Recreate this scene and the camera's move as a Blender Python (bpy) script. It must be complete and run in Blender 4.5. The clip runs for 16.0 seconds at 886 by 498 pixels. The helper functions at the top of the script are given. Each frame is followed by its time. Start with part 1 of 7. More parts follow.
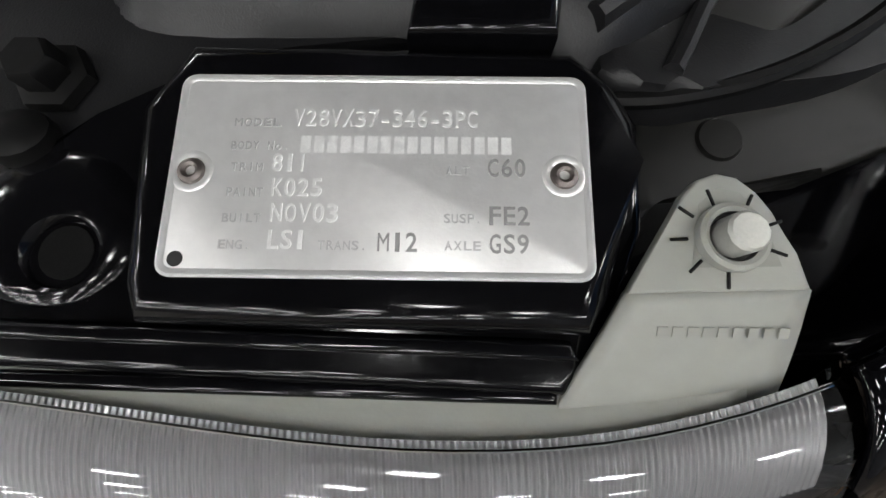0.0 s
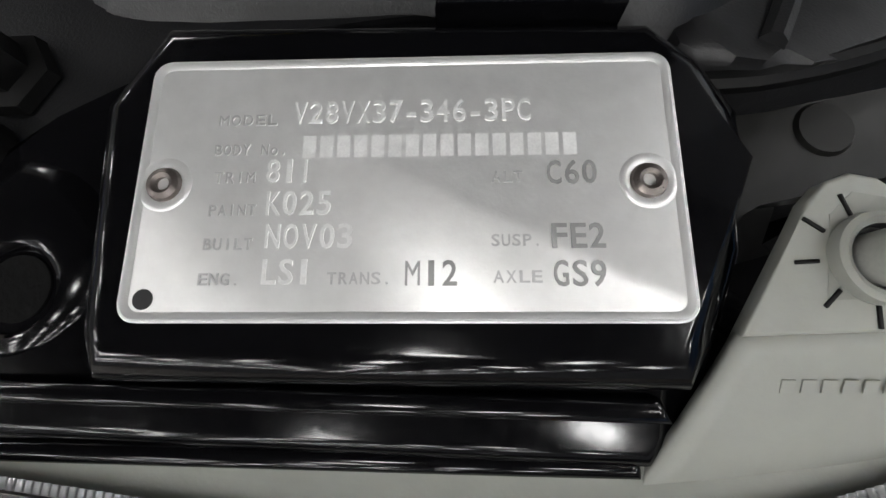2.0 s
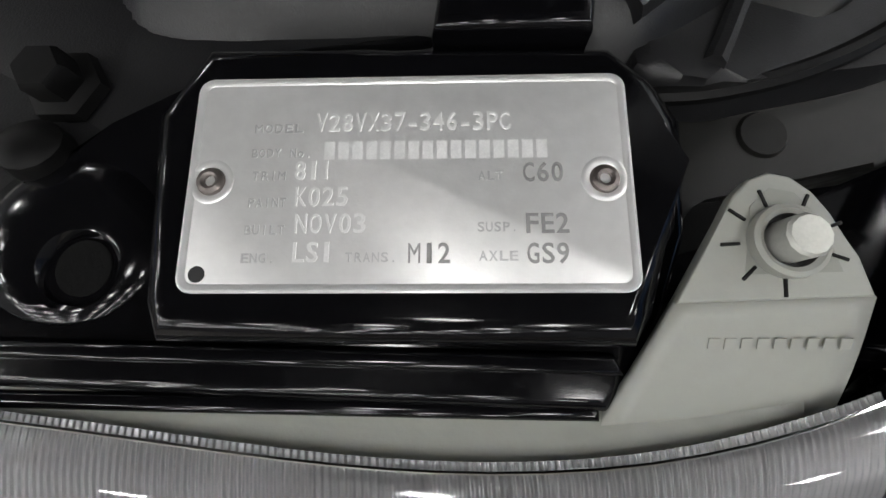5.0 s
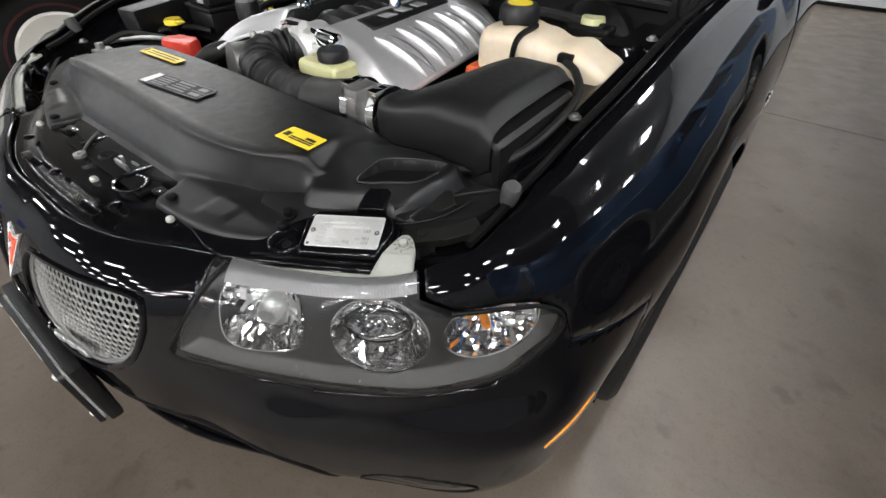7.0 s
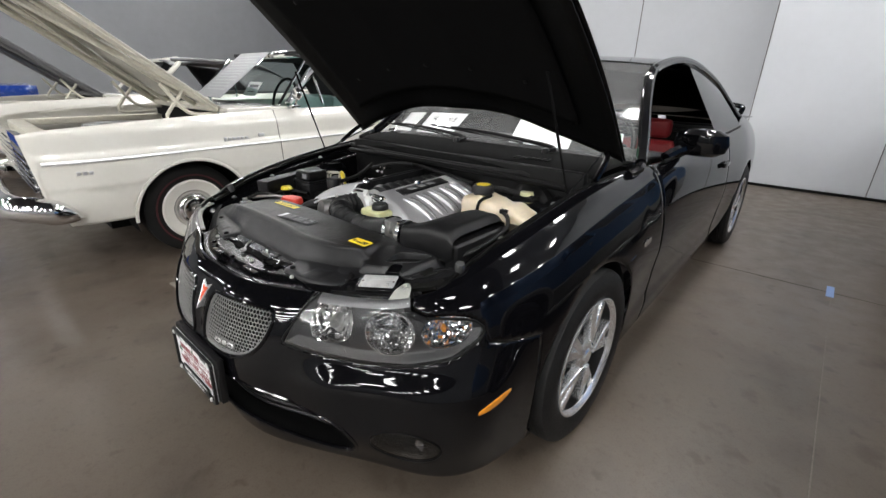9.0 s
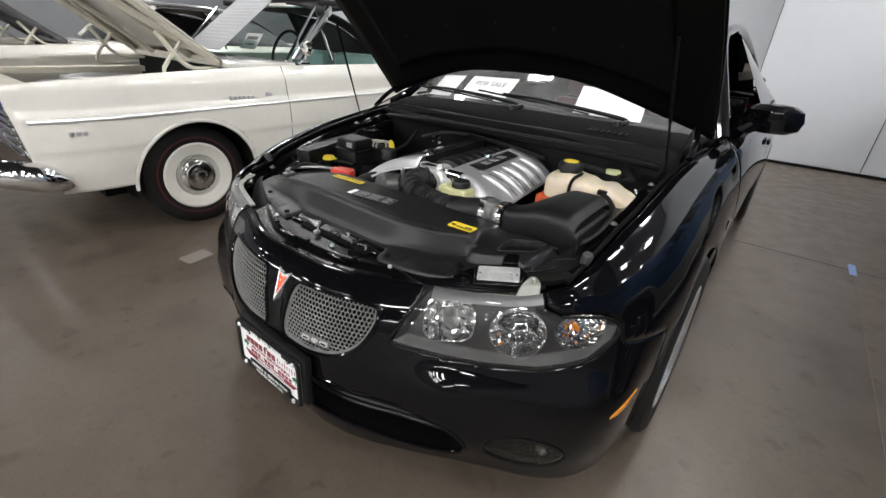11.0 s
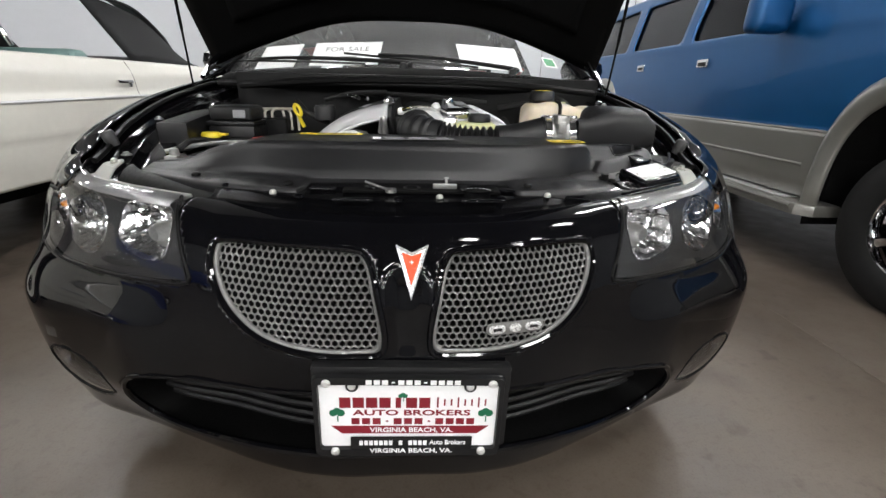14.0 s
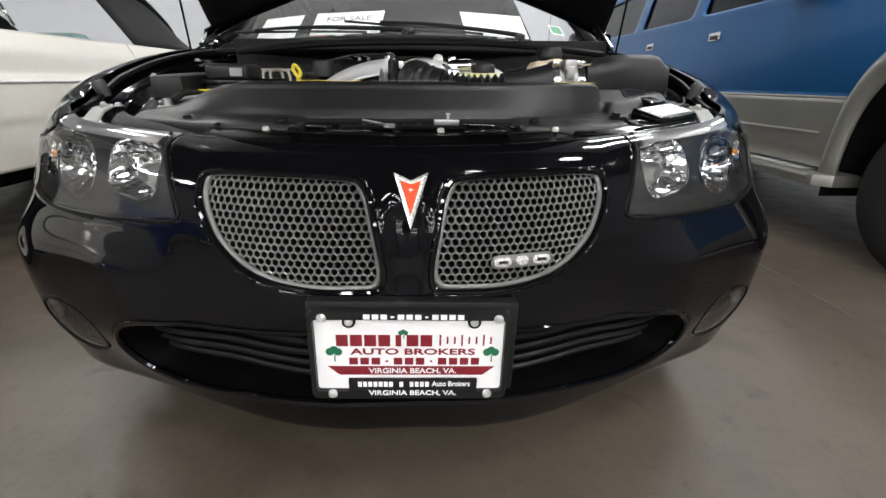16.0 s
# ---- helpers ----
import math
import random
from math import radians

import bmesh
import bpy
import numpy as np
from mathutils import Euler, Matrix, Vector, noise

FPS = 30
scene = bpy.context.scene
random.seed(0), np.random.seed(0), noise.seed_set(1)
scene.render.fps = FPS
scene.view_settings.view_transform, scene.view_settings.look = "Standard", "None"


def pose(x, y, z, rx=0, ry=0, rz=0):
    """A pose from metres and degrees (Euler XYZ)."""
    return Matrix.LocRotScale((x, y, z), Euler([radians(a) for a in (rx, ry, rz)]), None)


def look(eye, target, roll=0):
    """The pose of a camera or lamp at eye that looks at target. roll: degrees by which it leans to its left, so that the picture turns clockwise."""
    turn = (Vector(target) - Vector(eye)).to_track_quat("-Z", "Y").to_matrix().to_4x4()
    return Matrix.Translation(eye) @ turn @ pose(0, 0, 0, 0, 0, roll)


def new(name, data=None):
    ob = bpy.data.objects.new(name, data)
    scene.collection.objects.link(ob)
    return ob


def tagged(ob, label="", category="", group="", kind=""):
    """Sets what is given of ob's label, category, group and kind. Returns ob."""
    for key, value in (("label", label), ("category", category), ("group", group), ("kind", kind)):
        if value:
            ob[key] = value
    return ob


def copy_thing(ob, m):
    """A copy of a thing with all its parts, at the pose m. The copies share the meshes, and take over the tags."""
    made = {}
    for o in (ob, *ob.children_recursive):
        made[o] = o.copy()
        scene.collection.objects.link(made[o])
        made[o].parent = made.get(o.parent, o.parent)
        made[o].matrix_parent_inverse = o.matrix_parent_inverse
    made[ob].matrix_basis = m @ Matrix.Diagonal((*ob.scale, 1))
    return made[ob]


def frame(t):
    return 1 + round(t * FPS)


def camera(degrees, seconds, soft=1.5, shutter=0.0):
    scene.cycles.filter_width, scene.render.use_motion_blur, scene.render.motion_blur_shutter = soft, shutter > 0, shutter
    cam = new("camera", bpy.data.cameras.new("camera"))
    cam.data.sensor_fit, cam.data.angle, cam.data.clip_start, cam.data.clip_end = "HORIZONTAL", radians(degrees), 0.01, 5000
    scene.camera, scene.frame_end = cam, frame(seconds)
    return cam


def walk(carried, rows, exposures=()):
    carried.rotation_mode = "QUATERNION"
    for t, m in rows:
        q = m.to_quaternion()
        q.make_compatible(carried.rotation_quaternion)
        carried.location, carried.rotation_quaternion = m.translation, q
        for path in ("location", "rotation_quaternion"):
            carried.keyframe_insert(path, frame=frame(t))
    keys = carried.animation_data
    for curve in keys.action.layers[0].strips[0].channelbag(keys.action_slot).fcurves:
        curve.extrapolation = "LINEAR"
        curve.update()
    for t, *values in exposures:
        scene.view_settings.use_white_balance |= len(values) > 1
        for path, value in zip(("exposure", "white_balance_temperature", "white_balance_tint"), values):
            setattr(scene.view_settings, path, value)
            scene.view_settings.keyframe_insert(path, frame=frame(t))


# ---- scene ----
cam = camera(92.2, 16.0)
PATH = [
    (0, (0.556, 0.275, 0.839), (0.263, 1.095, -0.962), 9.9),
    (0.5, (0.555, 0.277, 0.837), (0.256, 1.091, -0.966), 8.1),
    (1, (0.56, 0.281, 0.839), (0.214, 1.081, -0.961), 4.4),
    (1.5, (0.551, 0.281, 0.829), (0.176, 1.075, -0.968), 2.7),
    (2, (0.544, 0.286, 0.819), (0.206, 1.09, -0.981), 6.0),
    (2.5, (0.542, 0.286, 0.816), (0.22, 1.083, -0.989), 7.3),
    (3, (0.54, 0.286, 0.82), (0.214, 1.084, -0.985), 7.0),
    (5.5, (0.55, 0.268, 0.837), (0.232, 1.062, -0.971), 6.7),
    (6, (0.563, 0.241, 0.875), (0.203, 1.143, -0.873), 6.8),
    (6.2, (0.601, 0.231, 0.925), (0.161, 1.007, -0.865), 3.2),
    (6.5, (0.699, 0.16, 0.979), (0.012, 1.189, -0.592), 2.0),
    (7, (0.891, 0.056, 1.12), (-0.011, 1.23, -0.224), 0.2),
    (7.5, (0.98, -0.089, 1.208), (-0.056, 1.271, 0.17), 0.5),
    (8, (1.12, -0.235, 1.262), (0.044, 1.213, 0.399), 0.6),
    (8.5, (1.305, -0.283, 1.273), (0.114, 1.133, 0.515), 0.7),
    (8.7, (1.362, -0.31, 1.277), (0.127, 1.081, 0.54), 0.6),
    (10.8, (1.068, -0.493, 1.273), (-0.06, 0.906, 0.396), 2.9),
    (11, (0.966, -0.492, 1.267), (-0.123, 0.933, 0.381), 3.0),
    (11.5, (0.695, -0.465, 1.258), (-0.334, 0.947, 0.284), 2.2),
    (12, (0.426, -0.516, 1.265), (-0.285, 1.046, 0.238), 2.2),
    (12.5, (0.225, -0.48, 1.241), (-0.167, 1.178, 0.193), 0.4),
    (13, (0.102, -0.462, 1.179), (0.021, 1.231, 0.118), -0.6),
    (13.3, (0.018, -0.515, 1.114), (0.084, 1.275, 0.224), 1.0),
    (13.5, (0.012, -0.539, 1.065), (0.076, 1.28, 0.236), 0.4),
    (14, (0.028, -0.589, 0.914), (0.109, 1.278, 0.201), 1.4),
    (14.5, (0.032, -0.595, 0.826), (0.127, 1.277, 0.128), 1.8),
    (15, (0.041, -0.577, 0.813), (0.139, 1.29, 0.104), 0.7),
    (15.5, (0.048, -0.583, 0.81), (0.129, 1.284, 0.099), 0.0),
    (16, (0.04, -0.588, 0.802), (0.084, 1.274, 0.073), 0.4),
]
walk(cam, [(t, look(eye, target, roll)) for t, eye, target, roll in PATH], [(0.0, -0.4), (1.0, -0.42), (2.0, -0.54), (5.8, -0.47), (6.4, 0.35), (7.0, 0.27), (7.5, 0.19), (8.3, 0.03), (12.5, 0.0), (13.3, 0.12), (16.0, 0.12)])

# ---- world and light ----
world = bpy.data.worlds.new("world")
scene.world = world
world.use_nodes = True
world.node_tree.nodes["Background"].inputs[0].default_value = (0.75, 0.8, 0.85, 1)
world.node_tree.nodes["Background"].inputs[1].default_value = 0.05
LAMP_POWER = 72.0


# ---- materials ----
def socket(node, key, value):
    node.inputs[key].default_value = value


def mat(name, color, rough=0.5, metal=0.0, coat=0.0, var=0.12, scale=12.0, rvar=0.08, bump=0.0, bscale=200.0, spec=0.5, sub=0.0):
    """A surface with colour and gloss that vary at two scales, and a fine relief."""
    m = bpy.data.materials.new(name)
    m.use_nodes = True
    nt = m.node_tree
    p = nt.nodes["Principled BSDF"]
    co = nt.nodes.new("ShaderNodeTexCoord")
    n1, n2 = nt.nodes.new("ShaderNodeTexNoise"), nt.nodes.new("ShaderNodeTexNoise")
    for n, s, d in ((n1, scale, 5), (n2, scale * 7.3, 3)):
        socket(n, "Scale", s)
        socket(n, "Detail", d)
        nt.links.new(co.outputs["Object"], n.inputs["Vector"])
    add = nt.nodes.new("ShaderNodeMath")
    add.operation = "ADD"
    nt.links.new(n1.outputs["Fac"], add.inputs[0])
    nt.links.new(n2.outputs["Fac"], add.inputs[1])
    rng = nt.nodes.new("ShaderNodeMapRange")
    for k, v in (("From Min", 0.6), ("From Max", 1.4), ("To Min", 0.0), ("To Max", 1.0)):
        socket(rng, k, v)
    nt.links.new(add.outputs[0], rng.inputs["Value"])
    mix = nt.nodes.new("ShaderNodeMix")
    mix.data_type = "RGBA"
    mix.inputs["A"].default_value = (*[c * (1 - var) for c in color], 1)
    mix.inputs["B"].default_value = (*[min(1, c * (1 + var)) for c in color], 1)
    nt.links.new(rng.outputs[0], mix.inputs["Factor"])
    nt.links.new(mix.outputs["Result"], p.inputs["Base Color"])
    rr = nt.nodes.new("ShaderNodeMapRange")
    for k, v in (("From Min", 0.3), ("From Max", 0.7), ("To Min", max(0.0, rough - rvar)), ("To Max", min(1, rough + rvar))):
        socket(rr, k, v)
    nt.links.new(n2.outputs["Fac"], rr.inputs["Value"])
    nt.links.new(rr.outputs[0], p.inputs["Roughness"])
    socket(p, "Metallic", metal)
    socket(p, "Coat Weight", coat)
    socket(p, "Coat Roughness", 0.02)
    socket(p, "Specular IOR Level", spec)
    if sub:
        socket(p, "Subsurface Weight", sub)
        socket(p, "Subsurface Radius", (0.02, 0.015, 0.008))
    if bump:
        n3, b = nt.nodes.new("ShaderNodeTexNoise"), nt.nodes.new("ShaderNodeBump")
        socket(n3, "Scale", bscale)
        socket(n3, "Detail", 4)
        socket(b, "Strength", bump)
        socket(b, "Distance", 0.002)
        nt.links.new(co.outputs["Object"], n3.inputs["Vector"])
        nt.links.new(n3.outputs["Fac"], b.inputs["Height"])
        nt.links.new(b.outputs["Normal"], p.inputs["Normal"])
    return m


def clear(name, tint, rough=0.02, gloss=1.0, ior=1.5, haze=0.0):
    """Thin clear plastic or pane: tinted see-through with a mirror gloss by Fresnel. haze: pale diffuse share that
    paints a reflected veil.
    """
    m = bpy.data.materials.new(name)
    m.use_nodes = True
    nt = m.node_tree
    nt.nodes.remove(nt.nodes["Principled BSDF"])
    out = nt.nodes["Material Output"]
    tr, gl, mx, fr = (nt.nodes.new("ShaderNode" + k) for k in ("BsdfTransparent", "BsdfGlossy", "MixShader", "Fresnel"))
    tr.inputs[0].default_value = (*tint, 1)
    gl.inputs[0].default_value = (gloss, gloss, gloss, 1)
    socket(gl, "Roughness", rough)
    socket(fr, "IOR", ior)
    nt.links.new(fr.outputs[0], mx.inputs[0])
    nt.links.new(tr.outputs[0], mx.inputs[1])
    nt.links.new(gl.outputs[0], mx.inputs[2])
    last = mx.outputs[0]
    if haze:
        df, co, nz, rg, m2 = (nt.nodes.new("ShaderNode" + k) for k in ("BsdfDiffuse", "TexCoord", "TexNoise", "MapRange", "MixShader"))
        df.inputs[0].default_value = (0.75, 0.76, 0.76, 1)
        socket(nz, "Scale", 9.0)
        socket(nz, "Detail", 6)
        nt.links.new(co.outputs["Object"], nz.inputs["Vector"])
        for k, v in (("From Min", 0.3), ("From Max", 0.7), ("To Min", haze * 0.75), ("To Max", haze * 1.25)):
            socket(rg, k, v)
        nt.links.new(nz.outputs["Fac"], rg.inputs["Value"])
        nt.links.new(rg.outputs[0], m2.inputs[0])
        nt.links.new(last, m2.inputs[1])
        nt.links.new(df.outputs[0], m2.inputs[2])
        last = m2.outputs[0]
    nt.links.new(last, out.inputs[0])
    return m


def glow(name, color, strength):
    m = bpy.data.materials.new(name)
    m.use_nodes = True
    p = m.node_tree.nodes["Principled BSDF"]
    socket(p, "Base Color", (0.9, 0.9, 0.9, 1))
    socket(p, "Emission Color", (*color, 1))
    socket(p, "Emission Strength", strength)
    m.cycles.emission_sampling = "FRONT"
    return m


def concrete(name):
    """Sealed, stained concrete: clouds, blotches, fine grit and a dull polish."""
    m = mat(name, (0.101, 0.0805, 0.0632), rough=0.42, var=0.16, scale=1.1, rvar=0.08, bump=0.05, bscale=120)
    nt = m.node_tree
    p = nt.nodes["Principled BSDF"]
    src = p.inputs["Base Color"].links[0].from_socket
    co = nt.nodes.new("ShaderNodeTexCoord")
    prev = src
    for scale, lo, hi, dark in ((2.3, 0.53, 0.7, 0.68), (0.55, 0.45, 0.7, 0.74), (4.1, 0.62, 0.7, 0.66), (38.0, 0.52, 0.72, 0.86), (9.0, 0.63, 0.7, 0.7), (150.0, 0.5, 0.68, 0.86)):
        n, r, mx = (nt.nodes.new("ShaderNode" + k) for k in ("TexNoise", "MapRange", "Mix"))
        socket(n, "Scale", scale)
        socket(n, "Detail", 8)
        socket(n, "Distortion", 0.15)
        nt.links.new(co.outputs["Object"], n.inputs["Vector"])
        socket(r, "From Min", lo)
        socket(r, "From Max", hi)
        nt.links.new(n.outputs["Fac"], r.inputs["Value"])
        mx.data_type, mx.blend_type = "RGBA", "MULTIPLY"
        mx.inputs["B"].default_value = (dark, dark * 0.97, dark * 0.94, 1)
        nt.links.new(r.outputs[0], mx.inputs["Factor"])
        nt.links.new(prev, mx.inputs["A"])
        prev = mx.outputs["Result"]
    nt.links.new(prev, p.inputs["Base Color"])
    return m


BLACK = mat("black_paint", (0.0025, 0.0025, 0.0032), rough=0.035, var=0.2, scale=3, rvar=0.02, spec=0.28)
REFLECTOR = mat("faceted_reflector", (0.92, 0.92, 0.92), rough=0.09, metal=1.0, var=0.03, scale=20, rvar=0.01)
FOGGREY = mat("fog_lens_grey", (0.025, 0.025, 0.025), rough=0.25, coat=1.0, var=0.15, scale=40)
TIEP = mat("black_tie_panel", (0.0022, 0.0022, 0.0026), rough=0.2, var=0.3, scale=40, rvar=0.03, spec=0.14)
APRONM = mat("dark_olive_apron_paint", (0.008, 0.008, 0.0073), rough=0.42, var=0.15, scale=30, spec=0.15)
WHEELM = mat("polished_alloy", (0.82, 0.82, 0.83), rough=0.24, metal=0.8, coat=0.4, var=0.04, scale=20, rvar=0.02)
BLACK_STEEL = mat("black_enamel_steel", (0.0025, 0.0025, 0.003), rough=0.11, var=0.3, scale=60, rvar=0.03, bump=0.008, bscale=300, spec=0.3)
PLASTIC = mat("black_grained_plastic", (0.007, 0.007, 0.0075), rough=0.42, var=0.15, scale=14, rvar=0.06, bump=0.12, bscale=1500, spec=0.34)
COVERP = mat("charcoal_cover_plastic", (0.0065, 0.0065, 0.0072), rough=0.42, var=0.12, scale=9, rvar=0.05, bump=0.1, bscale=1400, spec=0.44)
BADGEM = mat("bright_badge_metal", (0.82, 0.82, 0.82), rough=0.28, metal=0.7, var=0.04, scale=60, rvar=0.03)
LINER = mat("hood_liner_felt", (0.0035, 0.0035, 0.0035), rough=0.95, var=0.3, scale=30, bump=0.3, bscale=500, spec=0.1)
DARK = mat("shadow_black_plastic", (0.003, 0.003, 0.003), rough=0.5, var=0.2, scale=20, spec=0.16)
RUBBER = mat("tyre_rubber", (0.009, 0.009, 0.009), rough=0.6, var=0.25, scale=25, bump=0.1, bscale=300, spec=0.28)
ALU = mat("brushed_aluminium", (0.74, 0.74, 0.73), rough=0.36, metal=0.62, var=0.07, scale=35, rvar=0.025, bump=0.03, bscale=900)
SILVER = mat("silver_painted_plastic", (0.6, 0.6, 0.61), rough=0.36, metal=0.65, coat=0.3, var=0.04, scale=20, rvar=0.01)
CHROME = mat("chrome", (0.8, 0.8, 0.8), rough=0.05, metal=1.0, var=0.04, scale=20, rvar=0.01)
DULL = mat("cast_metal", (0.35, 0.35, 0.34), rough=0.4, metal=0.9, var=0.25, scale=40, bump=0.2, bscale=250)
MESHGREY = mat("satin_grey_grille", (0.18, 0.178, 0.172), rough=0.38, metal=0.3, var=0.1, scale=30, rvar=0.02)
GREYP = mat("light_grey_nylon", (0.28, 0.285, 0.258), rough=0.5, var=0.06, scale=30, rvar=0.05, bump=0.03, bscale=900, sub=0.1)
LAMPGREY = mat("lamp_bezel_grey", (0.0075, 0.0075, 0.008), rough=0.35, var=0.1, scale=20)
RIBBED = mat("ribbed_lens_plastic", (0.31, 0.31, 0.315), rough=0.18, metal=0.3, var=0.06, scale=30, rvar=0.01)
BEIGE = mat("translucent_beige_tank", (0.64, 0.55, 0.42), rough=0.42, var=0.1, scale=9, sub=0.3, bump=0.06, bscale=60)
CREAMTANK = mat("yellowed_fluid_tank", (0.5, 0.5, 0.28), rough=0.35, var=0.1, scale=20, sub=0.3)
COOLANT = mat("orange_coolant", (0.55, 0.11, 0.035), rough=0.35, var=0.12, scale=20, sub=0.2)
RED = mat("red_terminal_plastic", (0.62, 0.05, 0.03), rough=0.4, var=0.08, scale=20)
YELLOW = mat("yellow_label", (0.8, 0.6, 0.03), rough=0.4, var=0.06, scale=30)
YCAP = mat("yellow_plastic", (0.75, 0.58, 0.03), rough=0.4, var=0.08, scale=20)
WHITE = mat("paper_white", (0.87, 0.87, 0.87), rough=0.7, var=0.03, scale=20)
INK = mat("black_ink", (0.012, 0.012, 0.012), rough=0.6, var=0.1)
GREYINK = mat("grey_ink", (0.22, 0.22, 0.23), rough=0.6, var=0.1)
MAROON = mat("maroon_ink", (0.2, 0.009, 0.018), rough=0.45, var=0.05)
GREEN = mat("green_ink", (0.01, 0.13, 0.06), rough=0.45, var=0.05)
ORANGE = mat("orange_red_enamel", (0.75, 0.09, 0.03), rough=0.2, coat=1.0, var=0.06)
AMBER = mat("amber_plastic", (0.75, 0.27, 0.015), rough=0.2, coat=1.0, var=0.08, scale=80)
AMBERBULB = mat("amber_bulb_glass", (0.8, 0.25, 0.02), rough=0.1, coat=1.0, var=0.05)
WIRE = mat("tan_wire", (0.4, 0.38, 0.33), rough=0.45, metal=0.5, var=0.1)
STAMPM = mat("lit_stamping", (0.84, 0.84, 0.83), rough=0.4, metal=0.35, var=0.1, scale=300)
PRINTM = mat("pressed_lettering", (0.56, 0.56, 0.56), rough=0.5, metal=0.7, var=0.1, scale=300)
POCKETM = mat("grey_nylon_shaded", (0.225, 0.23, 0.207), rough=0.55, var=0.08, scale=60)
STEELM = mat("pale_zinc", (0.45, 0.455, 0.42), rough=0.4, metal=0.4, var=0.1, scale=200, bump=0.05)
RIVETM = mat("dark_steel_rivet", (0.16, 0.14, 0.13), rough=0.35, metal=0.8, var=0.2, scale=300)
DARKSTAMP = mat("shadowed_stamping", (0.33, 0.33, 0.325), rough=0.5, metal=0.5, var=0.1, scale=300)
STOPM = mat("grey_stop_rubber", (0.04, 0.04, 0.04), rough=0.6, var=0.15, scale=60)
STEPM = mat("pale_step_pad", (0.5, 0.5, 0.5), rough=0.45, metal=0.3, var=0.1, scale=60)
GREENS = mat("green_sticker_ink", (0.02, 0.3, 0.1), rough=0.5, var=0.1, scale=80)
LENS = clear("clear_lamp_lens", (0.97, 0.97, 0.97), haze=0.012)
PROJ = clear("projector_glass", (0.6, 0.61, 0.63), ior=1.7)
SMOKED = clear("smoked_fog_lens", (0.5, 0.5, 0.5))
GLASS = clear("tinted_window_glass", (0.74, 0.84, 0.81), ior=1.15)
# pale diffuse share brightens the pane in place of reflected light
SCREEN = clear("windscreen_glass", (0.97, 0.98, 0.98), ior=1.5, haze=0.12)
WAGONGLASS = clear("wagon_tinted_glass", (0.36, 0.38, 0.37), ior=1.4)
DARKGLASS = clear("dark_tinted_glass", (0.02, 0.023, 0.023), ior=1.28)
CREAM = mat("ivory_car_paint", (0.74, 0.72, 0.66), rough=0.2, coat=1.0, var=0.03, scale=4, rvar=0.04)
CREAMDULL = mat("ivory_underhood_paint", (0.6, 0.57, 0.48), rough=0.55, var=0.15, scale=12)
BLUE = mat("blue_metallic_paint", (0.003, 0.07, 0.2), rough=0.34, metal=0.45, coat=0.3, var=0.03, scale=2, rvar=0.02)
PEWTER = mat("pewter_paint", (0.24, 0.235, 0.215), rough=0.32, metal=0.5, coat=0.6, var=0.03, scale=2, rvar=0.02)
GREYPAINT = mat("grey_primer_paint", (0.13, 0.13, 0.135), rough=0.4, coat=0.3, var=0.15, scale=6)
CLOTH = mat("black_soft_top_cloth", (0.012, 0.012, 0.013), rough=0.9, var=0.2, scale=60, bump=0.3, bscale=900)
REDSEAT = mat("red_leather", (0.16, 0.01, 0.012), rough=0.45, var=0.12, scale=30, bump=0.1)
FARBLUE = mat("bright_blue_paint", (0.012, 0.05, 0.3), rough=0.25, coat=0.6, var=0.05, scale=3)
TEAL = mat("pale_teal_seat_vinyl", (0.22, 0.34, 0.32), rough=0.5, var=0.1, scale=20)
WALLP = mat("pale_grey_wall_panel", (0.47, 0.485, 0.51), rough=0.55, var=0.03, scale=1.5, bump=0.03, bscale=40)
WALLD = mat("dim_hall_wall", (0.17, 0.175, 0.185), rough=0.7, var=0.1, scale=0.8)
CEILP = mat("pale_unseen_ceiling", (0.45, 0.45, 0.45), rough=0.8, var=0.05, scale=2)
CEILD = mat("dark_roof_deck", (0.07, 0.07, 0.072), rough=0.85, var=0.2, scale=2)
FLOORM = concrete("sealed_concrete")
JOINTM = mat("joint_filler", (0.07, 0.059, 0.047), rough=0.7, var=0.3, scale=30)
PATCHM = mat("pale_floor_patch", (0.19, 0.172, 0.15), rough=0.5, var=0.2, scale=20)
JOINTPALE = mat("pale_joint_filler", (0.135, 0.117, 0.097), rough=0.6, var=0.3, scale=30)
REDLINE = mat("dull_red_tyre_line", (0.055, 0.006, 0.008), rough=0.6, var=0.15, scale=30)
TAPEM = mat("blue_tape", (0.2, 0.32, 0.6), rough=0.5, var=0.08, scale=60)
LIGHTM = glow("lamp_diffuser", (1.0, 0.995, 0.985), LAMP_POWER)
UNDERM = mat("dark_underbody", (0.006, 0.006, 0.006), rough=0.85, var=0.3, spec=0.12)


# ---- mesh tools ----
def finish(bm, smooth=True, angle=35):
    me = bpy.data.meshes.new("m")
    bmesh.ops.recalc_face_normals(bm, faces=bm.faces)
    bm.to_mesh(me)
    bm.free()
    if smooth:
        for p in me.polygons:
            p.use_smooth = True
        me.set_sharp_from_angle(angle=radians(angle))
    return me


def thing(name, at, label, category, group="", kind=""):
    ob = new(name)
    ob.empty_display_size = 0.05
    ob.location = at
    ob["base"] = list(at)
    return tagged(ob, label, category, group, kind)


def ramp(x, a, b):
    t = np.clip((x - a) / (b - a), 0, 1)
    return t * t * (3 - 2 * t)


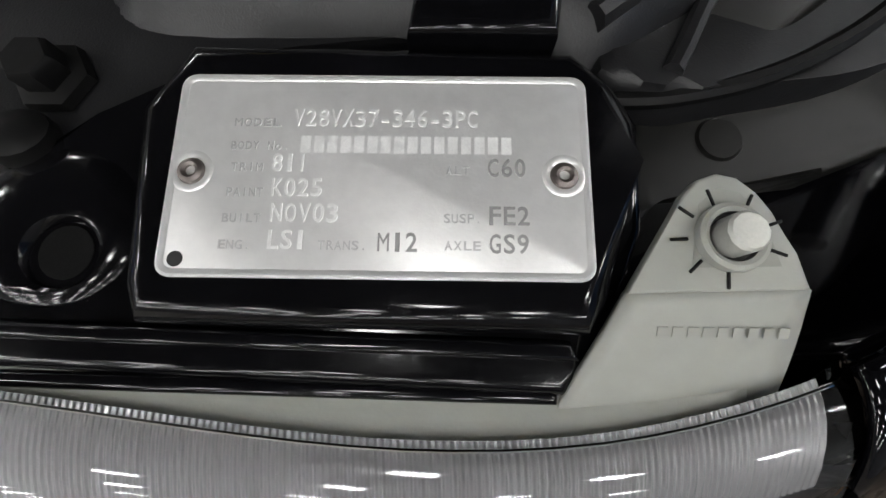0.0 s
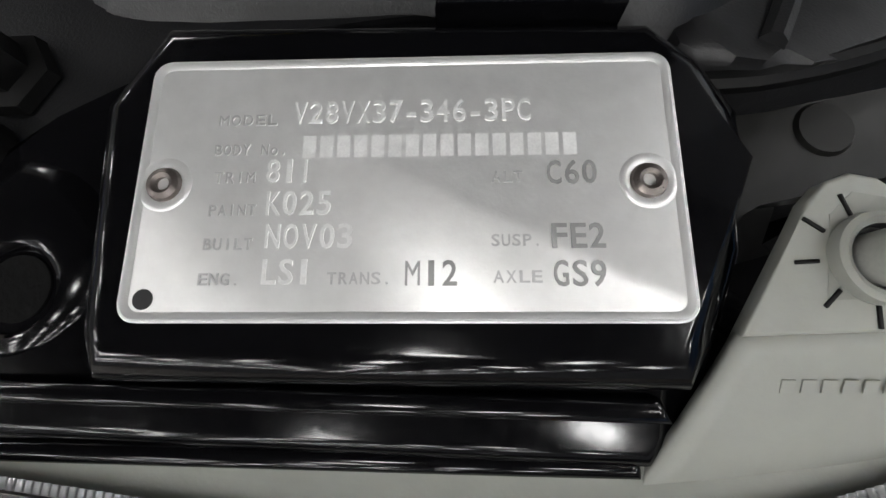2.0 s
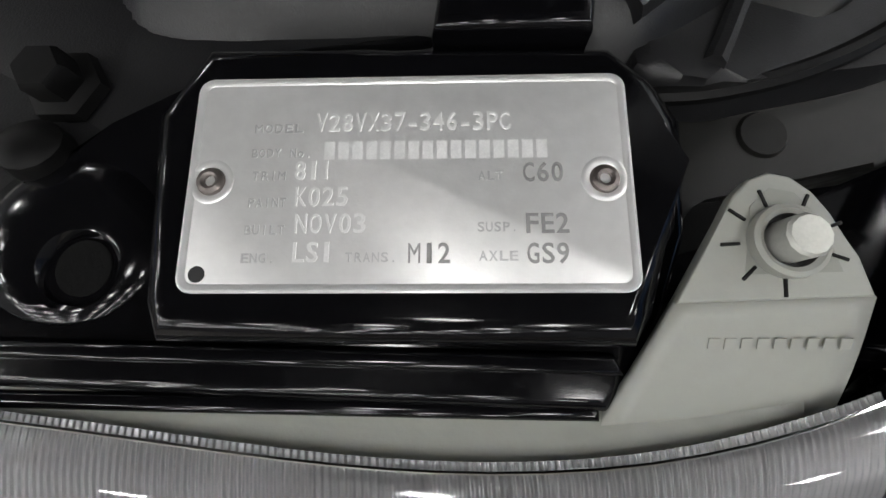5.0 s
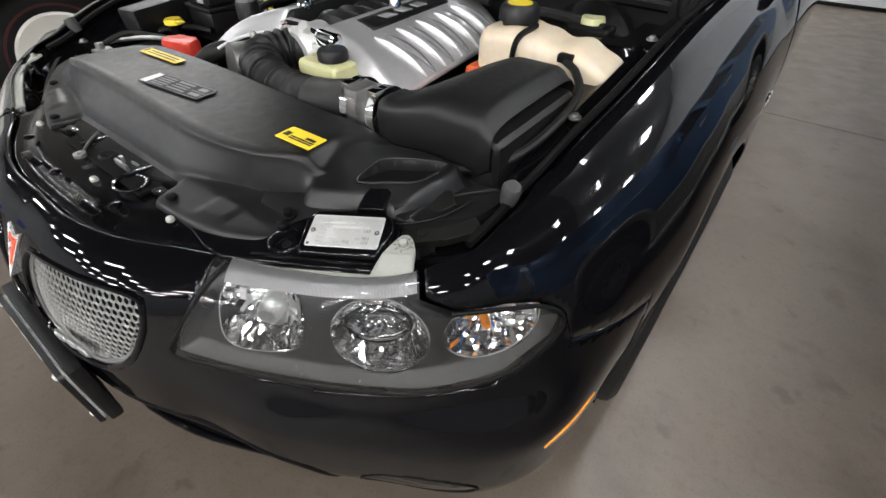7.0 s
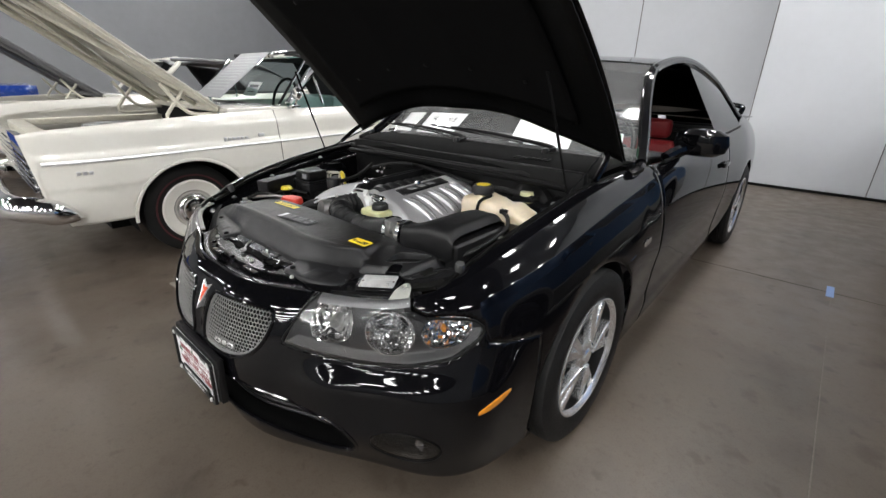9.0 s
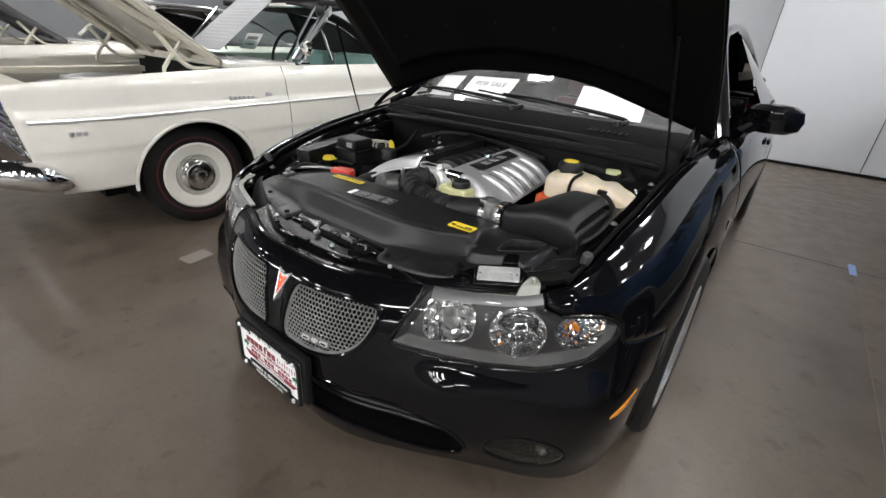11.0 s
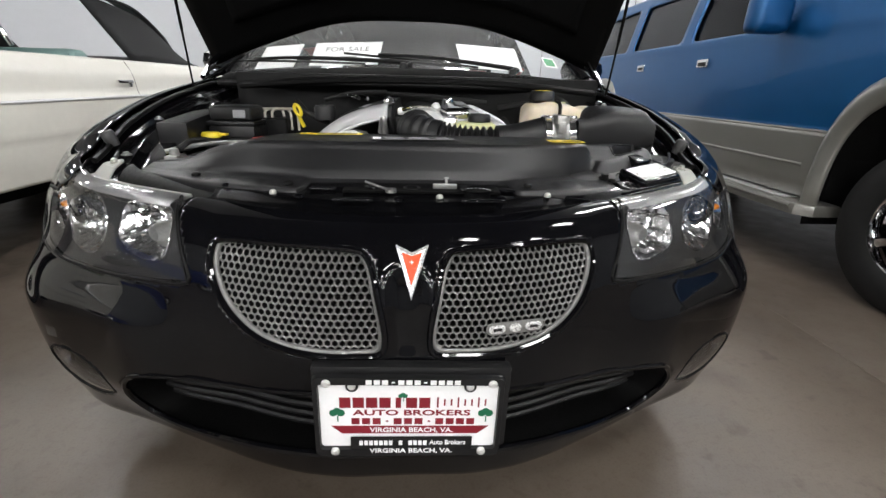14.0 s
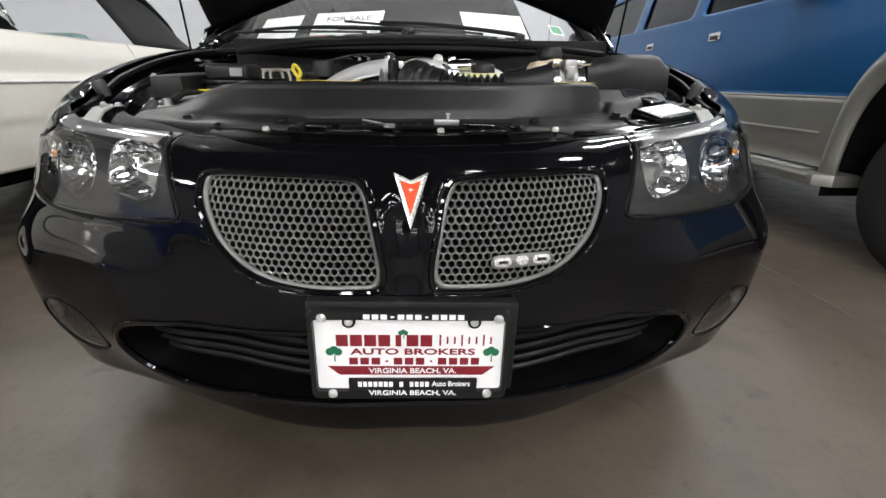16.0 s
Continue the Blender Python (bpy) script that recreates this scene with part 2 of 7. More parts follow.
SEE_THROUGH = set("clear_lamp_lens smoked_fog_lens tinted_window_glass windscreen_glass wagon_tinted_glass dark_tinted_glass".split())
WIDENED = set("roof rear_window boot_lid spoiler pillar_foot belt_trim door_mirror mirror_arm mirror_glass dashboard sill wheel_house rubber_stop strut_tower hood_hinge".split())


def lean_out(x, y):
    """The coupe stands turned by two degrees: its -x flank lies further out and further forward than the other."""
    x, y = np.asarray(x, float), np.asarray(y, float)
    turn = 0.036 * (1 - np.clip(x / 0.905, -1, 1))
    return -turn * np.clip(y, 0, 1.95), turn * np.minimum(x, 0)


def part(name, bm, material, parent=None, label="", thick=0.0, angle=35):
    """One mesh under a thing or a part. Its geometry is given in the thing's world place."""
    me = bm if isinstance(bm, bpy.types.Mesh) else finish(bm, angle=angle)
    me.name = name
    if not me.materials:
        me.materials.append(material)
    ob = new(name, me)
    if material is not None and material.name in SEE_THROUGH and parent is not None:
        root = parent
        while root.parent is not None:
            root = root.parent
        mid = Vector(root.location) + Vector((0, 0, 0.6))
        if sum((p.center - mid).dot(p.normal) for p in me.polygons) < 0:
            me.flip_normals()
    if name in WIDENED and parent is not None and parent.name.startswith(("black_coupe", "hood", "wiper", "cowl_panel", "door_mirror", "gas_strut", "windscreen")):
        for q in me.vertices:
            dx, dy = lean_out(q.co.x, q.co.y)
            q.co.x, q.co.y = q.co.x + dx, q.co.y + dy
    if parent is not None:
        ob.parent = parent
        if parent.type == "EMPTY":
            ob.matrix_parent_inverse = Matrix.Translation(-Vector(parent.location))
    if thick:
        s = ob.modifiers.new("thickness", "SOLIDIFY")
        s.thickness, s.offset = thick, -1
    if label:
        tagged(ob, label)
    return ob


def solo(name, bm, material, label, category, group="", kind="", angle=35):
    return tagged(part(name, bm, material, None, "", angle=angle), label, category, group, kind)


def box(cx, cy, cz, sx, sy, sz, bevel=0.0, seg=2, m=None):
    bm = bmesh.new()
    bmesh.ops.create_cube(bm, size=1.0)
    bmesh.ops.scale(bm, vec=(sx, sy, sz), verts=bm.verts)
    if bevel:
        bmesh.ops.bevel(bm, geom=bm.edges[:], offset=min(bevel, 0.45 * min(sx, sy, sz)), segments=seg, profile=0.6, affect="EDGES")
    bmesh.ops.translate(bm, vec=(cx, cy, cz), verts=bm.verts)
    if m is not None:
        bmesh.ops.transform(bm, matrix=m, verts=bm.verts)
    return bm


def join(*bms):
    """Several bmeshes as one."""
    out = bmesh.new()
    for b in bms:
        me = bpy.data.meshes.new("tmp")
        b.to_mesh(me)
        b.free()
        out.from_mesh(me)
        bpy.data.meshes.remove(me)
    return out


def lathe(profile, seg=24, m=None, close=False):
    """Turns (radius, height) pairs round z."""
    bm = bmesh.new()
    rings = []
    for r, z in profile:
        if r < 1e-6:
            rings.append([bm.verts.new((0, 0, z))])
        else:
            rings.append([bm.verts.new((r * math.cos(2 * math.pi * k / seg), r * math.sin(2 * math.pi * k / seg), z)) for k in range(seg)])
    for a, b in zip(rings, rings[1:] + ([rings[0]] if close else [])):
        for k in range(seg):
            q = [a[k % len(a)], a[(k + 1) % len(a)], b[(k + 1) % len(b)], b[k % len(b)]]
            q = list(dict.fromkeys(q))
            if len(q) > 2:
                bm.faces.new(q)
    if m is not None:
        bmesh.ops.transform(bm, matrix=m, verts=bm.verts)
    return bm


def smooth_path(points, n=8, closed=False):
    """A Catmull-Rom line through the points."""
    p = np.array(points, float)
    if closed:
        q = np.vstack([p[-1], p, p[0], p[1]])
    else:
        q = np.vstack([2 * p[0] - p[1], p, 2 * p[-1] - p[-2]])
    out = []
    for i in range(1, len(q) - 2):
        for t in np.arange(n) / n:
            a, b, c, d = q[i - 1 : i + 3]
            out.append(0.5 * (2 * b + (c - a) * t + (2 * a - 5 * b + 4 * c - d) * t**2 + (3 * b - a - 3 * c + d) * t**3))
    if not closed:
        out.append(p[-1])
    return np.array(out)


def wheel_tub(x_out, x_in, yc, zc, r, squash=1.0):
    """The lining over a wheel: the upper half of a drum, closed on its inner side."""
    def drum(a, k):
        across, grow = np.clip(2 * k, 0, 1), np.clip(2 - 2 * k, 0, 1)
        return np.stack([x_out + (x_in - x_out) * across + 0 * a, yc + r * np.cos(a) * grow, zc + r * np.sin(a) * grow * np.where(a < math.pi, squash, 1)], -1)

    return skin(drum, np.linspace(-0.2, math.pi + 0.2, 30), np.array([0, 0.5, 1.0]))


def tube(points, r, seg=10, n=8, closed=False, radii=None, smooth=True):
    """A round bar along a path; radii: a function of the share of the way."""
    p = smooth_path(points, n, closed) if smooth else np.array(points, float)
    bm = bmesh.new()
    rings, up = [], Vector((0.13, 0.27, 0.95))
    for i, c in enumerate(p):
        a, b = p[i - 1] if i or closed else p[0], p[(i + 1) % len(p)] if i < len(p) - 1 or closed else p[-1]
        d = Vector(b - a).normalized()
        s = d.cross(up)
        if s.length < 1e-3:
            s = d.cross(Vector((1, 0, 0)))
        s.normalize()
        w = s.cross(d)
        up = w
        k = radii(i / (len(p) - 1)) if radii else r
        rings.append([bm.verts.new(Vector(c) + k * (math.cos(2 * math.pi * j / seg) * s + math.sin(2 * math.pi * j / seg) * w)) for j in range(seg)])
    pairs = list(zip(rings, rings[1:])) + ([(rings[-1], rings[0])] if closed else [])
    for a, b in pairs:
        for j in range(seg):
            bm.faces.new((a[j], a[(j + 1) % seg], b[(j + 1) % seg], b[j]))
    if not closed:
        bm.faces.new(rings[0])
        bm.faces.new(rings[-1])
    return bm


def prism(outline, z0, z1, bevel=0.0, m=None, seg=2):
    """An outline of (x, y) raised from z0 to z1, with rounded top edges."""
    bm = bmesh.new()
    lo = [bm.verts.new((x, y, z0)) for x, y in outline]
    hi = [bm.verts.new((x, y, z1)) for x, y in outline]
    bm.faces.new(lo[::-1])
    top = bm.faces.new(hi)
    n = len(outline)
    for i in range(n):
        bm.faces.new((lo[i], lo[(i + 1) % n], hi[(i + 1) % n], hi[i]))
    if bevel:
        bmesh.ops.bevel(bm, geom=list(top.edges), offset=bevel, segments=seg, profile=0.5, affect="EDGES")
    if m is not None:
        bmesh.ops.transform(bm, matrix=m, verts=bm.verts)
    return bm


def rounded(w, h, r, n=6, cx=0.0, cy=0.0):
    out = []
    for k, (sx, sy) in enumerate(((1, 1), (-1, 1), (-1, -1), (1, -1))):
        for i in range(n + 1):
            a = math.pi / 2 * (k + i / n)
            out.append((cx + sx * (w / 2 - r) + r * math.cos(a), cy + sy * (h / 2 - r) + r * math.sin(a)))
    return out


def curve(xs, ys):
    """A smooth function through the given values."""
    xs, ys = np.array(xs, float), np.array(ys, float)
    d = np.diff(ys) / np.diff(xs)
    k = np.r_[d[0], np.where(d[1:] * d[:-1] > 0, 2 * d[1:] * d[:-1] / (d[1:] + d[:-1] + 1e-12), 0), d[-1]]

    def f(x):
        x = np.clip(np.asarray(x, float), xs[0], xs[-1])
        i = np.clip(np.searchsorted(xs, x) - 1, 0, len(xs) - 2)
        h = xs[i + 1] - xs[i]
        t = (x - xs[i]) / h
        return (2 * t**3 - 3 * t**2 + 1) * ys[i] + (t**3 - 2 * t**2 + t) * h * k[i] + (3 * t**2 - 2 * t**3) * ys[i + 1] + (t**3 - t**2) * h * k[i + 1]

    return f


def poly_sdf(poly):
    """Signed distance to a closed outline, negative inside."""
    p = np.array(poly, float)
    e = np.roll(p, -1, 0) - p

    def f(u, v):
        q = np.stack([u, v], -1)[..., None, :]
        w = q - p
        t = np.clip((w * e).sum(-1) / ((e * e).sum(-1) + 1e-12), 0, 1)
        d = np.sqrt(((w - t[..., None] * e) ** 2).sum(-1)).min(-1)
        a, b = p[:, 1] <= q[..., 1], np.roll(p, -1, 0)[:, 1] <= q[..., 1]
        x = p[:, 0] + (q[..., 1] - p[:, 1]) * e[:, 0] / np.where(np.abs(e[:, 1]) < 1e-12, 1e-12, e[:, 1])
        inside = ((a != b) & (q[..., 0] < x)).sum(-1) % 2 == 1
        return np.where(inside, -d, d)

    return f


def skin(fn, us, vs, keep=None):
    """A sheet fn(u, v) -> (x, y, z) over a grid. keep: a signed distance in u, v; what is positive is cut away along a clean edge."""
    u, v = np.meshgrid(np.asarray(us, float), np.asarray(vs, float), indexing="ij")
    ok = np.ones((u.shape[0] - 1, u.shape[1] - 1), bool)
    if keep is not None:
        d = keep(u, v)
        hu, hv = 1e-4, 1e-4
        gu, gv = (keep(u + hu, v) - d) / hu, (keep(u, v + hv) - d) / hv
        du, dv = np.abs(np.gradient(u, axis=0)), np.abs(np.gradient(v, axis=1))
        reach = 0.62 * (np.abs(gu) * du + np.abs(gv) * dv)
        near = np.abs(d) < reach
        # each edge vertex slides along the grid direction that its cell can spare
        w = (gu * du) ** 2 + (gv * dv) ** 2 + 1e-12
        u2, v2 = u - np.where(near, d * gu * du**2 / w, 0), v - np.where(near, d * gv * dv**2 / w, 0)
        d2 = np.where(near, 0, d)
        ok = (d2[:-1, :-1] + d2[1:, :-1] + d2[1:, 1:] + d2[:-1, 1:]) < -1e-9
        u, v = u2, np.clip(v2, v.min(), v.max())
    xyz = fn(u, v)
    ids, n = {}, 0
    verts, faces = [], []
    for i, j in np.argwhere(ok):
        f = []
        for a, b in ((i, j), (i + 1, j), (i + 1, j + 1), (i, j + 1)):
            if (a, b) not in ids:
                ids[a, b] = len(verts)
                verts.append(xyz[a, b])
            f.append(ids[a, b])
        faces.append(f)
    me = bpy.data.meshes.new("skin")
    me.from_pydata(np.array(verts).tolist(), [], faces)
    me.validate()
    bm = bmesh.new()
    bm.from_mesh(me)
    bpy.data.meshes.remove(me)
    return bm


def letters(s, size, depth=0.0004, m=None, width=None, bold=0.0):
    """Words as a mesh, centred, in the x-y plane."""
    cu = bpy.data.curves.new("txt", "FONT")
    cu.body, cu.size, cu.align_x, cu.align_y, cu.extrude, cu.resolution_u, cu.offset = s, size, "CENTER", "CENTER", depth, 3, bold * size
    ob = bpy.data.objects.new("txt", cu)
    me = bpy.data.meshes.new_from_object(ob)
    bpy.data.objects.remove(ob)
    bm = bmesh.new()
    bm.from_mesh(me)
    bpy.data.meshes.remove(me)
    if width:
        xs = [v.co.x for v in bm.verts]
        k = width / (max(xs) - min(xs))
        bmesh.ops.scale(bm, vec=(k, 1, 1), verts=bm.verts)
    if m is not None:
        bmesh.ops.transform(bm, matrix=m, verts=bm.verts)
    return bm


def frame_from(c, u, v):
    """A pose from a centre and two directions in its face."""
    u = Vector(u).normalized()
    v = Vector(v)
    v = (v - u * v.dot(u)).normalized()
    n = u.cross(v)
    return Matrix(((u.x, v.x, n.x, c[0]), (u.y, v.y, n.y, c[1]), (u.z, v.z, n.z, c[2]), (0, 0, 0, 1)))


def turn_to(at, axis, roll=0.0):
    """A pose whose z runs along axis."""
    return Matrix.Translation(at) @ Vector(axis).to_track_quat("Z", "Y").to_matrix().to_4x4() @ Matrix.Rotation(roll, 4, "Z")


# ---- the hall ----
ROOM = (-13.0, 9.0, -21.0, 6.62)
H = 5.2
fx0, fx1, fy0, fy1 = ROOM
floor = tagged(part("floor", box((fx0 + fx1) / 2, (fy0 + 12) / 2, -0.1, fx1 - fx0 + 1, 12 - fy0 + 1, 0.2), FLOORM), "stained sealed grey-brown concrete slab floor", "floor", kind="structure")
for a, b, fill in (((1.6, -20), (1.6, 6.6), JOINTPALE), ((-13, 3.21), (9, 3.21), JOINTM)):
    w = 0.002
    part("floor_joint", box((a[0] + b[0]) / 2, (a[1] + b[1]) / 2, 0.0005, max(b[0] - a[0], 2 * w), max(b[1] - a[1], 2 * w), 0.003), fill, floor)
tagged(part("wall_north", box(4.73, 6.7, H / 2, 8.54, 0.2, H), WALLP), "pale grey smooth wall panels", "wall", kind="structure")
tagged(part("wall_north_return", box(0.56, 7.86, H / 2, 0.2, 2.1, H), WALLP), "pale grey wall return behind the coupe", "wall", kind="structure")
tagged(part("wall_far", box(-6.3, 9.0, H / 2, 13.6, 0.2, H), WALLP), "pale grey smooth far wall", "wall", kind="structure")
# unseen walls, coloured dark so that the black paintwork reflects a dim hall
tagged(part("wall_west", box(fx0, -6, H / 2, 0.2, 31, H), WALLD), "unseen side wall, coloured dark for a dim hall", "wall", kind="structure")
tagged(part("wall_east", box(fx1, -7.2, H / 2, 0.2, 28, H), WALLD), "unseen side wall, coloured dark for a dim hall", "wall", kind="structure")
tagged(part("wall_south", box(-2, fy0, H / 2, 22.5, 0.2, H), WALLD), "unseen end wall, coloured dark for a dim hall", "wall", kind="structure")
tagged(part("ceiling", box(-2, -9.9, H + 0.1, 22.5, 23, 0.2), CEILD), "dark roof deck over the hall", "ceiling", kind="structure")
# unseen paler half, added to brighten reflections in windscreen and fenders
tagged(part("ceiling_north", box(-2, 5.6, H + 0.1, 22.5, 8, 0.2), CEILP), "unseen pale ceiling half, added to brighten reflections", "ceiling", kind="structure")
for x in (0.46, 1.8, 3.14, 4.48):
    part("panel_joint", box(x, 6.597, H / 2, 0.008, 0.006, H), JOINTM, bpy.data.objects["wall_north"])
part("panel_joint", box(-1.95, 8.897, H / 2, 0.012, 0.006, H), JOINTM, bpy.data.objects["wall_far"])
tagged(part("baseboard", box(4.75, 6.592, 0.02, 8.3, 0.012, 0.035), DARK), "thin dark base strip", "baseboard", kind="structure")

def diffuser():
    return box(0, 0, H - 0.135, 0.6, 0.36, 0.08, 0.01)


def ceiling_light():
    t = thing("ceiling_light", (0, 0, H), "white rectangular high-bay lamp, lit", "ceiling lamp", "ceiling lamps in rows")
    part("housing", box(0, 0, H - 0.045, 0.72, 0.46, 0.09, 0.012), WHITE, t)
    part("diffuser", diffuser(), LIGHTM, t)
    return t

lamp0 = ceiling_light()
first = True
for i in range(7):
    for j in range(-6, 6):
        if (i, j) in ((3, 1), (3, 2), (3, 3), (4, 3), (2, 1), (2, 2), (2, 3), (1, 2), (1, 3)):
            continue
        at = Matrix.Translation((-10.9 + 2.95 * i, -6.5 + 2.3 * j, H))
        if first:
            lamp0.matrix_basis = at
            first = False
        else:
            copy_thing(lamp0, at)
solo("floor_tape", box(1.594, 3.225, 0.0012, 0.04, 0.2, 0.002), TAPEM, "short strip of blue tape on the concrete", "tape")
solo("floor_patch", prism(rounded(0.12, 0.16, 0.015, 4), 0.0, 0.0015, m=pose(-1.615, 0.41, 0, 0, 0, 7)), PATCHM, "pale worn patch on the concrete floor", "floor patch")


# ---- the black coupe: outer skin ----
# Plan line of the body, from the nose round the flank to the tail, and its upright section along the way.
LINE = [(0, 0), (0.1, 0.002), (0.2, 0.017), (0.3, 0.05), (0.4, 0.098), (0.5, 0.152), (0.6, 0.215), (0.7, 0.29), (0.78, 0.37), (0.835, 0.455), (0.868, 0.55), (0.888, 0.67), (0.9, 0.8),
        (0.905, 0.95), (0.905, 1.25), (0.9, 1.6), (0.9, 2.2), (0.9, 3.0), (0.905, 3.6), (0.89, 4.1), (0.85, 4.5), (0.74, 4.72), (0.4, 4.8), (0, 4.82)]
lx, ly = np.array(LINE).T
arc = np.r_[0, np.cumsum(np.hypot(np.diff(lx), np.diff(ly)))]
PLAN_X, PLAN_Y = curve(arc, lx), curve(arc, ly)
Z_TOP = curve([0, 0.4, 0.7, 0.8, 0.9, 1.0, 1.5, 1.8, 2.14, 2.74, 3.54, 4.14, 4.64, 6.1], [0.706, 0.714, 0.732, 0.749, 0.769, 0.797, 0.886, 0.917, 0.935, 0.945, 0.965, 0.985, 1.0, 1.0])
IN_TOP = curve([0, 0.38, 0.45, 0.55, 0.7, 0.82, 0.9, 1.0, 1.2, 1.5, 1.8, 2.0, 2.14, 2.4, 2.74, 3.54, 4.14, 4.64, 5.2, 6.1], [0.115, 0.114, 0.107, 0.091, 0.07, 0.086, 0.125, 0.155, 0.175, 0.18, 0.165, 0.145, 0.115, 0.085, 0.075, 0.085, 0.11, 0.16, 0.2, 0.2])
Z_WIDE = curve([0, 0.9, 1.3, 6.1], [0.46, 0.49, 0.57, 0.6])
Z_LOW = curve([0, 0.6, 1.1, 2, 6.1], [0.185, 0.185, 0.2, 0.19, 0.24])
IN_LOW = curve([0, 0.8, 1.1, 2, 6.1], [0.05, 0.035, 0.02, 0.03, 0.06])


def height(s, t):
    a = np.abs(s)
    zw = Z_WIDE(a)
    return np.where(t > 0, zw + (Z_TOP(a) - zw) * np.sin(np.clip(t, 0, 1) * np.pi / 2), zw + (zw - Z_LOW(a)) * np.clip(t, -1, 0))


def shell(s, t, inset=0.0):
    """A place on the body's skin: s along the plan line (minus: the other flank), t from the sill (-1) to the shoulder's inner edge (1)."""
    a, side = np.abs(s), np.where(s < 0, -1.0, 1.0)
    x, y = PLAN_X(a), PLAN_Y(a)
    tx, ty = PLAN_X(a + 2e-3) - PLAN_X(np.maximum(a - 2e-3, 0)), PLAN_Y(a + 2e-3) - PLAN_Y(np.maximum(a - 2e-3, 0))
    k = np.maximum(np.hypot(tx, ty), 1e-9)
    nx, ny = ty / k, -tx / k
    z = height(s, t)
    ang = np.clip(t, 0, 1) * np.pi / 2
    o = np.where(t > 0, IN_TOP(a) * (1 - np.cos(ang)), IN_LOW(a) * np.clip(-t, 0, 1) ** 2.2)
    # the shelf under each headlamp, the valley between the nostrils and the swage along the flank
    o = o - (0.034 - 0.02 * ramp(a, 0.5, 0.9)) * ramp(a, 0.34 + 0.03 * ramp(z, 0.45, 0.55), 0.56) * ramp(z, 0.19, 0.36) * (1 - ramp(z, 0.49, 0.578)) * ramp(-a, -1.12, -0.9)
    o = o + 0.01 * (1 - ramp(a, 0.012, 0.04)) * ramp(z, 0.47, 0.53) * (1 - ramp(z, 0.60, 0.66))
    o = o + 0.01 * ramp(a, 1.7, 2.1) * ramp(z, 0.28, 0.36) * (1 - ramp(z, 0.44, 0.6)) * (1 - ramp(a, 3.6, 4.0))
    o = o - 0.042 * np.exp(-(((a - 0.86) / 0.17) ** 2)) * (1 - ramp(z, 0.46, 0.64)) + inset
    px, py = side * (x - nx * o), y - ny * o
    dx, dy = lean_out(px, py)
    return np.stack([px + dx, py + dy, z], -1)


FOR_FENDER = [(0.765, 0.9), (0.765, 0.722), (0.8, 0.706), (0.87, 0.702), (0.935, 0.692), (0.968, 0.668), (0.975, 0.625), (1.16, 0.6), (1.16, 0.0), (9, 0), (9, 1.5), (0.765, 1.5)]
LAMP_LINE = [(0.393, 0.592), (0.5, 0.58), (0.62, 0.574), (0.75, 0.577), (0.87, 0.597), (0.945, 0.635), (0.963, 0.665), (0.93, 0.687), (0.865, 0.696), (0.8, 0.7), (0.759, 0.715), (0.759, 0.82), (0.475, 0.82), (0.448, 0.69), (0.415, 0.64)]
GRILLE_LINE = smooth_path([(0.038, 0.511), (0.09, 0.499), (0.18, 0.503), (0.255, 0.524), (0.31, 0.565), (0.343, 0.615), (0.352, 0.65), (0.333, 0.668), (0.22, 0.671), (0.1, 0.668), (0.064, 0.655), (0.048, 0.6)], 6, True)
SLOT_HALF = [(0.18, 0.424), (0.33, 0.411), (0.48, 0.399), (0.545, 0.383), (0.583, 0.345), (0.598, 0.3), (0.585, 0.252), (0.53, 0.229), (0.42, 0.233), (0.265, 0.257)]
SLOT_LINE = smooth_path([(0, 0.43)] + SLOT_HALF + [(0, 0.268)] + [(-x, z) for x, z in SLOT_HALF[::-1]], 4, True)
FOG_LINE = [(0.742 + 0.097 * math.cos(a), 0.326 + 0.062 * math.sin(a)) for a in np.linspace(0, 2 * np.pi, 40, endpoint=False)]
in_fender, in_lamp, in_grille, in_slot, in_fog = (poly_sdf(p) for p in (FOR_FENDER, LAMP_LINE, GRILLE_LINE, SLOT_LINE, FOG_LINE))


def arch(yc, r):
    def f(s, t):
        a = np.abs(s)
        return r - np.hypot(PLAN_Y(a) - yc, height(s, t) - 0.335)
    return f


arch_front, arch_rear = arch(0.98, 0.365), arch(3.79, 0.365)


def bumper_cut(s, t):
    a, z = np.abs(s), height(s, t)
    d = -np.minimum.reduce([in_fender(a, z) - 0.0008, in_lamp(a, z), in_grille(a, z), in_slot(s, z), in_fog(a, z)])
    return np.maximum(d, arch_front(s, t))


coupe = thing("black_coupe", (0, 2.4, 0), "glossy black two-door coupe with its hood open", "car")
bumper = part("front_bumper", skin(shell, np.linspace(-1.17, 1.17, 301), np.r_[np.linspace(-1, 0, 34)[:-1], np.linspace(0, 1, 46)], bumper_cut), BLACK, coupe, thick=0.004)


def at_t(s, z):
    """The t at which the skin reaches a height."""
    a = abs(s)
    zw, zt, zl = float(Z_WIDE(a)), float(Z_TOP(a)), float(Z_LOW(a))
    return math.asin(min(1, (z - zw) / (zt - zw))) * 2 / math.pi if z > zw else (z - zw) / (zw - zl)


def on_shell(s, z, inset=0.0):
    return shell(np.array(float(s)), np.array(at_t(s, z)), inset)


def seam(line, r, inset=0.0, side=1, n=3):
    return tube([on_shell(side * s, min(z, float(Z_TOP(abs(s)))), inset) for s, z in line], r, 8, n, closed=True)


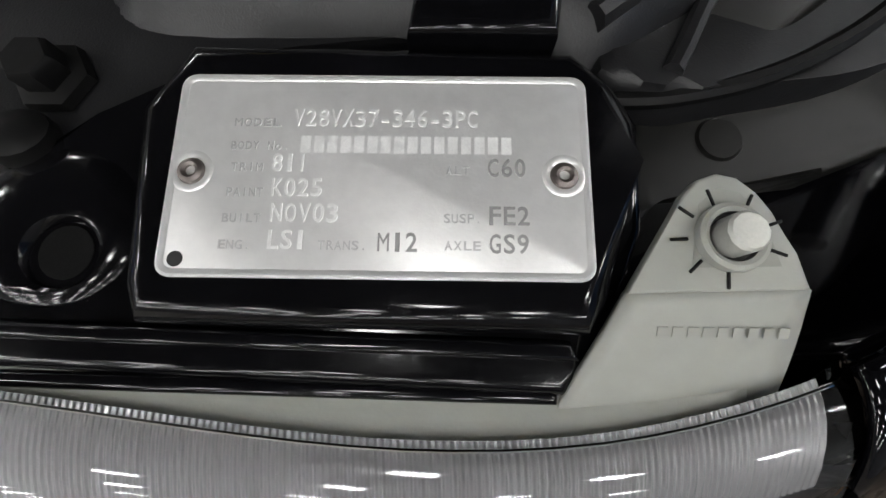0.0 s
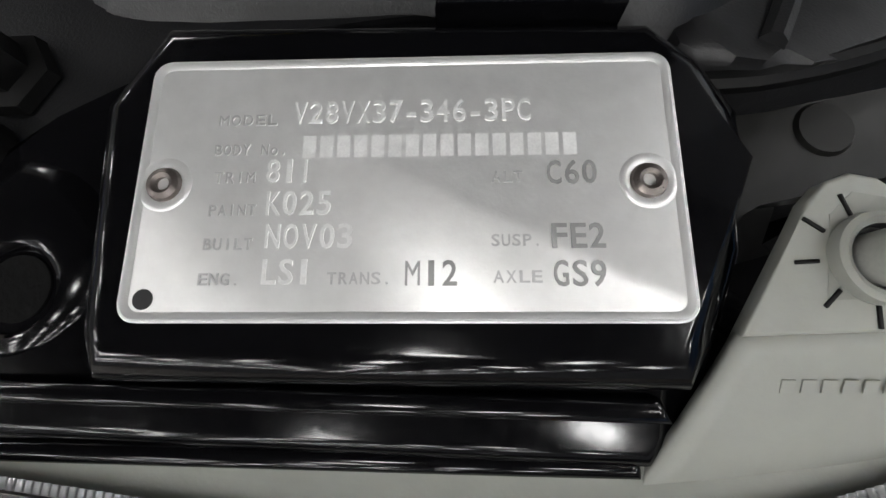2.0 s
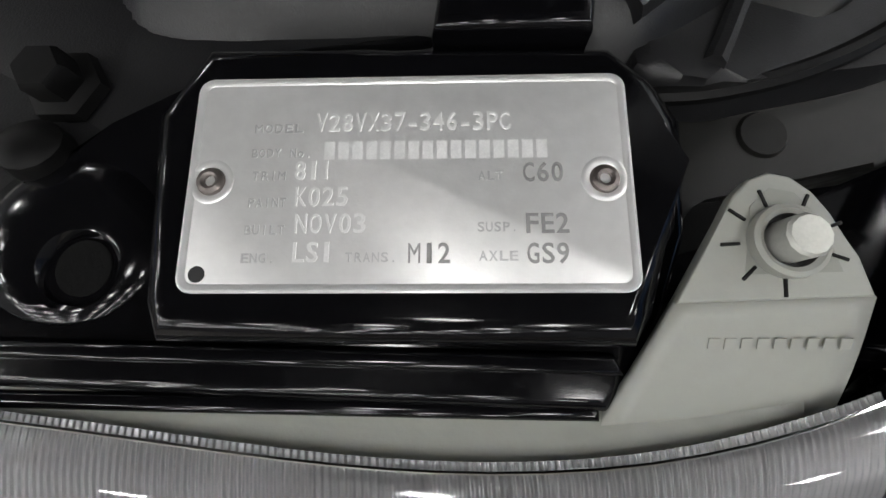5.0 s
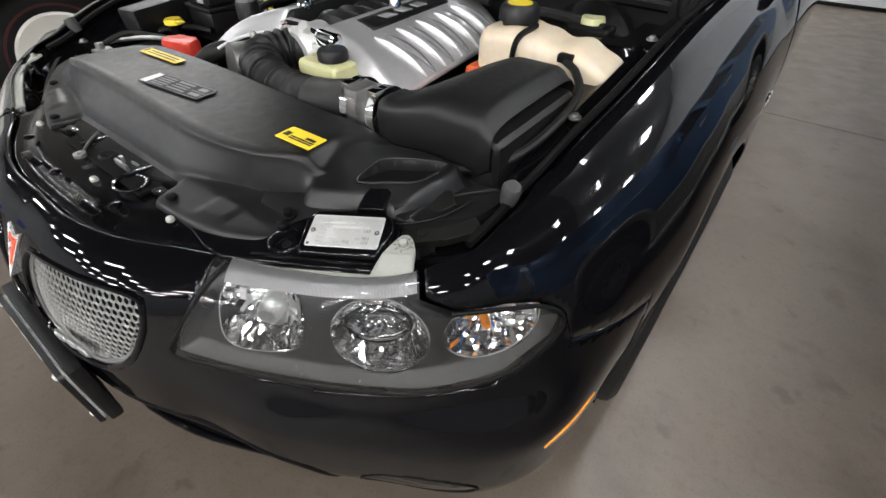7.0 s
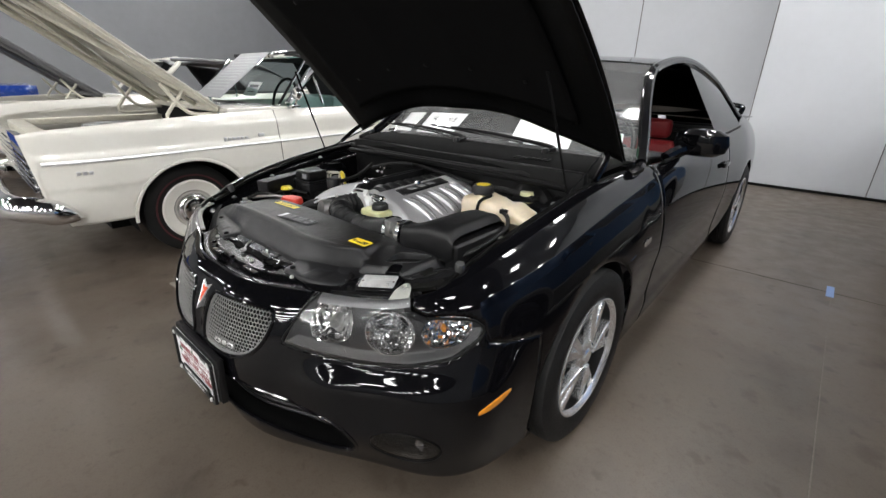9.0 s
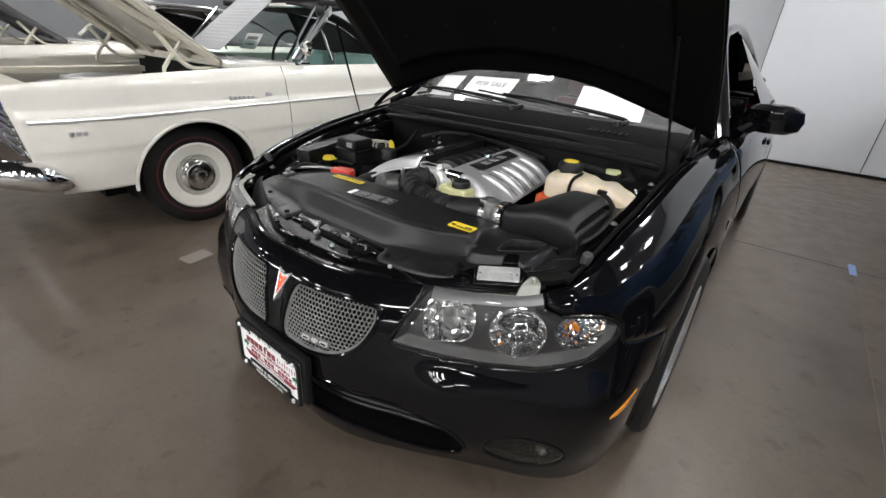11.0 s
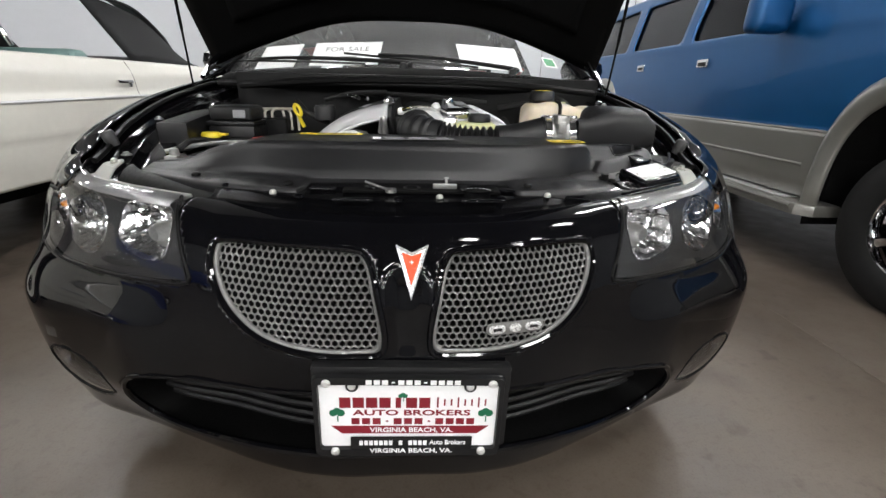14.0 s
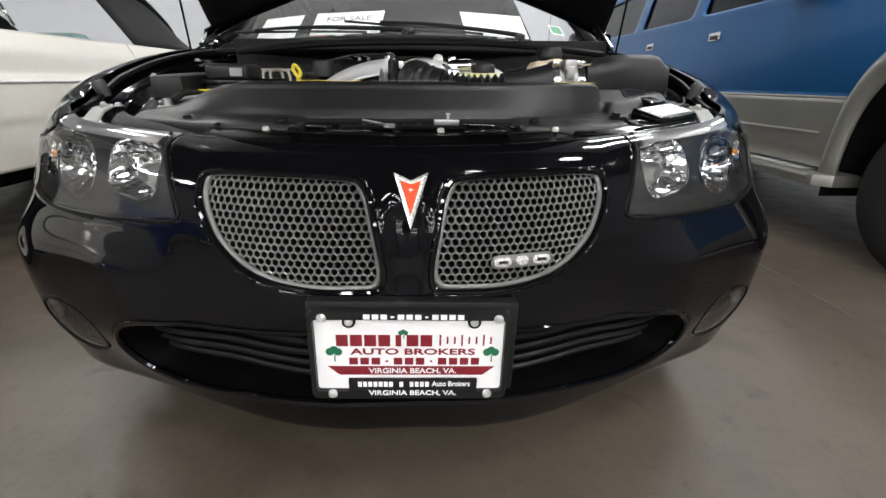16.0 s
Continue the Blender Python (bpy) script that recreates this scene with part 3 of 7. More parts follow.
def flank(side):
    sub = 1 if side > 0 else -1
    s_f = np.r_[np.linspace(0.74, 1.2, 90), np.linspace(1.2, 2.16, 110)[1:]]
    tt = np.r_[np.linspace(-1, 0, 26)[:-1], np.linspace(0, 1, 34)]

    def fender_cut(s, t):
        a, z = np.abs(s), height(s, t)
        return np.maximum(in_fender(a, z) + 0.0008, arch_front(s, t))

    part("front_fender", skin(shell, side * s_f, tt, fender_cut), BLACK, coupe, thick=0.003)

    def door_cut(s, t):
        return np.maximum(2.166 - np.abs(s), np.abs(s) - 3.50)

    door = part("door", skin(shell, side * np.linspace(2.15, 3.52, 60), tt, door_cut), BLACK, coupe, thick=0.003)
    part("door_handle", box(*on_shell(side * 3.36, 0.8, -0.012), 0.02, 0.16, 0.03, 0.008), BLACK, door)

    def quarter_cut(s, t):
        return np.maximum(3.506 - np.abs(s), arch_rear(s, t))

    part("rear_quarter_panel", skin(shell, side * np.linspace(3.49, 6.0, 130), tt, quarter_cut), BLACK, coupe, thick=0.003)
    # wheel houses
    for yc in (0.98, 3.79):
        part("wheel_house", wheel_tub(side * 0.872, side * 0.6, yc, 0.335, 0.372), UNDERM, coupe)
    part("sill", box(side * 0.8, 2.35, 0.21, 0.1, 2.1, 0.12, 0.03), BLACK, coupe)
    # a small bright script badge behind the front wheel, as plain bars
    g = [box(*(on_shell(side * (1.93 + 0.018 * k), 0.665, -0.002)), 0.004, 0.012, 0.022 + 0.008 * (k % 2), 0.001) for k in range(5)]
    part("fender_badge", join(*g), CHROME, coupe, "small chrome script badge")
    # amber side marker
    line = smooth_path([(0.93, 0.447), (0.955, 0.448), (1.0, 0.459), (1.038, 0.476), (1.03, 0.482), (0.98, 0.477), (0.938, 0.461)], 5, True)
    f = poly_sdf(line)
    part("side_marker", skin(lambda s, t: shell(s, t, -0.0015), side * np.linspace(0.89, 1.06, 60), np.linspace(-0.35, 0.1, 40), lambda s, t: f(np.abs(s), height(s, t))), AMBER, coupe, "amber side marker lamp", thick=0.008)


for side in (1, -1):
    flank(side)


# ---- greenhouse ----
def pillar_line(side, k):
    """Roof rail from the windscreen's foot over the roof to the tail, at share k."""
    y = curve([0, 0.28, 0.5, 0.75, 1], [1.55, 2.14, 2.7, 3.45, 4.25])(k)
    x = curve([0, 0.28, 0.5, 0.75, 1], [0.785, 0.61, 0.59, 0.6, 0.69])(k)
    z = curve([0, 0.28, 0.5, 0.75, 1], [0.955, 1.34, 1.39, 1.3, 1.0])(k)
    dx, dy = lean_out(side * x, y)
    return np.stack([side * x + dx, y + dy, z], -1)


def screen(u, v):
    """The windscreen: u across, v from foot to header."""
    foot_y, foot_z = 1.40 + 0.20 * u**2, 0.985 - 0.035 * u**2
    head_y, head_z = 2.05 + 0.07 * u**2, 1.385 - 0.035 * u**2
    x = u * (0.765 + (0.6 - 0.765) * v)
    y = foot_y + (head_y - foot_y) * v
    dx, dy = lean_out(x, y)
    return np.stack([x + dx, y + dy, foot_z + (head_z - foot_z) * v + 0.03 * np.sin(np.pi * v)], -1)


part("windscreen", skin(screen, np.linspace(-1, 1, 30), np.linspace(0, 1, 12)), SCREEN, coupe, "clear laminated windscreen").visible_shadow = False
part("screen_band", skin(lambda u, v: screen(u, v) + np.array([0, 0.004, -0.006]), np.linspace(-0.98, 0.98, 30), np.linspace(0.9, 1, 3)), DARKGLASS, coupe)
part("roof", skin(lambda u, v: np.stack([u * curve([2.05, 2.7, 3.4], [0.605, 0.59, 0.6])(2.05 + 1.28 * v), 2.05 + 0.07 * u**2 + 1.28 * v, curve([0, 0.4, 1], [1.387, 1.425, 1.36])(v) - 0.035 * u**2], -1), np.linspace(-1, 1, 24), np.linspace(0, 1, 16)), BLACK, coupe, thick=0.01)
part("rear_window", skin(lambda u, v: np.stack([u * (0.57 + 0.09 * v), 3.33 + 0.07 * u**2 + 0.85 * v, 1.36 - 0.035 * u**2 - 0.32 * v - 0.06 * v**2 + 0.04 * np.sin(np.pi * v)], -1), np.linspace(-1, 1, 20), np.linspace(0, 1, 10)), DARKGLASS, coupe)
part("boot_lid", skin(lambda u, v: np.stack([u * 0.74, 4.15 + 0.65 * v - 0.08 * u**2, 1.0 - 0.02 * u**2 + 0.01 * np.sin(np.pi * v)], -1), np.linspace(-1, 1, 16), np.linspace(0, 1, 8)), BLACK, coupe, thick=0.01)
part("spoiler", join(tube([(-0.66, 4.62, 1.0), (-0.6, 4.66, 1.075), (0, 4.72, 1.095), (0.6, 4.66, 1.075), (0.66, 4.62, 1.0)], 0.022, 8), box(0.4, 4.66, 1.03, 0.03, 0.06, 0.1, 0.01), box(-0.4, 4.66, 1.03, 0.03, 0.06, 0.1, 0.01)), BLACK, coupe)
for side in (1, -1):
    part("roof_pillar", tube(pillar_line(side, np.linspace(0, 1, 24)), 0.025, 10, 2), BLACK, coupe)
    part("pillar_foot", tube([(side * 0.785, 1.55, 0.955), (side * 0.8, 1.5, 0.94), (side * 0.785, 1.42, 0.925)], 0.017, 8, 4), BLACK, coupe)

    def side_pane(u, v, side=side):
        k = 0.12 + 0.66 * u
        top = pillar_line(side, k)
        y = top[..., 1]
        foot = np.stack([np.full_like(y, 0.82 if side > 0 else -0.96), y, curve([1.6, 2.7, 4.3], [0.94, 0.955, 0.99])(y)], -1)
        return foot + (top - foot) * v[..., None]

    part("side_window", skin(side_pane, np.linspace(0.62 if side > 0 else 0.0, 1, 20), np.linspace(0, 1, 8)), DARKGLASS, coupe, "dark fixed quarter window")
    part("belt_trim", tube([(side * 0.828, 1.72, 0.945), (side * 0.832, 2.6, 0.957), (side * 0.825, 3.5, 0.975)], 0.008, 6, 4), DARK, coupe)
    # door mirror on its arm
    prof = [(0, -0.045), (0.03, -0.042), (0.047, -0.028), (0.052, 0), (0.047, 0.03), (0.03, 0.046), (0, 0.05)]
    m = lathe(prof, 28, Matrix.Translation((side * 0.9, 1.985, 1.008)) @ Matrix.Diagonal((2.2, 1.35, 1.35, 1)))
    mir = part("door_mirror", m, BLACK, coupe, "glossy black door mirror")
    part("mirror_arm", tube([(side * 0.80, 1.84, 0.945), (side * 0.83, 1.9, 0.972), (side * 0.87, 1.965, 0.985)], 0.025, 8, 4), BLACK, mir)
    part("mirror_glass", lathe([(0, 0), (0.043, 0)], 24, Matrix.Translation((side * 0.9, 2.052, 1.01)) @ Matrix.Rotation(radians(-90), 4, "X") @ Matrix.Diagonal((1.7, 0.75, 1, 1))), CHROME, mir)
    # seats
    seat = join(box(side * 0.36, 2.62, 0.52, 0.46, 0.5, 0.18, 0.06, 3), box(side * 0.36, 2.92, 0.72, 0.42, 0.14, 0.36, 0.06, 3, None), box(side * 0.40, 2.98, 0.97, 0.2, 0.1, 0.13, 0.045, 3))
    part("seat", seat, REDSEAT, coupe, "red leather front seat")
part("rear_bench", join(box(0, 3.45, 0.66, 1.2, 0.16, 0.55, 0.06, 3), box(0, 3.62, 0.93, 1.25, 0.5, 0.03, 0.01)), DARK, coupe)
part("headliner", skin(lambda u, v: np.stack([u * 0.56 - 0.035, 2.1 + 1.9 * v, 1.35 + 0.03 * np.sin(np.pi * np.clip(v * 1.5, 0, 1)) - 0.28 * ramp(v, 0.6, 1.05) - 0.03 * u**2], -1), np.linspace(-1, 1, 12), np.linspace(0, 1, 12)), LINER, coupe, thick=0.008)
part("dashboard", skin(lambda u, v: np.stack([u * 0.74, 1.5 + 0.2 * u**2 + 0.36 * v, 0.975 - 0.045 * u**2 + 0.02 * np.sin(np.pi * v)], -1), np.linspace(-1, 1, 20), np.linspace(0, 1.5, 8)), PLASTIC, coupe, thick=0.05)
part("steering_wheel", join(tube([(0.36 + 0.185 * math.cos(a), 2.12 + 0.075 * math.sin(a), 0.93 + 0.17 * math.sin(a)) for a in np.linspace(0, 2 * np.pi, 20, endpoint=False)], 0.015, 8, 2, closed=True), box(0.36, 2.12, 0.92, 0.3, 0.04, 0.06, 0.02)), PLASTIC, coupe)
part("cabin_tub", join(box(0, 2.7, 0.36, 1.5, 2.2, 0.06), box(0, 3.75, 0.66, 1.3, 0.06, 0.6), box(0, 1.63, 0.62, 1.4, 0.04, 0.6)), DARK, coupe)
for side in (1, -1):
    part("tail_lamp", box(side * 0.62, 4.735, 0.8, 0.3, 0.06, 0.12, 0.03), RED, coupe, "red tail lamp")
part("underbody", box(0, 2.5, 0.2, 1.2, 3.8, 0.05), UNDERM, coupe)


# ---- wheels ----
def wheel_mesh_set():
    tyre = lathe([(0.222, -0.105), (0.25, -0.115), (0.3, -0.118), (0.325, -0.105), (0.333, -0.085), (0.334, -0.066), (0.325, -0.063), (0.325, -0.055), (0.335, -0.052), (0.335, -0.022), (0.326, -0.019), (0.326, -0.011), (0.335, -0.008), (0.335, 0.022), (0.326, 0.025), (0.326, 0.033), (0.335, 0.036), (0.334, 0.064), (0.325, 0.067), (0.325, 0.075), (0.333, 0.078), (0.331, 0.092), (0.325, 0.105), (0.3, 0.118), (0.25, 0.115), (0.222, 0.105), (0.215, 0)], 64, close=True)
    rim = lathe([(0.23, 0.106), (0.229, 0.114), (0.224, 0.116), (0.216, 0.108), (0.21, 0.098), (0.213, 0.092), (0.226, 0.1)], 56, close=True)
    barrel = lathe([(0.211, 0.096), (0.202, 0.06), (0.195, -0.09), (0.226, -0.108), (0.222, -0.115), (0.19, -0.09)], 48)
    spokes = []
    for k in range(5):
        for d in (-1, 1):
            m = Matrix.Rotation(2 * math.pi * k / 5 + math.pi / 2 + d * 0.17, 4, "Z") @ Matrix.Translation((0.138, -d * 0.004, 0.09)) @ Matrix.Rotation(radians(4), 4, "Y") @ Matrix.Rotation(d * 0.09, 4, "Z")
            spokes.append(prism([(-0.085, -0.012), (0.0, -0.014), (0.079, -0.023), (0.079, 0.023), (0.0, 0.014), (-0.085, 0.012)], -0.02, 0.012, 0.007, m))
    hub = lathe([(0, 0.108), (0.026, 0.107), (0.032, 0.1), (0.055, 0.098), (0.066, 0.09), (0.07, 0.06), (0.07, 0.03)], 28)
    disc = lathe([(0, 0.0), (0.15, 0.0), (0.15, -0.02), (0, -0.02)], 40)
    return [finish(b) for b in (tyre, rim, barrel, join(*spokes), hub, disc)]


WHEEL = wheel_mesh_set()


def put_wheel(owner, x, y, z, side, meshes, mats, names, scale=1.0):
    root = None
    for me, ma, nm in zip(meshes, mats, names):
        if not me.materials:
            me.materials.append(ma)
        ob = new(nm, me)
        if root is None:
            root = ob
            ob.parent = owner
            ob.matrix_parent_inverse = Matrix.Translation(-Vector(owner.location))
            ob.matrix_basis = Matrix.Translation((x, y, z)) @ Matrix.Rotation(radians(90 * side), 4, "Y") @ Matrix.Diagonal((scale, scale, scale, 1))
        else:
            ob.parent = root
    return root


for side in (1, -1):
    for y in (0.98, 3.79):
        w = put_wheel(coupe, side * (0.785 if side > 0 else 0.74 + 0.072 * min(y, 1.9)), y - (0.05 if side < 0 else 0), 0.335, side, WHEEL, (RUBBER, WHEELM, DARK, WHEELM, WHEELM, STOPM), ("tyre", "rim", "barrel", "spokes", "hub", "brake_disc"))
        w["label"] = "black tyre on a five-spoke silver alloy wheel"


# ---- nose: lamps, nostrils, slot, plate ----
def lamp_set(side):
    us = side * np.linspace(0.38, 0.97, 150)
    ts = np.linspace(0.1, 1, 60)
    lens_cut = lambda s, t: in_lamp(np.abs(s), height(s, t)) + 0.001
    BOWLS = ((0.53, 0.657, 0.064, 0.049, 0.05, 3.2, 0.1), (0.701, 0.649, 0.069, 0.058, 0.046, 2.0, 0.0), (0.862, 0.66, 0.072, 0.044, 0.03, 2.2, 0.13))

    def holes(s, t):
        a, z = np.abs(s), height(s, t)
        d = [lens_cut(s, t), (t - 0.83) * 0.1]
        for sc, zc, rs, rz, depth, power, lean in BOWLS:
            q = (np.abs((a - sc) / rs) ** power + np.abs((z - zc - lean * (a - sc)) / rz) ** power) ** (1 / power)
            d.append((1 - q) * 0.05)
        return np.maximum.reduce(d)

    bezel = lambda s, t: shell(s, t, 0.008 + 0.012 * np.clip(-(in_lamp(np.abs(s), height(s, t)) + 0.002) / 0.02, 0, 1))
    bucket = part("headlamp", skin(bezel, side * np.linspace(0.38, 0.97, 240), np.linspace(0.1, 1, 90), holes), LAMPGREY, coupe, "triple-bowl headlamp behind a clear lens")
    part("lamp_back", skin(lambda s, t: shell(s, t, 0.085), side * np.linspace(0.38, 0.97, 40), np.linspace(0.1, 1, 20), lens_cut), DARK, bucket)
    part("lens", skin(lambda s, t: shell(s, t, -0.002), us, ts, lens_cut), LENS, bucket)
    part("lens_seal", tube([on_shell(side * s, min(z, float(Z_TOP(s)) - 0.001), 0.001) for s, z in [(0.475, 0.82), (0.448, 0.69), (0.415, 0.64)] + LAMP_LINE[:10]], 0.0036, 8, 4), DARK, bucket)

    def bowl(k, segs, rings, jitter):
        """A bright reflector sunk behind its opening in the bezel, broken into small flat facets."""
        sc, zc, rs, rz, depth, power, lean = BOWLS[k]
        rnd = random.Random(31 * k + 5)
        at = lambda q, a, d: on_shell(side * (sc + rs * q * abs(math.cos(a)) ** (2 / power) * math.copysign(1, math.cos(a))), zc + (lean * rs * abs(math.cos(a)) ** (2 / power) * math.copysign(1, math.cos(a)) + rz * abs(math.sin(a)) ** (2 / power) * math.copysign(1, math.sin(a))) * q, d)
        bm = bmesh.new()
        grid = []
        for i in range(rings + 1):
            q = 0.06 + 0.95 * i / rings
            wob = 0 if i == rings else jitter
            grid.append([bm.verts.new(at(q, 2 * math.pi * (j + 0.5 * (i % 2)) / segs, 0.019 + depth * (1 - q * q) + rnd.uniform(-wob, wob))) for j in range(segs)])
        for i in range(rings):
            for j in range(segs):
                bm.faces.new((grid[i][j], grid[i][(j + 1) % segs], grid[i + 1][(j + 1) % segs], grid[i + 1][j]))
        bm.faces.new(grid[0])
        bmesh.ops.recalc_face_normals(bm, faces=bm.faces)
        bmesh.ops.triangulate(bm, faces=bm.faces)
        part("reflector", bm, REFLECTOR, bucket, "faceted bright reflector bowl", angle=6)
        part("bowl_rim", tube([tuple(at(1.0, 2 * math.pi * j / 40, 0.018)) for j in range(40)], 0.0016, 6, 1, closed=True), CHROME, bucket)
        c = Vector(on_shell(side * sc, zc, 0.012))
        n = (Vector(on_shell(side * sc, zc, 0.0)) - c).normalized()
        return c, n, n.cross(Vector((0, 0, 1))).normalized()

    c, n, w = bowl(0, 40, 10, 0.003)
    part("bulb_shield", lathe([(0, 0.012), (0.014, 0.01), (0.018, 0), (0.018, -0.03)], 18, turn_to(c - n * 0.03 - Vector((0, 0, 0.012)), n)), DULL, bucket)
    c, n, w = bowl(1, 44, 11, 0.0018)
    dome = frame_from(c + Vector((0, 0, 0.027)) - n * 0.012, w * side, Vector((0, 0, 1)) - n * 0.35) @ Matrix.Diagonal((0.046, 0.026, 0.022, 1))
    part("projector_lens", lathe([(math.cos(a), math.sin(a)) for a in np.linspace(-0.6, 1.45, 12)] + [(0, 1)], 32, dome), PROJ, bucket, "domed clear projector lens")
    part("projector_lip", tube([tuple(dome @ Vector((1.03 * math.cos(a), 1.08 * math.sin(a), 0.25))) for a in np.linspace(-3.25, 0.1, 18)], 0.0022, 8, 2), CHROME, bucket)
    c, n, w = bowl(2, 48, 11, 0.0018)
    part("indicator_bulb", lathe([(0, 0.014), (0.005, 0.012), (0.007, 0.005), (0.0065, -0.01)], 16, turn_to(c - n * 0.018 + w * side * 0.01, n)), AMBERBULB, bucket, "amber indicator bulb")
    # ribbed band along the lens's upper edge
    rib = skin(lambda s, t: shell(s, t, 0.0022) + np.stack([0 * s, 0 * s, -0.001 + 0.0004 * np.sin((np.abs(s) * 1.0 - (t - 0.8) * 0.05) * 2 * np.pi / 0.0019)], -1), side * np.linspace(0.48, 0.755, 1150), np.linspace(0.78, 0.99, 6))
    part("ribbed_band", rib, RIBBED, bucket, "finely ribbed translucent lens edge", angle=80)
    rail = skin(lambda u, v: (lambda e, i: e + (i - e) * v[..., None])(shell(u, np.ones_like(u)) + np.array([0, 0, -0.004]), shell(u, np.ones_like(u)) + np.array([-side * 0.004, 0.018, -0.003])), side * np.linspace(0.48, 0.738, 48), np.linspace(0, 1, 4))
    part("housing_rail", rail, GREYP, bucket, "light grey lamp housing edge", thick=0.006)
    part("lens_edge", tube([tuple(shell(np.array(side * s), np.array(0.99)) + np.array([0, 0, 0.0005])) for s in np.linspace(0.48, 0.757, 24)], 0.0005, 6, 1), CHROME, bucket)
    # fog lamp
    fog_cut = lambda s, t: in_fog(np.abs(s), height(s, t)) + 0.0005
    pod = part("fog_lamp", skin(lambda s, t: shell(s, t, 0.008 + 0.012 * np.clip(-in_fog(np.abs(s), height(s, t)) / 0.012, 0, 1)), side * np.linspace(0.63, 0.86, 60), np.linspace(-0.95, -0.1, 50), fog_cut), FOGGREY, coupe, "oval fog lamp in the bumper")
    part("lens", skin(lambda s, t: shell(s, t, 0.002), side * np.linspace(0.63, 0.86, 60), np.linspace(-0.95, -0.1, 50), fog_cut), SMOKED, pod)
    c = Vector(on_shell(side * 0.79, 0.345, 0.012))
    part("reflector", lathe([(0.003, -0.006), (0.012, -0.004), (0.02, 0)], 20, turn_to(c, (side * 0.3, -0.9, 0.1))), CHROME, pod)
    part("fog_rim", seam(FOG_LINE[::2], 0.002, 0.001, side, 2), DARK, pod)
    # nostril grille: bezel, honeycomb and shadow box
    gr = part("grille", skin(lambda s, t: shell(s, t, 0.05), side * np.linspace(0.03, 0.36, 50), np.linspace(0.1, 0.99, 40), lambda s, t: in_grille(np.abs(s), height(s, t))), DARK, coupe, "satin grey honeycomb nostril grille")
    part("bezel", seam(GRILLE_LINE[::2], 0.0055, 0.001, side, 2), BLACK, gr, "gloss black grille surround")
    part("frame", seam([tuple(q) for q in np.array(GRILLE_LINE[::2]) * 0.955 + 0.045 * np.mean(GRILLE_LINE, 0)], 0.0045, 0.009, side, 2), MESHGREY, gr)
    part("wall", skin(lambda u, v: np.stack([on_shell(side * GRILLE_LINE[int(i) % len(GRILLE_LINE)][0], GRILLE_LINE[int(i) % len(GRILLE_LINE)][1], 0.05 * float(w)) for i, w in zip(u.ravel(), v.ravel())]).reshape(*u.shape, 3), range(len(GRILLE_LINE) + 1), [0, 1]), BLACK, gr)
    honeycomb(side, gr)


def honeycomb(side, owner):
    """Hexagonal mesh with real thickness, laid on the nose's skin behind the bezel."""
    a, wall = 0.0074, 0.0021
    verts, faces, seen = [], [], {}
    dx, dz = a * math.sqrt(3), a * 1.5

    def vert(s, z, d):
        key = (round(s, 5), round(z, 5), d)
        if key not in seen:
            seen[key] = len(verts)
            verts.append([float(q) for q in on_shell(side * s, z, d)])
        return seen[key]

    for j in range(-3, 22):
        for i in range(-2, 32):
            cs, cz = 0.03 + dx * (i + 0.5 * (j % 2)), 0.495 + dz * j
            if in_grille(np.array(cs), np.array(cz)) > -0.004:
                continue
            ring = []
            for k in range(6):
                an = math.pi / 6 + k * math.pi / 3
                ring.append((math.cos(an), math.sin(an)))
            out = [(cs + a * c, cz + a * s) for c, s in ring]
            inn = [(cs + (a - wall) * c, cz + (a - wall) * s) for c, s in ring]
            for k in range(6):
                o1, o2, i1, i2 = out[k], out[(k + 1) % 6], inn[k], inn[(k + 1) % 6]
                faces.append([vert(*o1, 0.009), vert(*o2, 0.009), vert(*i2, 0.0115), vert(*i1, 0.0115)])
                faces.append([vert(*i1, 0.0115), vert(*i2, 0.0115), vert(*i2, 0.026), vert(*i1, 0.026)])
    me = bpy.data.meshes.new("honeycomb")
    me.from_pydata(verts, [], faces)
    me.validate()
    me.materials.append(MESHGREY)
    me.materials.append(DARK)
    # the cells' inner walls are coloured near-black for the shade inside them
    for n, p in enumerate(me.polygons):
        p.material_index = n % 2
    tagged(part("honeycomb", me, MESHGREY, owner), kind="stuff")


for side in (1, -1):
    lamp_set(side)

# arrowhead emblem on the nose: a notched chrome dart round a red enamel one
def dart(k, dy, rise=0.0, notch=0.011):
    top, low = 0.6745, 0.599
    c = np.array((0.006, 0.648))
    pts = [(-0.0205, top), (0.006, top - notch), (0.0325, top), (0.006, low)]
    pts = [tuple(c + (np.array(q) - c) * k) for q in pts]
    bm = bmesh.new()

    def ring(d, f):
        return [bm.verts.new((c[0] + (x - c[0]) * f, 0.01 + (c[1] + (z - c[1]) * f - 0.592) * 0.61 - d, c[1] + (z - c[1]) * f)) for x, z in pts]

    rings = [ring(-0.016, 1.0), ring(dy - 0.001, 1.0), ring(dy, 0.95), ring(dy + rise, 0.8)]
    for p, q in zip(rings, rings[1:]):
        for i in range(4):
            bm.faces.new((p[i], p[(i + 1) % 4], q[(i + 1) % 4], q[i]))
    r = rings[-1]
    bm.faces.new((r[0], r[1], r[3]))
    bm.faces.new((r[1], r[2], r[3]))
    return bm


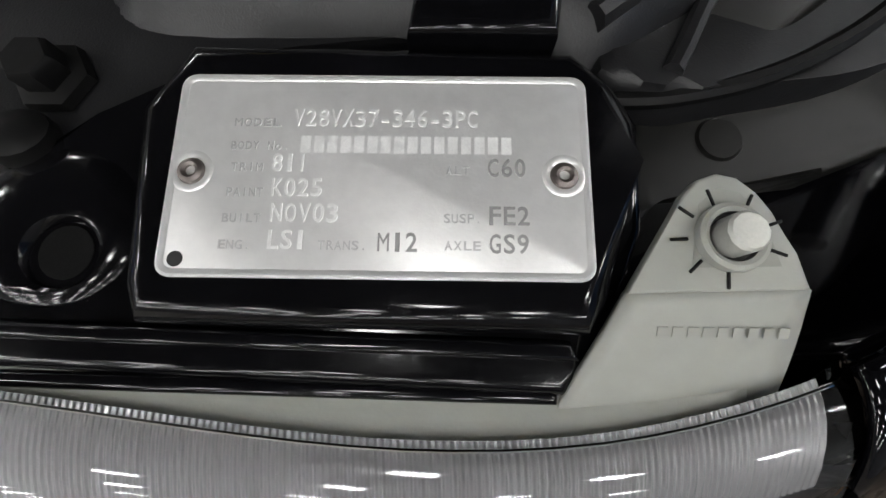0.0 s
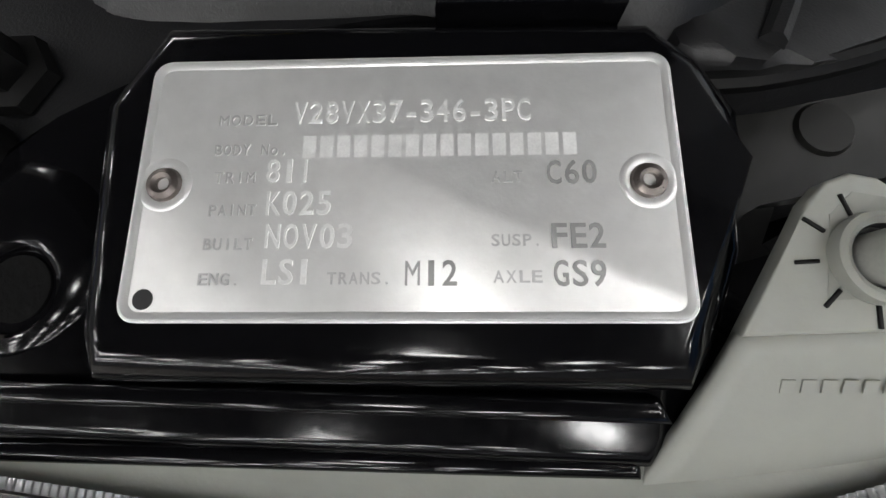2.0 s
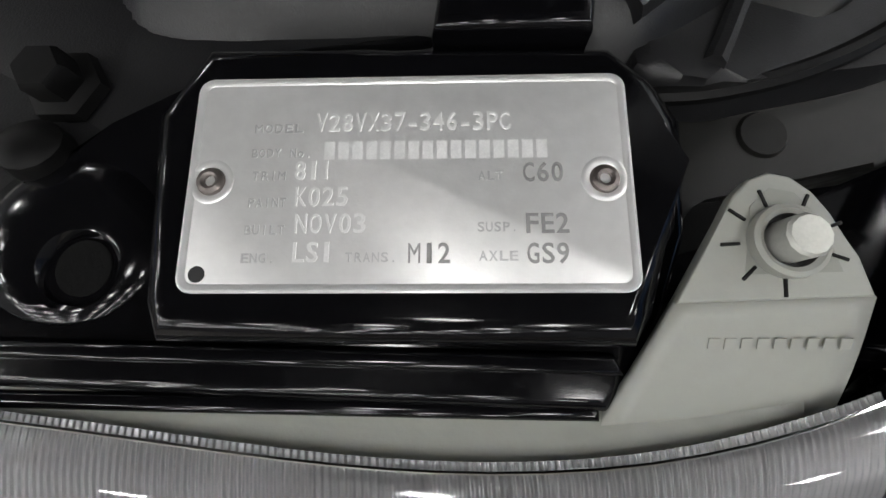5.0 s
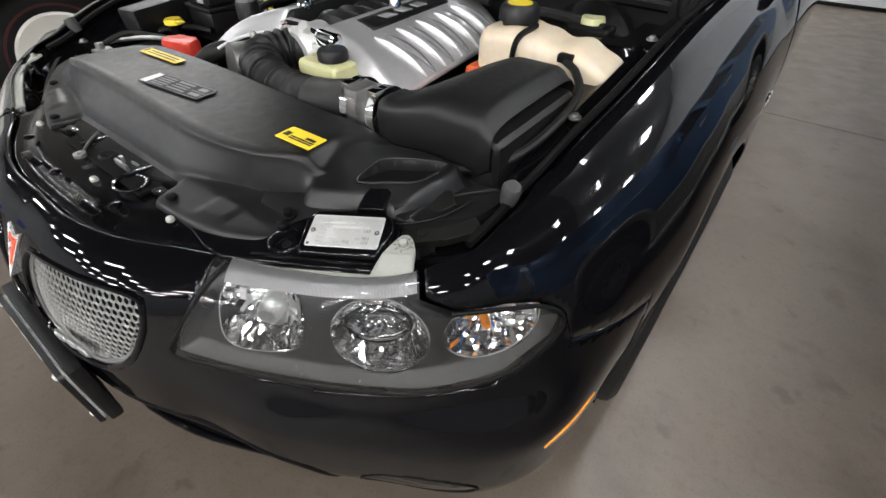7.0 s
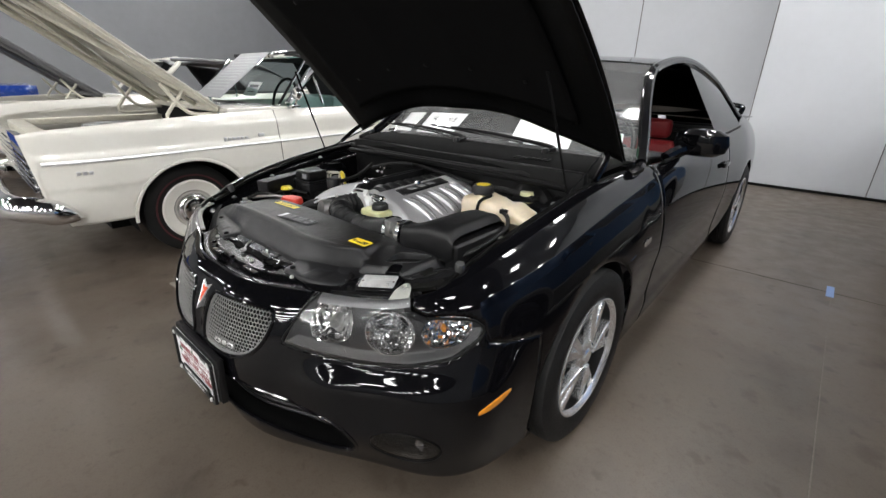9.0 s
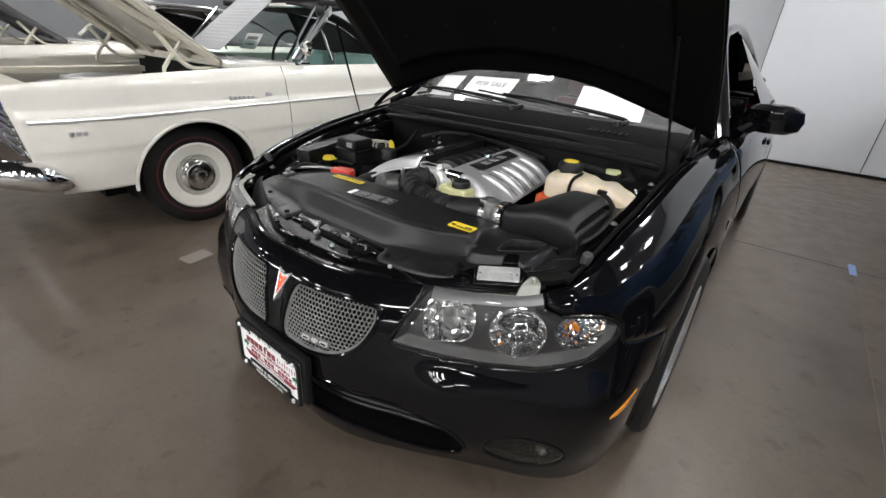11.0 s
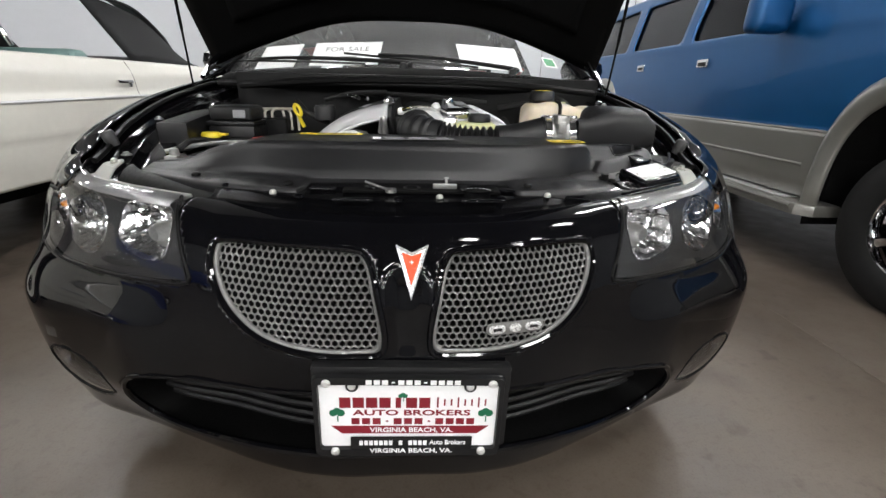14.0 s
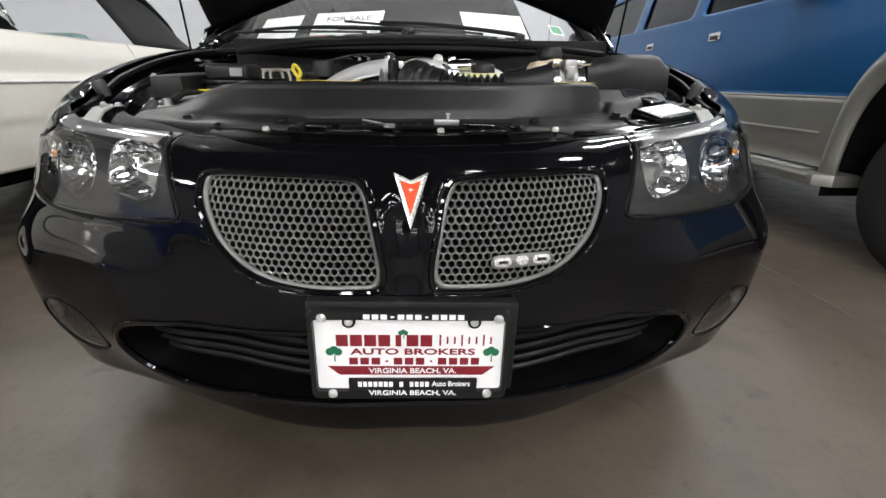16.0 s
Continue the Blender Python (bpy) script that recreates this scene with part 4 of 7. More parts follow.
emblem = part("nose_emblem", dart(1.0, 0.0075, -0.0015), BADGEM, coupe, "chrome-edged red arrowhead emblem", angle=10)
part("enamel", dart(0.62, 0.0085, 0.0005, 0.008), ORANGE, emblem, angle=10)
star = [(0.0045 * math.cos(q) * (1 if k % 2 == 0 else 0.22) + 0.006, 0.0045 * math.sin(q) * (1 if k % 2 == 0 else 0.22)) for k, q in enumerate(np.arange(8) * math.pi / 4)]
sy = 0.01 + 0.06 * 0.61 - 0.0095
part("star", prism(star, 0.0, 0.0008, m=frame_from((0, sy, 0.652), (1, 0, 0), (0, 0.61, 1))), WHITE, emblem)
# plain bright badge on one nostril
c0 = on_shell(0.178, 0.5475, 0.0)
BADGE = frame_from(c0 + np.array([0, -0.003, 0]), (1, 0.17, 0.03), (0, 0.12, 1))
gb = part("grille_badge", prism(rounded(0.098, 0.021, 0.0095, 7), 0, 0.003, 0.001, BADGE), MESHGREY, coupe, "satin badge plate carrying three rounded chrome shapes")
for k in (-1, 0, 1):
    part("badge_shape", prism(rounded(0.028 if k else 0.02, 0.014, 0.0065, 6, 0.031 * k, 0), 0.003, 0.0052, 0.001, BADGE), BADGEM, gb)
    if k:
        part("badge_gap", prism(rounded(0.015, 0.005, 0.0022, 4, 0.031 * k, 0), 0.0052, 0.0056, 0.0, BADGE), LAMPGREY, gb)

part("air_dam", skin(lambda s, v: (lambda e: np.stack([e[..., 0], e[..., 1], 0.115 + 0.085 * v], -1))(shell(s, np.full_like(s, -1.0), 0.1)), np.linspace(-0.85, 0.85, 60), np.linspace(0, 1, 4)), DARK, coupe, "black plastic air dam", thick=0.006)
# lower slot: dark box and slats
slot = part("lower_grille", skin(lambda s, t: shell(s, t, 0.14), np.linspace(-0.67, 0.67, 60), np.linspace(-0.95, 0.0, 30)), DARK, coupe, "dark slatted lower air intake")
for k, z in enumerate((0.29, 0.315, 0.34, 0.365, 0.39)):
    part("slat", tube([on_shell(s, z, 0.06) for s in np.linspace(-0.56, 0.56, 29)], 0.006, 6, 1), PLASTIC, slot)
part("slot_wall", skin(lambda u, v: np.stack([on_shell(SLOT_LINE[int(i) % len(SLOT_LINE)][0], SLOT_LINE[int(i) % len(SLOT_LINE)][1], 0.145 * float(w)) for i, w in zip(u.ravel(), v.ravel())]).reshape(*u.shape, 3), range(len(SLOT_LINE) + 1), [0, 1]), DARK, slot)
part("slot_lip", seam(SLOT_LINE[::2], 0.007, 0.004, 1, 2), BLACK, slot)

# dealer plate in its frame
PL = frame_from((0.003, -0.031, 0.409), (1, 0.012, -0.02), (0, 0.03, 1)) @ Matrix.Diagonal((0.97, 0.97, 1, 1))
plate = part("licence_plate", prism(rounded(0.306, 0.15, 0.008), -0.004, 0.0, m=PL), WHITE, coupe, "white dealer plate in a black plastic frame")
ring_o, ring_i = rounded(0.318, 0.162, 0.012, 5), rounded(0.298, 0.131, 0.006, 5, 0, 0.0)
bm = bmesh.new()
vo = [bm.verts.new((x, y, 0.0)) for x, y in ring_o]
vt = [bm.verts.new((x * 0.985, y * 0.975, 0.0085)) for x, y in ring_o]
vi = [bm.verts.new((x, y, 0.0085)) for x, y in ring_i]
vb = [bm.verts.new((x * 0.995, y * 0.99, 0.0005)) for x, y in ring_i]
for q in range(len(vo)):
    r2 = (q + 1) % len(vo)
    for a_, b_ in ((vo, vt), (vt, vi), (vi, vb)):
        bm.faces.new((a_[q], a_[r2], b_[r2], b_[q]))
bmesh.ops.transform(bm, matrix=PL, verts=bm.verts)
part("plate_frame", bm, PLASTIC, plate, "black plastic plate frame")
part("plate_bracket", box(0, 0, -0.018, 0.334, 0.164, 0.024, 0.008, 2, PL @ Matrix.Translation((0.004, 0.008, 0))), PLASTIC, plate)
for x, y, r in ((-0.134, 0.0685, 0.0075), (0.137, 0.0685, 0.0075), (-0.124, -0.0695, 0.0075), (0.126, -0.0695, 0.0075), (-0.094, 0.0595, 0.0066), (0.1005, 0.0595, 0.0066)):
    part("plate_screw", lathe([(0, 0.0045), (r * 0.6, 0.004), (r, 0.001), (r, -0.002)], 14, PL @ Matrix.Translation((x, y, 0.0085 if r > 0.007 else 0.004))), ALU, plate)


def sheet_bars(m, rows, z, material, owner, name="print"):
    """Unreadable or private writing as plain bars."""
    for x, y, w, h in rows:
        part(name, box(x, y, z, w, h, 0.0005, 0, 2, m), material, owner)


sheet_bars(PL, [(-0.1065 + 0.0221 * k, 0.025, 0.0185 if k != 4 else 0.009, 0.0205) for k in range(7)] + [(0.048 + 0.0115 * k, 0.026, 0.0028, 0.013 if k % 3 else 0.02) for k in range(8)] + [(0.0075 + 0.0177 * (k - 5.5), -0.0128, 0.0135 if k not in (3, 7) else 0.004, 0.0125 if k not in (3, 7) else 0.003) for k in range(12)], 0.0006, MAROON, plate)
sheet_bars(PL, [(0.0065 + 0.0131 * (k - 5.5), 0.0715, 0.0098 if k not in (3, 7) else 0.005, 0.0085 if k not in (3, 7) else 0.0025) for k in range(12)] + [(-0.08 + 0.0083 * k, -0.0505, 0.0062, 0.0095) for k in range(14) if k not in (7, 9)], 0.0092, WHITE, plate)
part("print_panel", box(0.0055, -0.0565, 0.006, 0.207, 0.03, 0.004, 0.001, 2, PL), PLASTIC, plate)
part("print", letters("Auto Brokers", 0.0135, 0.0002, PL @ Matrix.Translation((0.067, -0.0505, 0.0085)), 0.062, 0.022), WHITE, plate)
part("print", letters("AUTO BROKERS", 0.0155, 0.0002, PL @ Matrix.Translation((0.0055, 0.0045, 0.0007)), 0.199, 0.025), MAROON, plate)
ban = prism([(-0.131, -0.0225), (0.137, -0.0225), (0.118, -0.0385), (-0.113, -0.0385)], 0.0, 0.0006, m=PL)
part("print_banner", ban, MAROON, plate)
part("print", letters("VIRGINIA BEACH, VA.", 0.0135, 0.0002, PL @ Matrix.Translation((0.005, -0.0312, 0.0009)), 0.142, 0.022), WHITE, plate)
part("print", letters("VIRGINIA BEACH, VA.", 0.0128, 0.0002, PL @ Matrix.Translation((0.005, -0.0672, 0.0095)), 0.142, 0.022), WHITE, plate)
for x in (-0.094, 0.1005):
    part("screw_tab", lathe([(0, 0.0035), (0.0105, 0.0035), (0.0108, 0.0)], 18, PL @ Matrix.Translation((x, 0.0595, 0.0005))), PLASTIC, plate)
for x, y, k in ((-0.12, 0.001, 1.0), (0.13, 0.001, 1.0), (-0.0105, 0.037, 0.6)):
    leaf = [lathe([(0, 0.0006), (0.0068 * k, 0.0005), (0.0068 * k, 0)], 12, PL @ Matrix.Translation((x + 0.0072 * k * math.cos(a), y + 0.0072 * k * math.sin(a), 0.0008))) for a in (0.52, 2.62, 1.571)]
    leaf.append(box(x + 0.001, y - 0.008 * k, 0.001, 0.002 * k, 0.012 * k, 0.0006, 0, 2, PL))
    part("clover", join(*leaf), GREEN, plate)


# ---- engine bay ----
def slab(pts, z0, z1, material, name, owner=None, bevel=0.006, label="", m=None):
    return part(name, prism(pts, z0, z1, bevel, m), material, owner or coupe, label)


# upper tie panel behind the bumper, its screws and the latch
def tie(u, v):
    a = np.abs(u)
    e = shell(u, np.ones_like(u))
    back = np.stack([e[..., 0] * 0.97, 0.285 + 0.16 * (a / 0.42) ** 2, np.full_like(a, 0.722)], -1)
    p = e + (back - e) * v[..., None]
    p[..., 2] += -0.006 + 0.012 * ramp(v, 0.1, 0.25) + 0.006 * ramp(v, 0.5, 0.6)
    return p


tie_panel = part("upper_tie_panel", skin(tie, np.linspace(-0.44, 0.44, 60), np.linspace(0, 1, 24)), TIEP, coupe, "black panel over the radiator", thick=0.004)
for x, y in ((-0.257, 0.2), (0.261, 0.205), (0.053, 0.181)):
    part("screw", lathe([(0, 0.004), (0.003, 0.0038), (0.005, 0.0025), (0.0062, 0), (0.0062, -0.004)], 14, Matrix.Translation((x, y, 0.724))), STEELM, tie_panel)
latch = part("hood_latch", join(box(0.07, 0.235, 0.716, 0.05, 0.03, 0.012, 0.003), tube([(0.05, 0.245, 0.725), (0.07, 0.243, 0.728), (0.09, 0.245, 0.725)], 0.004, 8)), DULL, coupe, "zinc hood latch")
part("striker_plate", join(box(0.064, 0.226, 0.733, 0.046, 0.006, 0.011, 0.002), box(0.067, 0.23, 0.742, 0.005, 0.005, 0.01, 0.001), box(0.067, 0.23, 0.748, 0.009, 0.006, 0.003, 0.001)), DULL, latch)
part("latch_ring", tube([(0.0 + 0.014 * math.cos(a), 0.228 + 0.014 * math.sin(a), 0.727) for a in np.linspace(0, 2 * np.pi, 12, endpoint=False)], 0.0035, 8, 2, closed=True), DARK, latch)
part("latch_lever", join(tube([(-0.092, 0.25, 0.735), (-0.068, 0.224, 0.733), (-0.044, 0.204, 0.73)], 0.0024, 8), lathe([(0.004, 0), (0.0105, 0), (0.0105, 0.006), (0.004, 0.006)], 16, Matrix.Translation((-0.038, 0.197, 0.727)), close=True)), DULL, latch)
part("latch_cup", lathe([(0.03, 0.004), (0.026, 0.003), (0.024, -0.02), (0, -0.02)], 20, Matrix.Translation((0.125, 0.212, 0.727)) @ Matrix.Diagonal((1.1, 0.9, 1, 1))), BLACK_STEEL, latch)
for k in range(9):
    q = math.pi * (0.08 + 0.84 * k / 8)
    part("cup_rib", tube([(0.125 + 0.027 * math.cos(q), 0.212 + 0.022 * math.sin(q), 0.729), (0.125 + 0.024 * math.cos(q), 0.212 + 0.0195 * math.sin(q), 0.713)], 0.0026, 6, smooth=False), ALU, latch)
part("latch_pocket", box(0.02, 0.24, 0.7255, 0.3, 0.075, 0.006, 0.01), LINER, tie_panel)
for x, y, w, d in ((-0.17, 0.225, 0.05, 0.022), (0.2, 0.23, 0.06, 0.02), (-0.31, 0.275, 0.07, 0.03), (0.315, 0.28, 0.08, 0.028), (-0.1, 0.14, 0.07, 0.014), (0.13, 0.142, 0.08, 0.014)):
    part("panel_pocket", box(x, y, 0.7262, w, d, 0.005, 0.004, 2, None), BLACK, tie_panel)
for x, y in ((-0.2, 0.165), (0.165, 0.17), (-0.36, 0.245), (0.36, 0.25), (-0.02, 0.15)):
    part("panel_clip", lathe([(0, 0.003), (0.006, 0.0026), (0.0085, 0.001), (0.009, -0.003)], 14, Matrix.Translation((x, y, 0.7265))), BLACK, tie_panel)
for x in (-0.075, 0.1):
    part("latch_plate", box(x, 0.236, 0.729, 0.014, 0.045, 0.006, 0.002), BLACK_STEEL, latch)

# broad plastic cover over the radiator, with the intake snorkel's hump moulded into its end
COVER_APRON = curve([-0.58, -0.5, -0.4, -0.3, -0.215, -0.2, 0.0, 0.19, 0.205, 0.3, 0.4, 0.45, 0.5, 0.55, 0.62], [0.34, 0.298, 0.252, 0.222, 0.205, 0.256, 0.252, 0.258, 0.208, 0.216, 0.248, 0.29, 0.33, 0.36, 0.4])
COVER_FOOT = curve([-0.58, -0.5, -0.4, -0.266, -0.19, 0.15, 0.222, 0.32, 0.44, 0.62], [0.365, 0.325, 0.304, 0.284, 0.267, 0.268, 0.286, 0.322, 0.375, 0.46])
COVER_RIM = curve([-0.58, -0.4, -0.32, -0.2, 0.2, 0.31, 0.374, 0.45, 0.62], [0.39, 0.335, 0.318, 0.322, 0.312, 0.328, 0.358, 0.41, 0.475])
COVER_BACK = curve([-0.58, -0.45, -0.375, -0.3, -0.27, 0.0, 0.3, 0.43, 0.5, 0.62], [0.42, 0.4, 0.425, 0.475, 0.492, 0.5, 0.492, 0.505, 0.53, 0.545])
COVER_TOP = curve([-0.58, -0.5, -0.4, -0.31, 0.36, 0.45, 0.62], [0.742, 0.752, 0.786, 0.8, 0.8, 0.775, 0.742])
HUMP_LINE = smooth_path([(0.418, 0.352), (0.402, 0.372), (0.391, 0.4), (0.393, 0.432), (0.41, 0.468), (0.45, 0.492), (0.518, 0.512), (0.572, 0.512), (0.572, 0.46), (0.56, 0.412), (0.545, 0.388), (0.5, 0.386), (0.464, 0.37)], 4, True)
MOUTH_LINE = smooth_path([(0.465, 0.401), (0.467, 0.428), (0.475, 0.453), (0.512, 0.48), (0.548, 0.503), (0.557, 0.498), (0.556, 0.47), (0.548, 0.442), (0.516, 0.42), (0.485, 0.404)], 3, True)
hump_d, mouth_d = poly_sdf(HUMP_LINE), poly_sdf(MOUTH_LINE)


def cover(u, v):
    """u: x across; v: 0 front edge, 0.25 foot of the slope, 0.5 rim of the flat top, 0.9 back edge, 1 back foot."""
    ya, yf, yr, yb = COVER_APRON(u), COVER_FOOT(u), COVER_RIM(u), COVER_BACK(u)
    yr = np.minimum(yr, yb - 0.012)
    yf = np.minimum(yf, yr - 0.012)
    ya = np.minimum(ya, yf - 0.004)
    top = COVER_TOP(u)
    w = lambda a, b: np.clip((v - a) / (b - a), 0, 1)
    y = ya + (yf - ya) * w(0.05, 0.25) + (yr - yf) * w(0.25, 0.5) + (yb - yr) * w(0.5, 0.9) + 0.006 * w(0.9, 1)
    z = 0.705 + 0.024 * ramp(v, 0.0, 0.07) + 0.008 * w(0.05, 0.25) + (top - 0.737) * (0.12 * ramp(v, 0.22, 0.3) + 0.76 * w(0.25, 0.49) + 0.12 * ramp(v, 0.46, 0.53)) - (top - 0.67) * ramp(v, 0.91, 1.0)
    z = z + 0.0022 * ramp(v, 0.5, 0.515) * (1 - ramp(v, 0.53, 0.56))
    # a raised step on the front apron and the moulded notches beside the latch
    z = z + 0.003 * (ramp(u, 0.284, 0.292) - ramp(u, 0.335, 0.345)) * (1 - ramp(v, 0.16, 0.2)) * ramp(v, 0.08, 0.1)
    z = z + 0.003 * (ramp(u, -0.4, -0.39) - ramp(u, -0.3, -0.29)) * (1 - ramp(v, 0.16, 0.2)) * ramp(v, 0.08, 0.1)
    rise = ramp(-hump_d(u, y), -0.02, 0.007)
    roof = 0.766 + 0.022 * ramp(y, 0.365, 0.46) - 0.006 * ramp(u, 0.5, 0.57)
    z = z + (np.maximum(roof, z - 0.02 * ramp(u, 0.37, 0.4)) - z) * rise * (1 - ramp(v, 0.93, 0.99))
    z = z - 0.06 * ramp(-mouth_d(u, y), -0.001, 0.005)
    return np.stack([u, y, z], -1)


cover_bm = skin(cover, np.r_[np.linspace(-0.58, 0.38, 130), np.linspace(0.385, 0.615, 76)], np.r_[np.linspace(0, 0.07, 6), np.linspace(0.09, 0.3, 18), np.linspace(0.33, 0.45, 10), np.linspace(0.46, 0.56, 16), np.linspace(0.58, 0.9, 34), np.linspace(0.91, 1, 9)])
rad_cover = part("radiator_cover", cover_bm, COVERP, coupe, "charcoal plastic radiator cover with a moulded intake hump", angle=50)
# black plug just below the lip paints the shade of a deep mouth
part("snorkel_mouth", prism([tuple(q) for q in MOUTH_LINE], 0.735, 0.768, 0.0), LINER, rad_cover, "intake mouth, a black plug for the shade of its depth")
part("mouth_lip", tube([(x, y, 0.7665 + 0.022 * float(ramp(np.array(y), 0.365, 0.46)) - 0.006 * float(ramp(np.array(x), 0.5, 0.57))) for x, y in MOUTH_LINE], 0.0018, 8, 1, closed=True), COVERP, rad_cover)
part("snorkel_wing", prism(smooth_path([(0.55, 0.39), (0.572, 0.388), (0.592, 0.402), (0.622, 0.428), (0.645, 0.464), (0.65, 0.502), (0.642, 0.528), (0.62, 0.53), (0.59, 0.5), (0.56, 0.46)], 4, True).tolist(), 0.72, 0.757, 0.005), COVERP, rad_cover)
part("wing_ridge", tube([(0.546, 0.392, 0.764), (0.556, 0.42, 0.767), (0.56, 0.46, 0.771), (0.566, 0.505, 0.776)], 0.004, 8, 5), COVERP, rad_cover)
part("wing_ridge", tube([(0.572, 0.394, 0.757), (0.576, 0.446, 0.759), (0.604, 0.488, 0.76), (0.632, 0.525, 0.758)], 0.003, 8, 5), COVERP, rad_cover)
for x, y in ((-0.235, 0.225), (-0.44, 0.292), (0.226, 0.23), (0.42, 0.292)):
    part("cover_clip", lathe([(0, 0.0035), (0.006, 0.003), (0.0085, 0.001), (0.009, -0.004)], 14, Matrix.Translation((x, y, 0.737))), DARK, rad_cover)

def flat_label(cx, cy, cz, w, h, turn, material, name, owner, tilt=0.0):
    m = pose(cx, cy, cz, tilt, 0, turn)
    return part(name, prism(rounded(w, h, 0.002, 3), 0, 0.0008, m=m), material, owner), m

lab, m = flat_label(-0.195, 0.455, 0.8035, 0.142, 0.026, 3, YELLOW, "yellow_label", rad_cover)
sheet_bars(m, [(-0.064, 0.002, 0.006, 0.014), (0.004, 0.0045, 0.108, 0.0025), (0.004, -0.0045, 0.108, 0.0025)], 0.001, INK, lab)
lab, m = flat_label(-0.004, 0.388, 0.8035, 0.18, 0.046, 6, INK, "data_label", rad_cover)
sheet_bars(m, [(-0.078, 0, 0.018, 0.04)], 0.0011, WHITE, lab)
sheet_bars(m, [(-0.04, 0.015, 0.042, 0.004), (-0.04, 0.007, 0.046, 0.003), (-0.04, 0.0, 0.04, 0.003), (-0.04, -0.008, 0.046, 0.003), (-0.04, -0.015, 0.036, 0.003), (0.014, 0.014, 0.046, 0.006), (0.014, 0.004, 0.042, 0.003), (0.014, -0.004, 0.044, 0.003), (0.014, -0.013, 0.05, 0.004), (0.066, 0.011, 0.022, 0.011), (0.066, -0.01, 0.026, 0.009), (0.066, 0, 0.038, 0.0015), (0.0, 0.0215, 0.176, 0.0012), (0.0, -0.0215, 0.176, 0.0012), (0.0885, 0.0, 0.0012, 0.043)], 0.0011, GREYINK, lab)
lab, m = flat_label(0.347, 0.401, 0.8022, 0.078, 0.038, 2, YELLOW, "yellow_label", rad_cover)
sheet_bars(m, [(-0.028, -0.002, 0.012, 0.012), (0.008, -0.004, 0.05, 0.003), (0.008, -0.009, 0.05, 0.003), (0.02, 0.003, 0.02, 0.006)], 0.001, INK, lab)

# bay tub: aprons, bulkhead, floor
part("bay_floor", box(0, 0.75, 0.42, 1.3, 0.9, 0.05), UNDERM, coupe)
part("bulkhead", join(box(0, 1.2, 0.7, 1.4, 0.04, 0.5, 0.01), tube([(-0.66, 1.12, 0.90), (-0.3, 1.05, 0.925), (0.1, 1.03, 0.93), (0.4, 1.06, 0.92), (0.66, 1.12, 0.90)], 0.012, 8, 6)), DARK, coupe)
part("radiator", box(0, 0.4, 0.55, 0.9, 0.06, 0.36, 0.01), DARK, coupe)
for side in (1, -1):
    ap = skin(lambda u, v, side=side: (lambda e: np.stack([e[..., 0] - side * (0.055 * ramp(v, 0, 0.3) + 0.05 * ramp(v, 0.35, 0.6) + 0.03 * v), e[..., 1], e[..., 2] - 0.012 - 0.028 * ramp(v, 0.02, 0.1) - 0.02 * ramp(v, 0.35, 0.45) - 0.32 * ramp(v, 0.6, 1.0)], -1))(shell(u, np.ones_like(u))), side * np.linspace(0.78, 2.1, 60), np.linspace(0, 1, 30))
    part("inner_apron", ap, BLACK_STEEL, coupe, thick=0.003)
    part("fender_rail", tube([tuple(shell(np.array(side * s), np.array(1.0)) + np.array([-side * 0.02, 0, -0.012])) for s in np.linspace(0.85, 2.05, 20)], 0.007, 6, 2), DARK, coupe)
    for s in (0.93, 1.22, 1.55):
        part("fender_bolt", lathe([(0, 0.006), (0.006, 0.005), (0.007, 0), (0.011, 0), (0.011, -0.003)], 10, Matrix.Translation(shell(np.array(side * s), np.array(1.0)) + np.array([-side * 0.05, 0.01, -0.028]))), DULL, coupe)
    stop = part("rubber_stop", lathe([(0, 0.012), (0.011, 0.011), (0.0138, 0.006), (0.0135, -0.01), (0.011, -0.024)], 18, turn_to((side * 0.676, 0.493, 0.79), (side * 0.25, -0.2, 1))), STOPM, coupe, "grey rubber hood stop")
    part("strut_tower", lathe([(0, 0.05), (0.05, 0.045), (0.075, 0.02), (0.09, -0.1)], 24, Matrix.Translation((side * 0.60, 1.02, 0.80))), BLACK_STEEL, coupe)
    # gas strut holding up the hood
    lo, hi = Vector((0.69, 1.07, 0.895) if side > 0 else (-0.79, 1.04, 0.895)), Vector((0.66, 0.90, 1.30) if side > 0 else (-0.715, 0.86, 1.30))
    st = part("gas_strut", tube([lo, lo.lerp(hi, 0.45)], 0.0035, 8, smooth=False), LINER, coupe, "black gas strut")
    part("strut_barrel", tube([lo.lerp(hi, 0.42), hi], 0.005, 8, smooth=False), LINER, st)
    part("hinge_rod", tube([lo + Vector((side * 0.004, 0.01, 0)), (side * 0.7 + (0 if side > 0 else 0.0), 1.33, 1.02)], 0.0035, 6, smooth=False), DARK, coupe)
    part("hood_hinge", tube([(side * 0.735, 1.22, 0.925), (side * 0.73, 1.3, 0.975), (side * 0.715, 1.36, 1.01)], 0.011, 6, 4), BLACK_STEEL, coupe)

# cowl grille and wipers
def cowl(u, v):
    fy, fz = 1.12 + 0.14 * u**2, 0.925 - 0.01 * u**2
    by, bz = 1.395 + 0.20 * u**2, 0.984 - 0.035 * u**2
    x = u * (0.70 + 0.05 * v)
    y = fy + (by - fy) * v
    dx, dy = lean_out(x, y)
    return np.stack([x + dx, y + dy, fz + (bz - fz) * v + 0.012 * np.sin(np.pi * v) - 0.02 * ramp(-v, -0.08, 0)], -1)

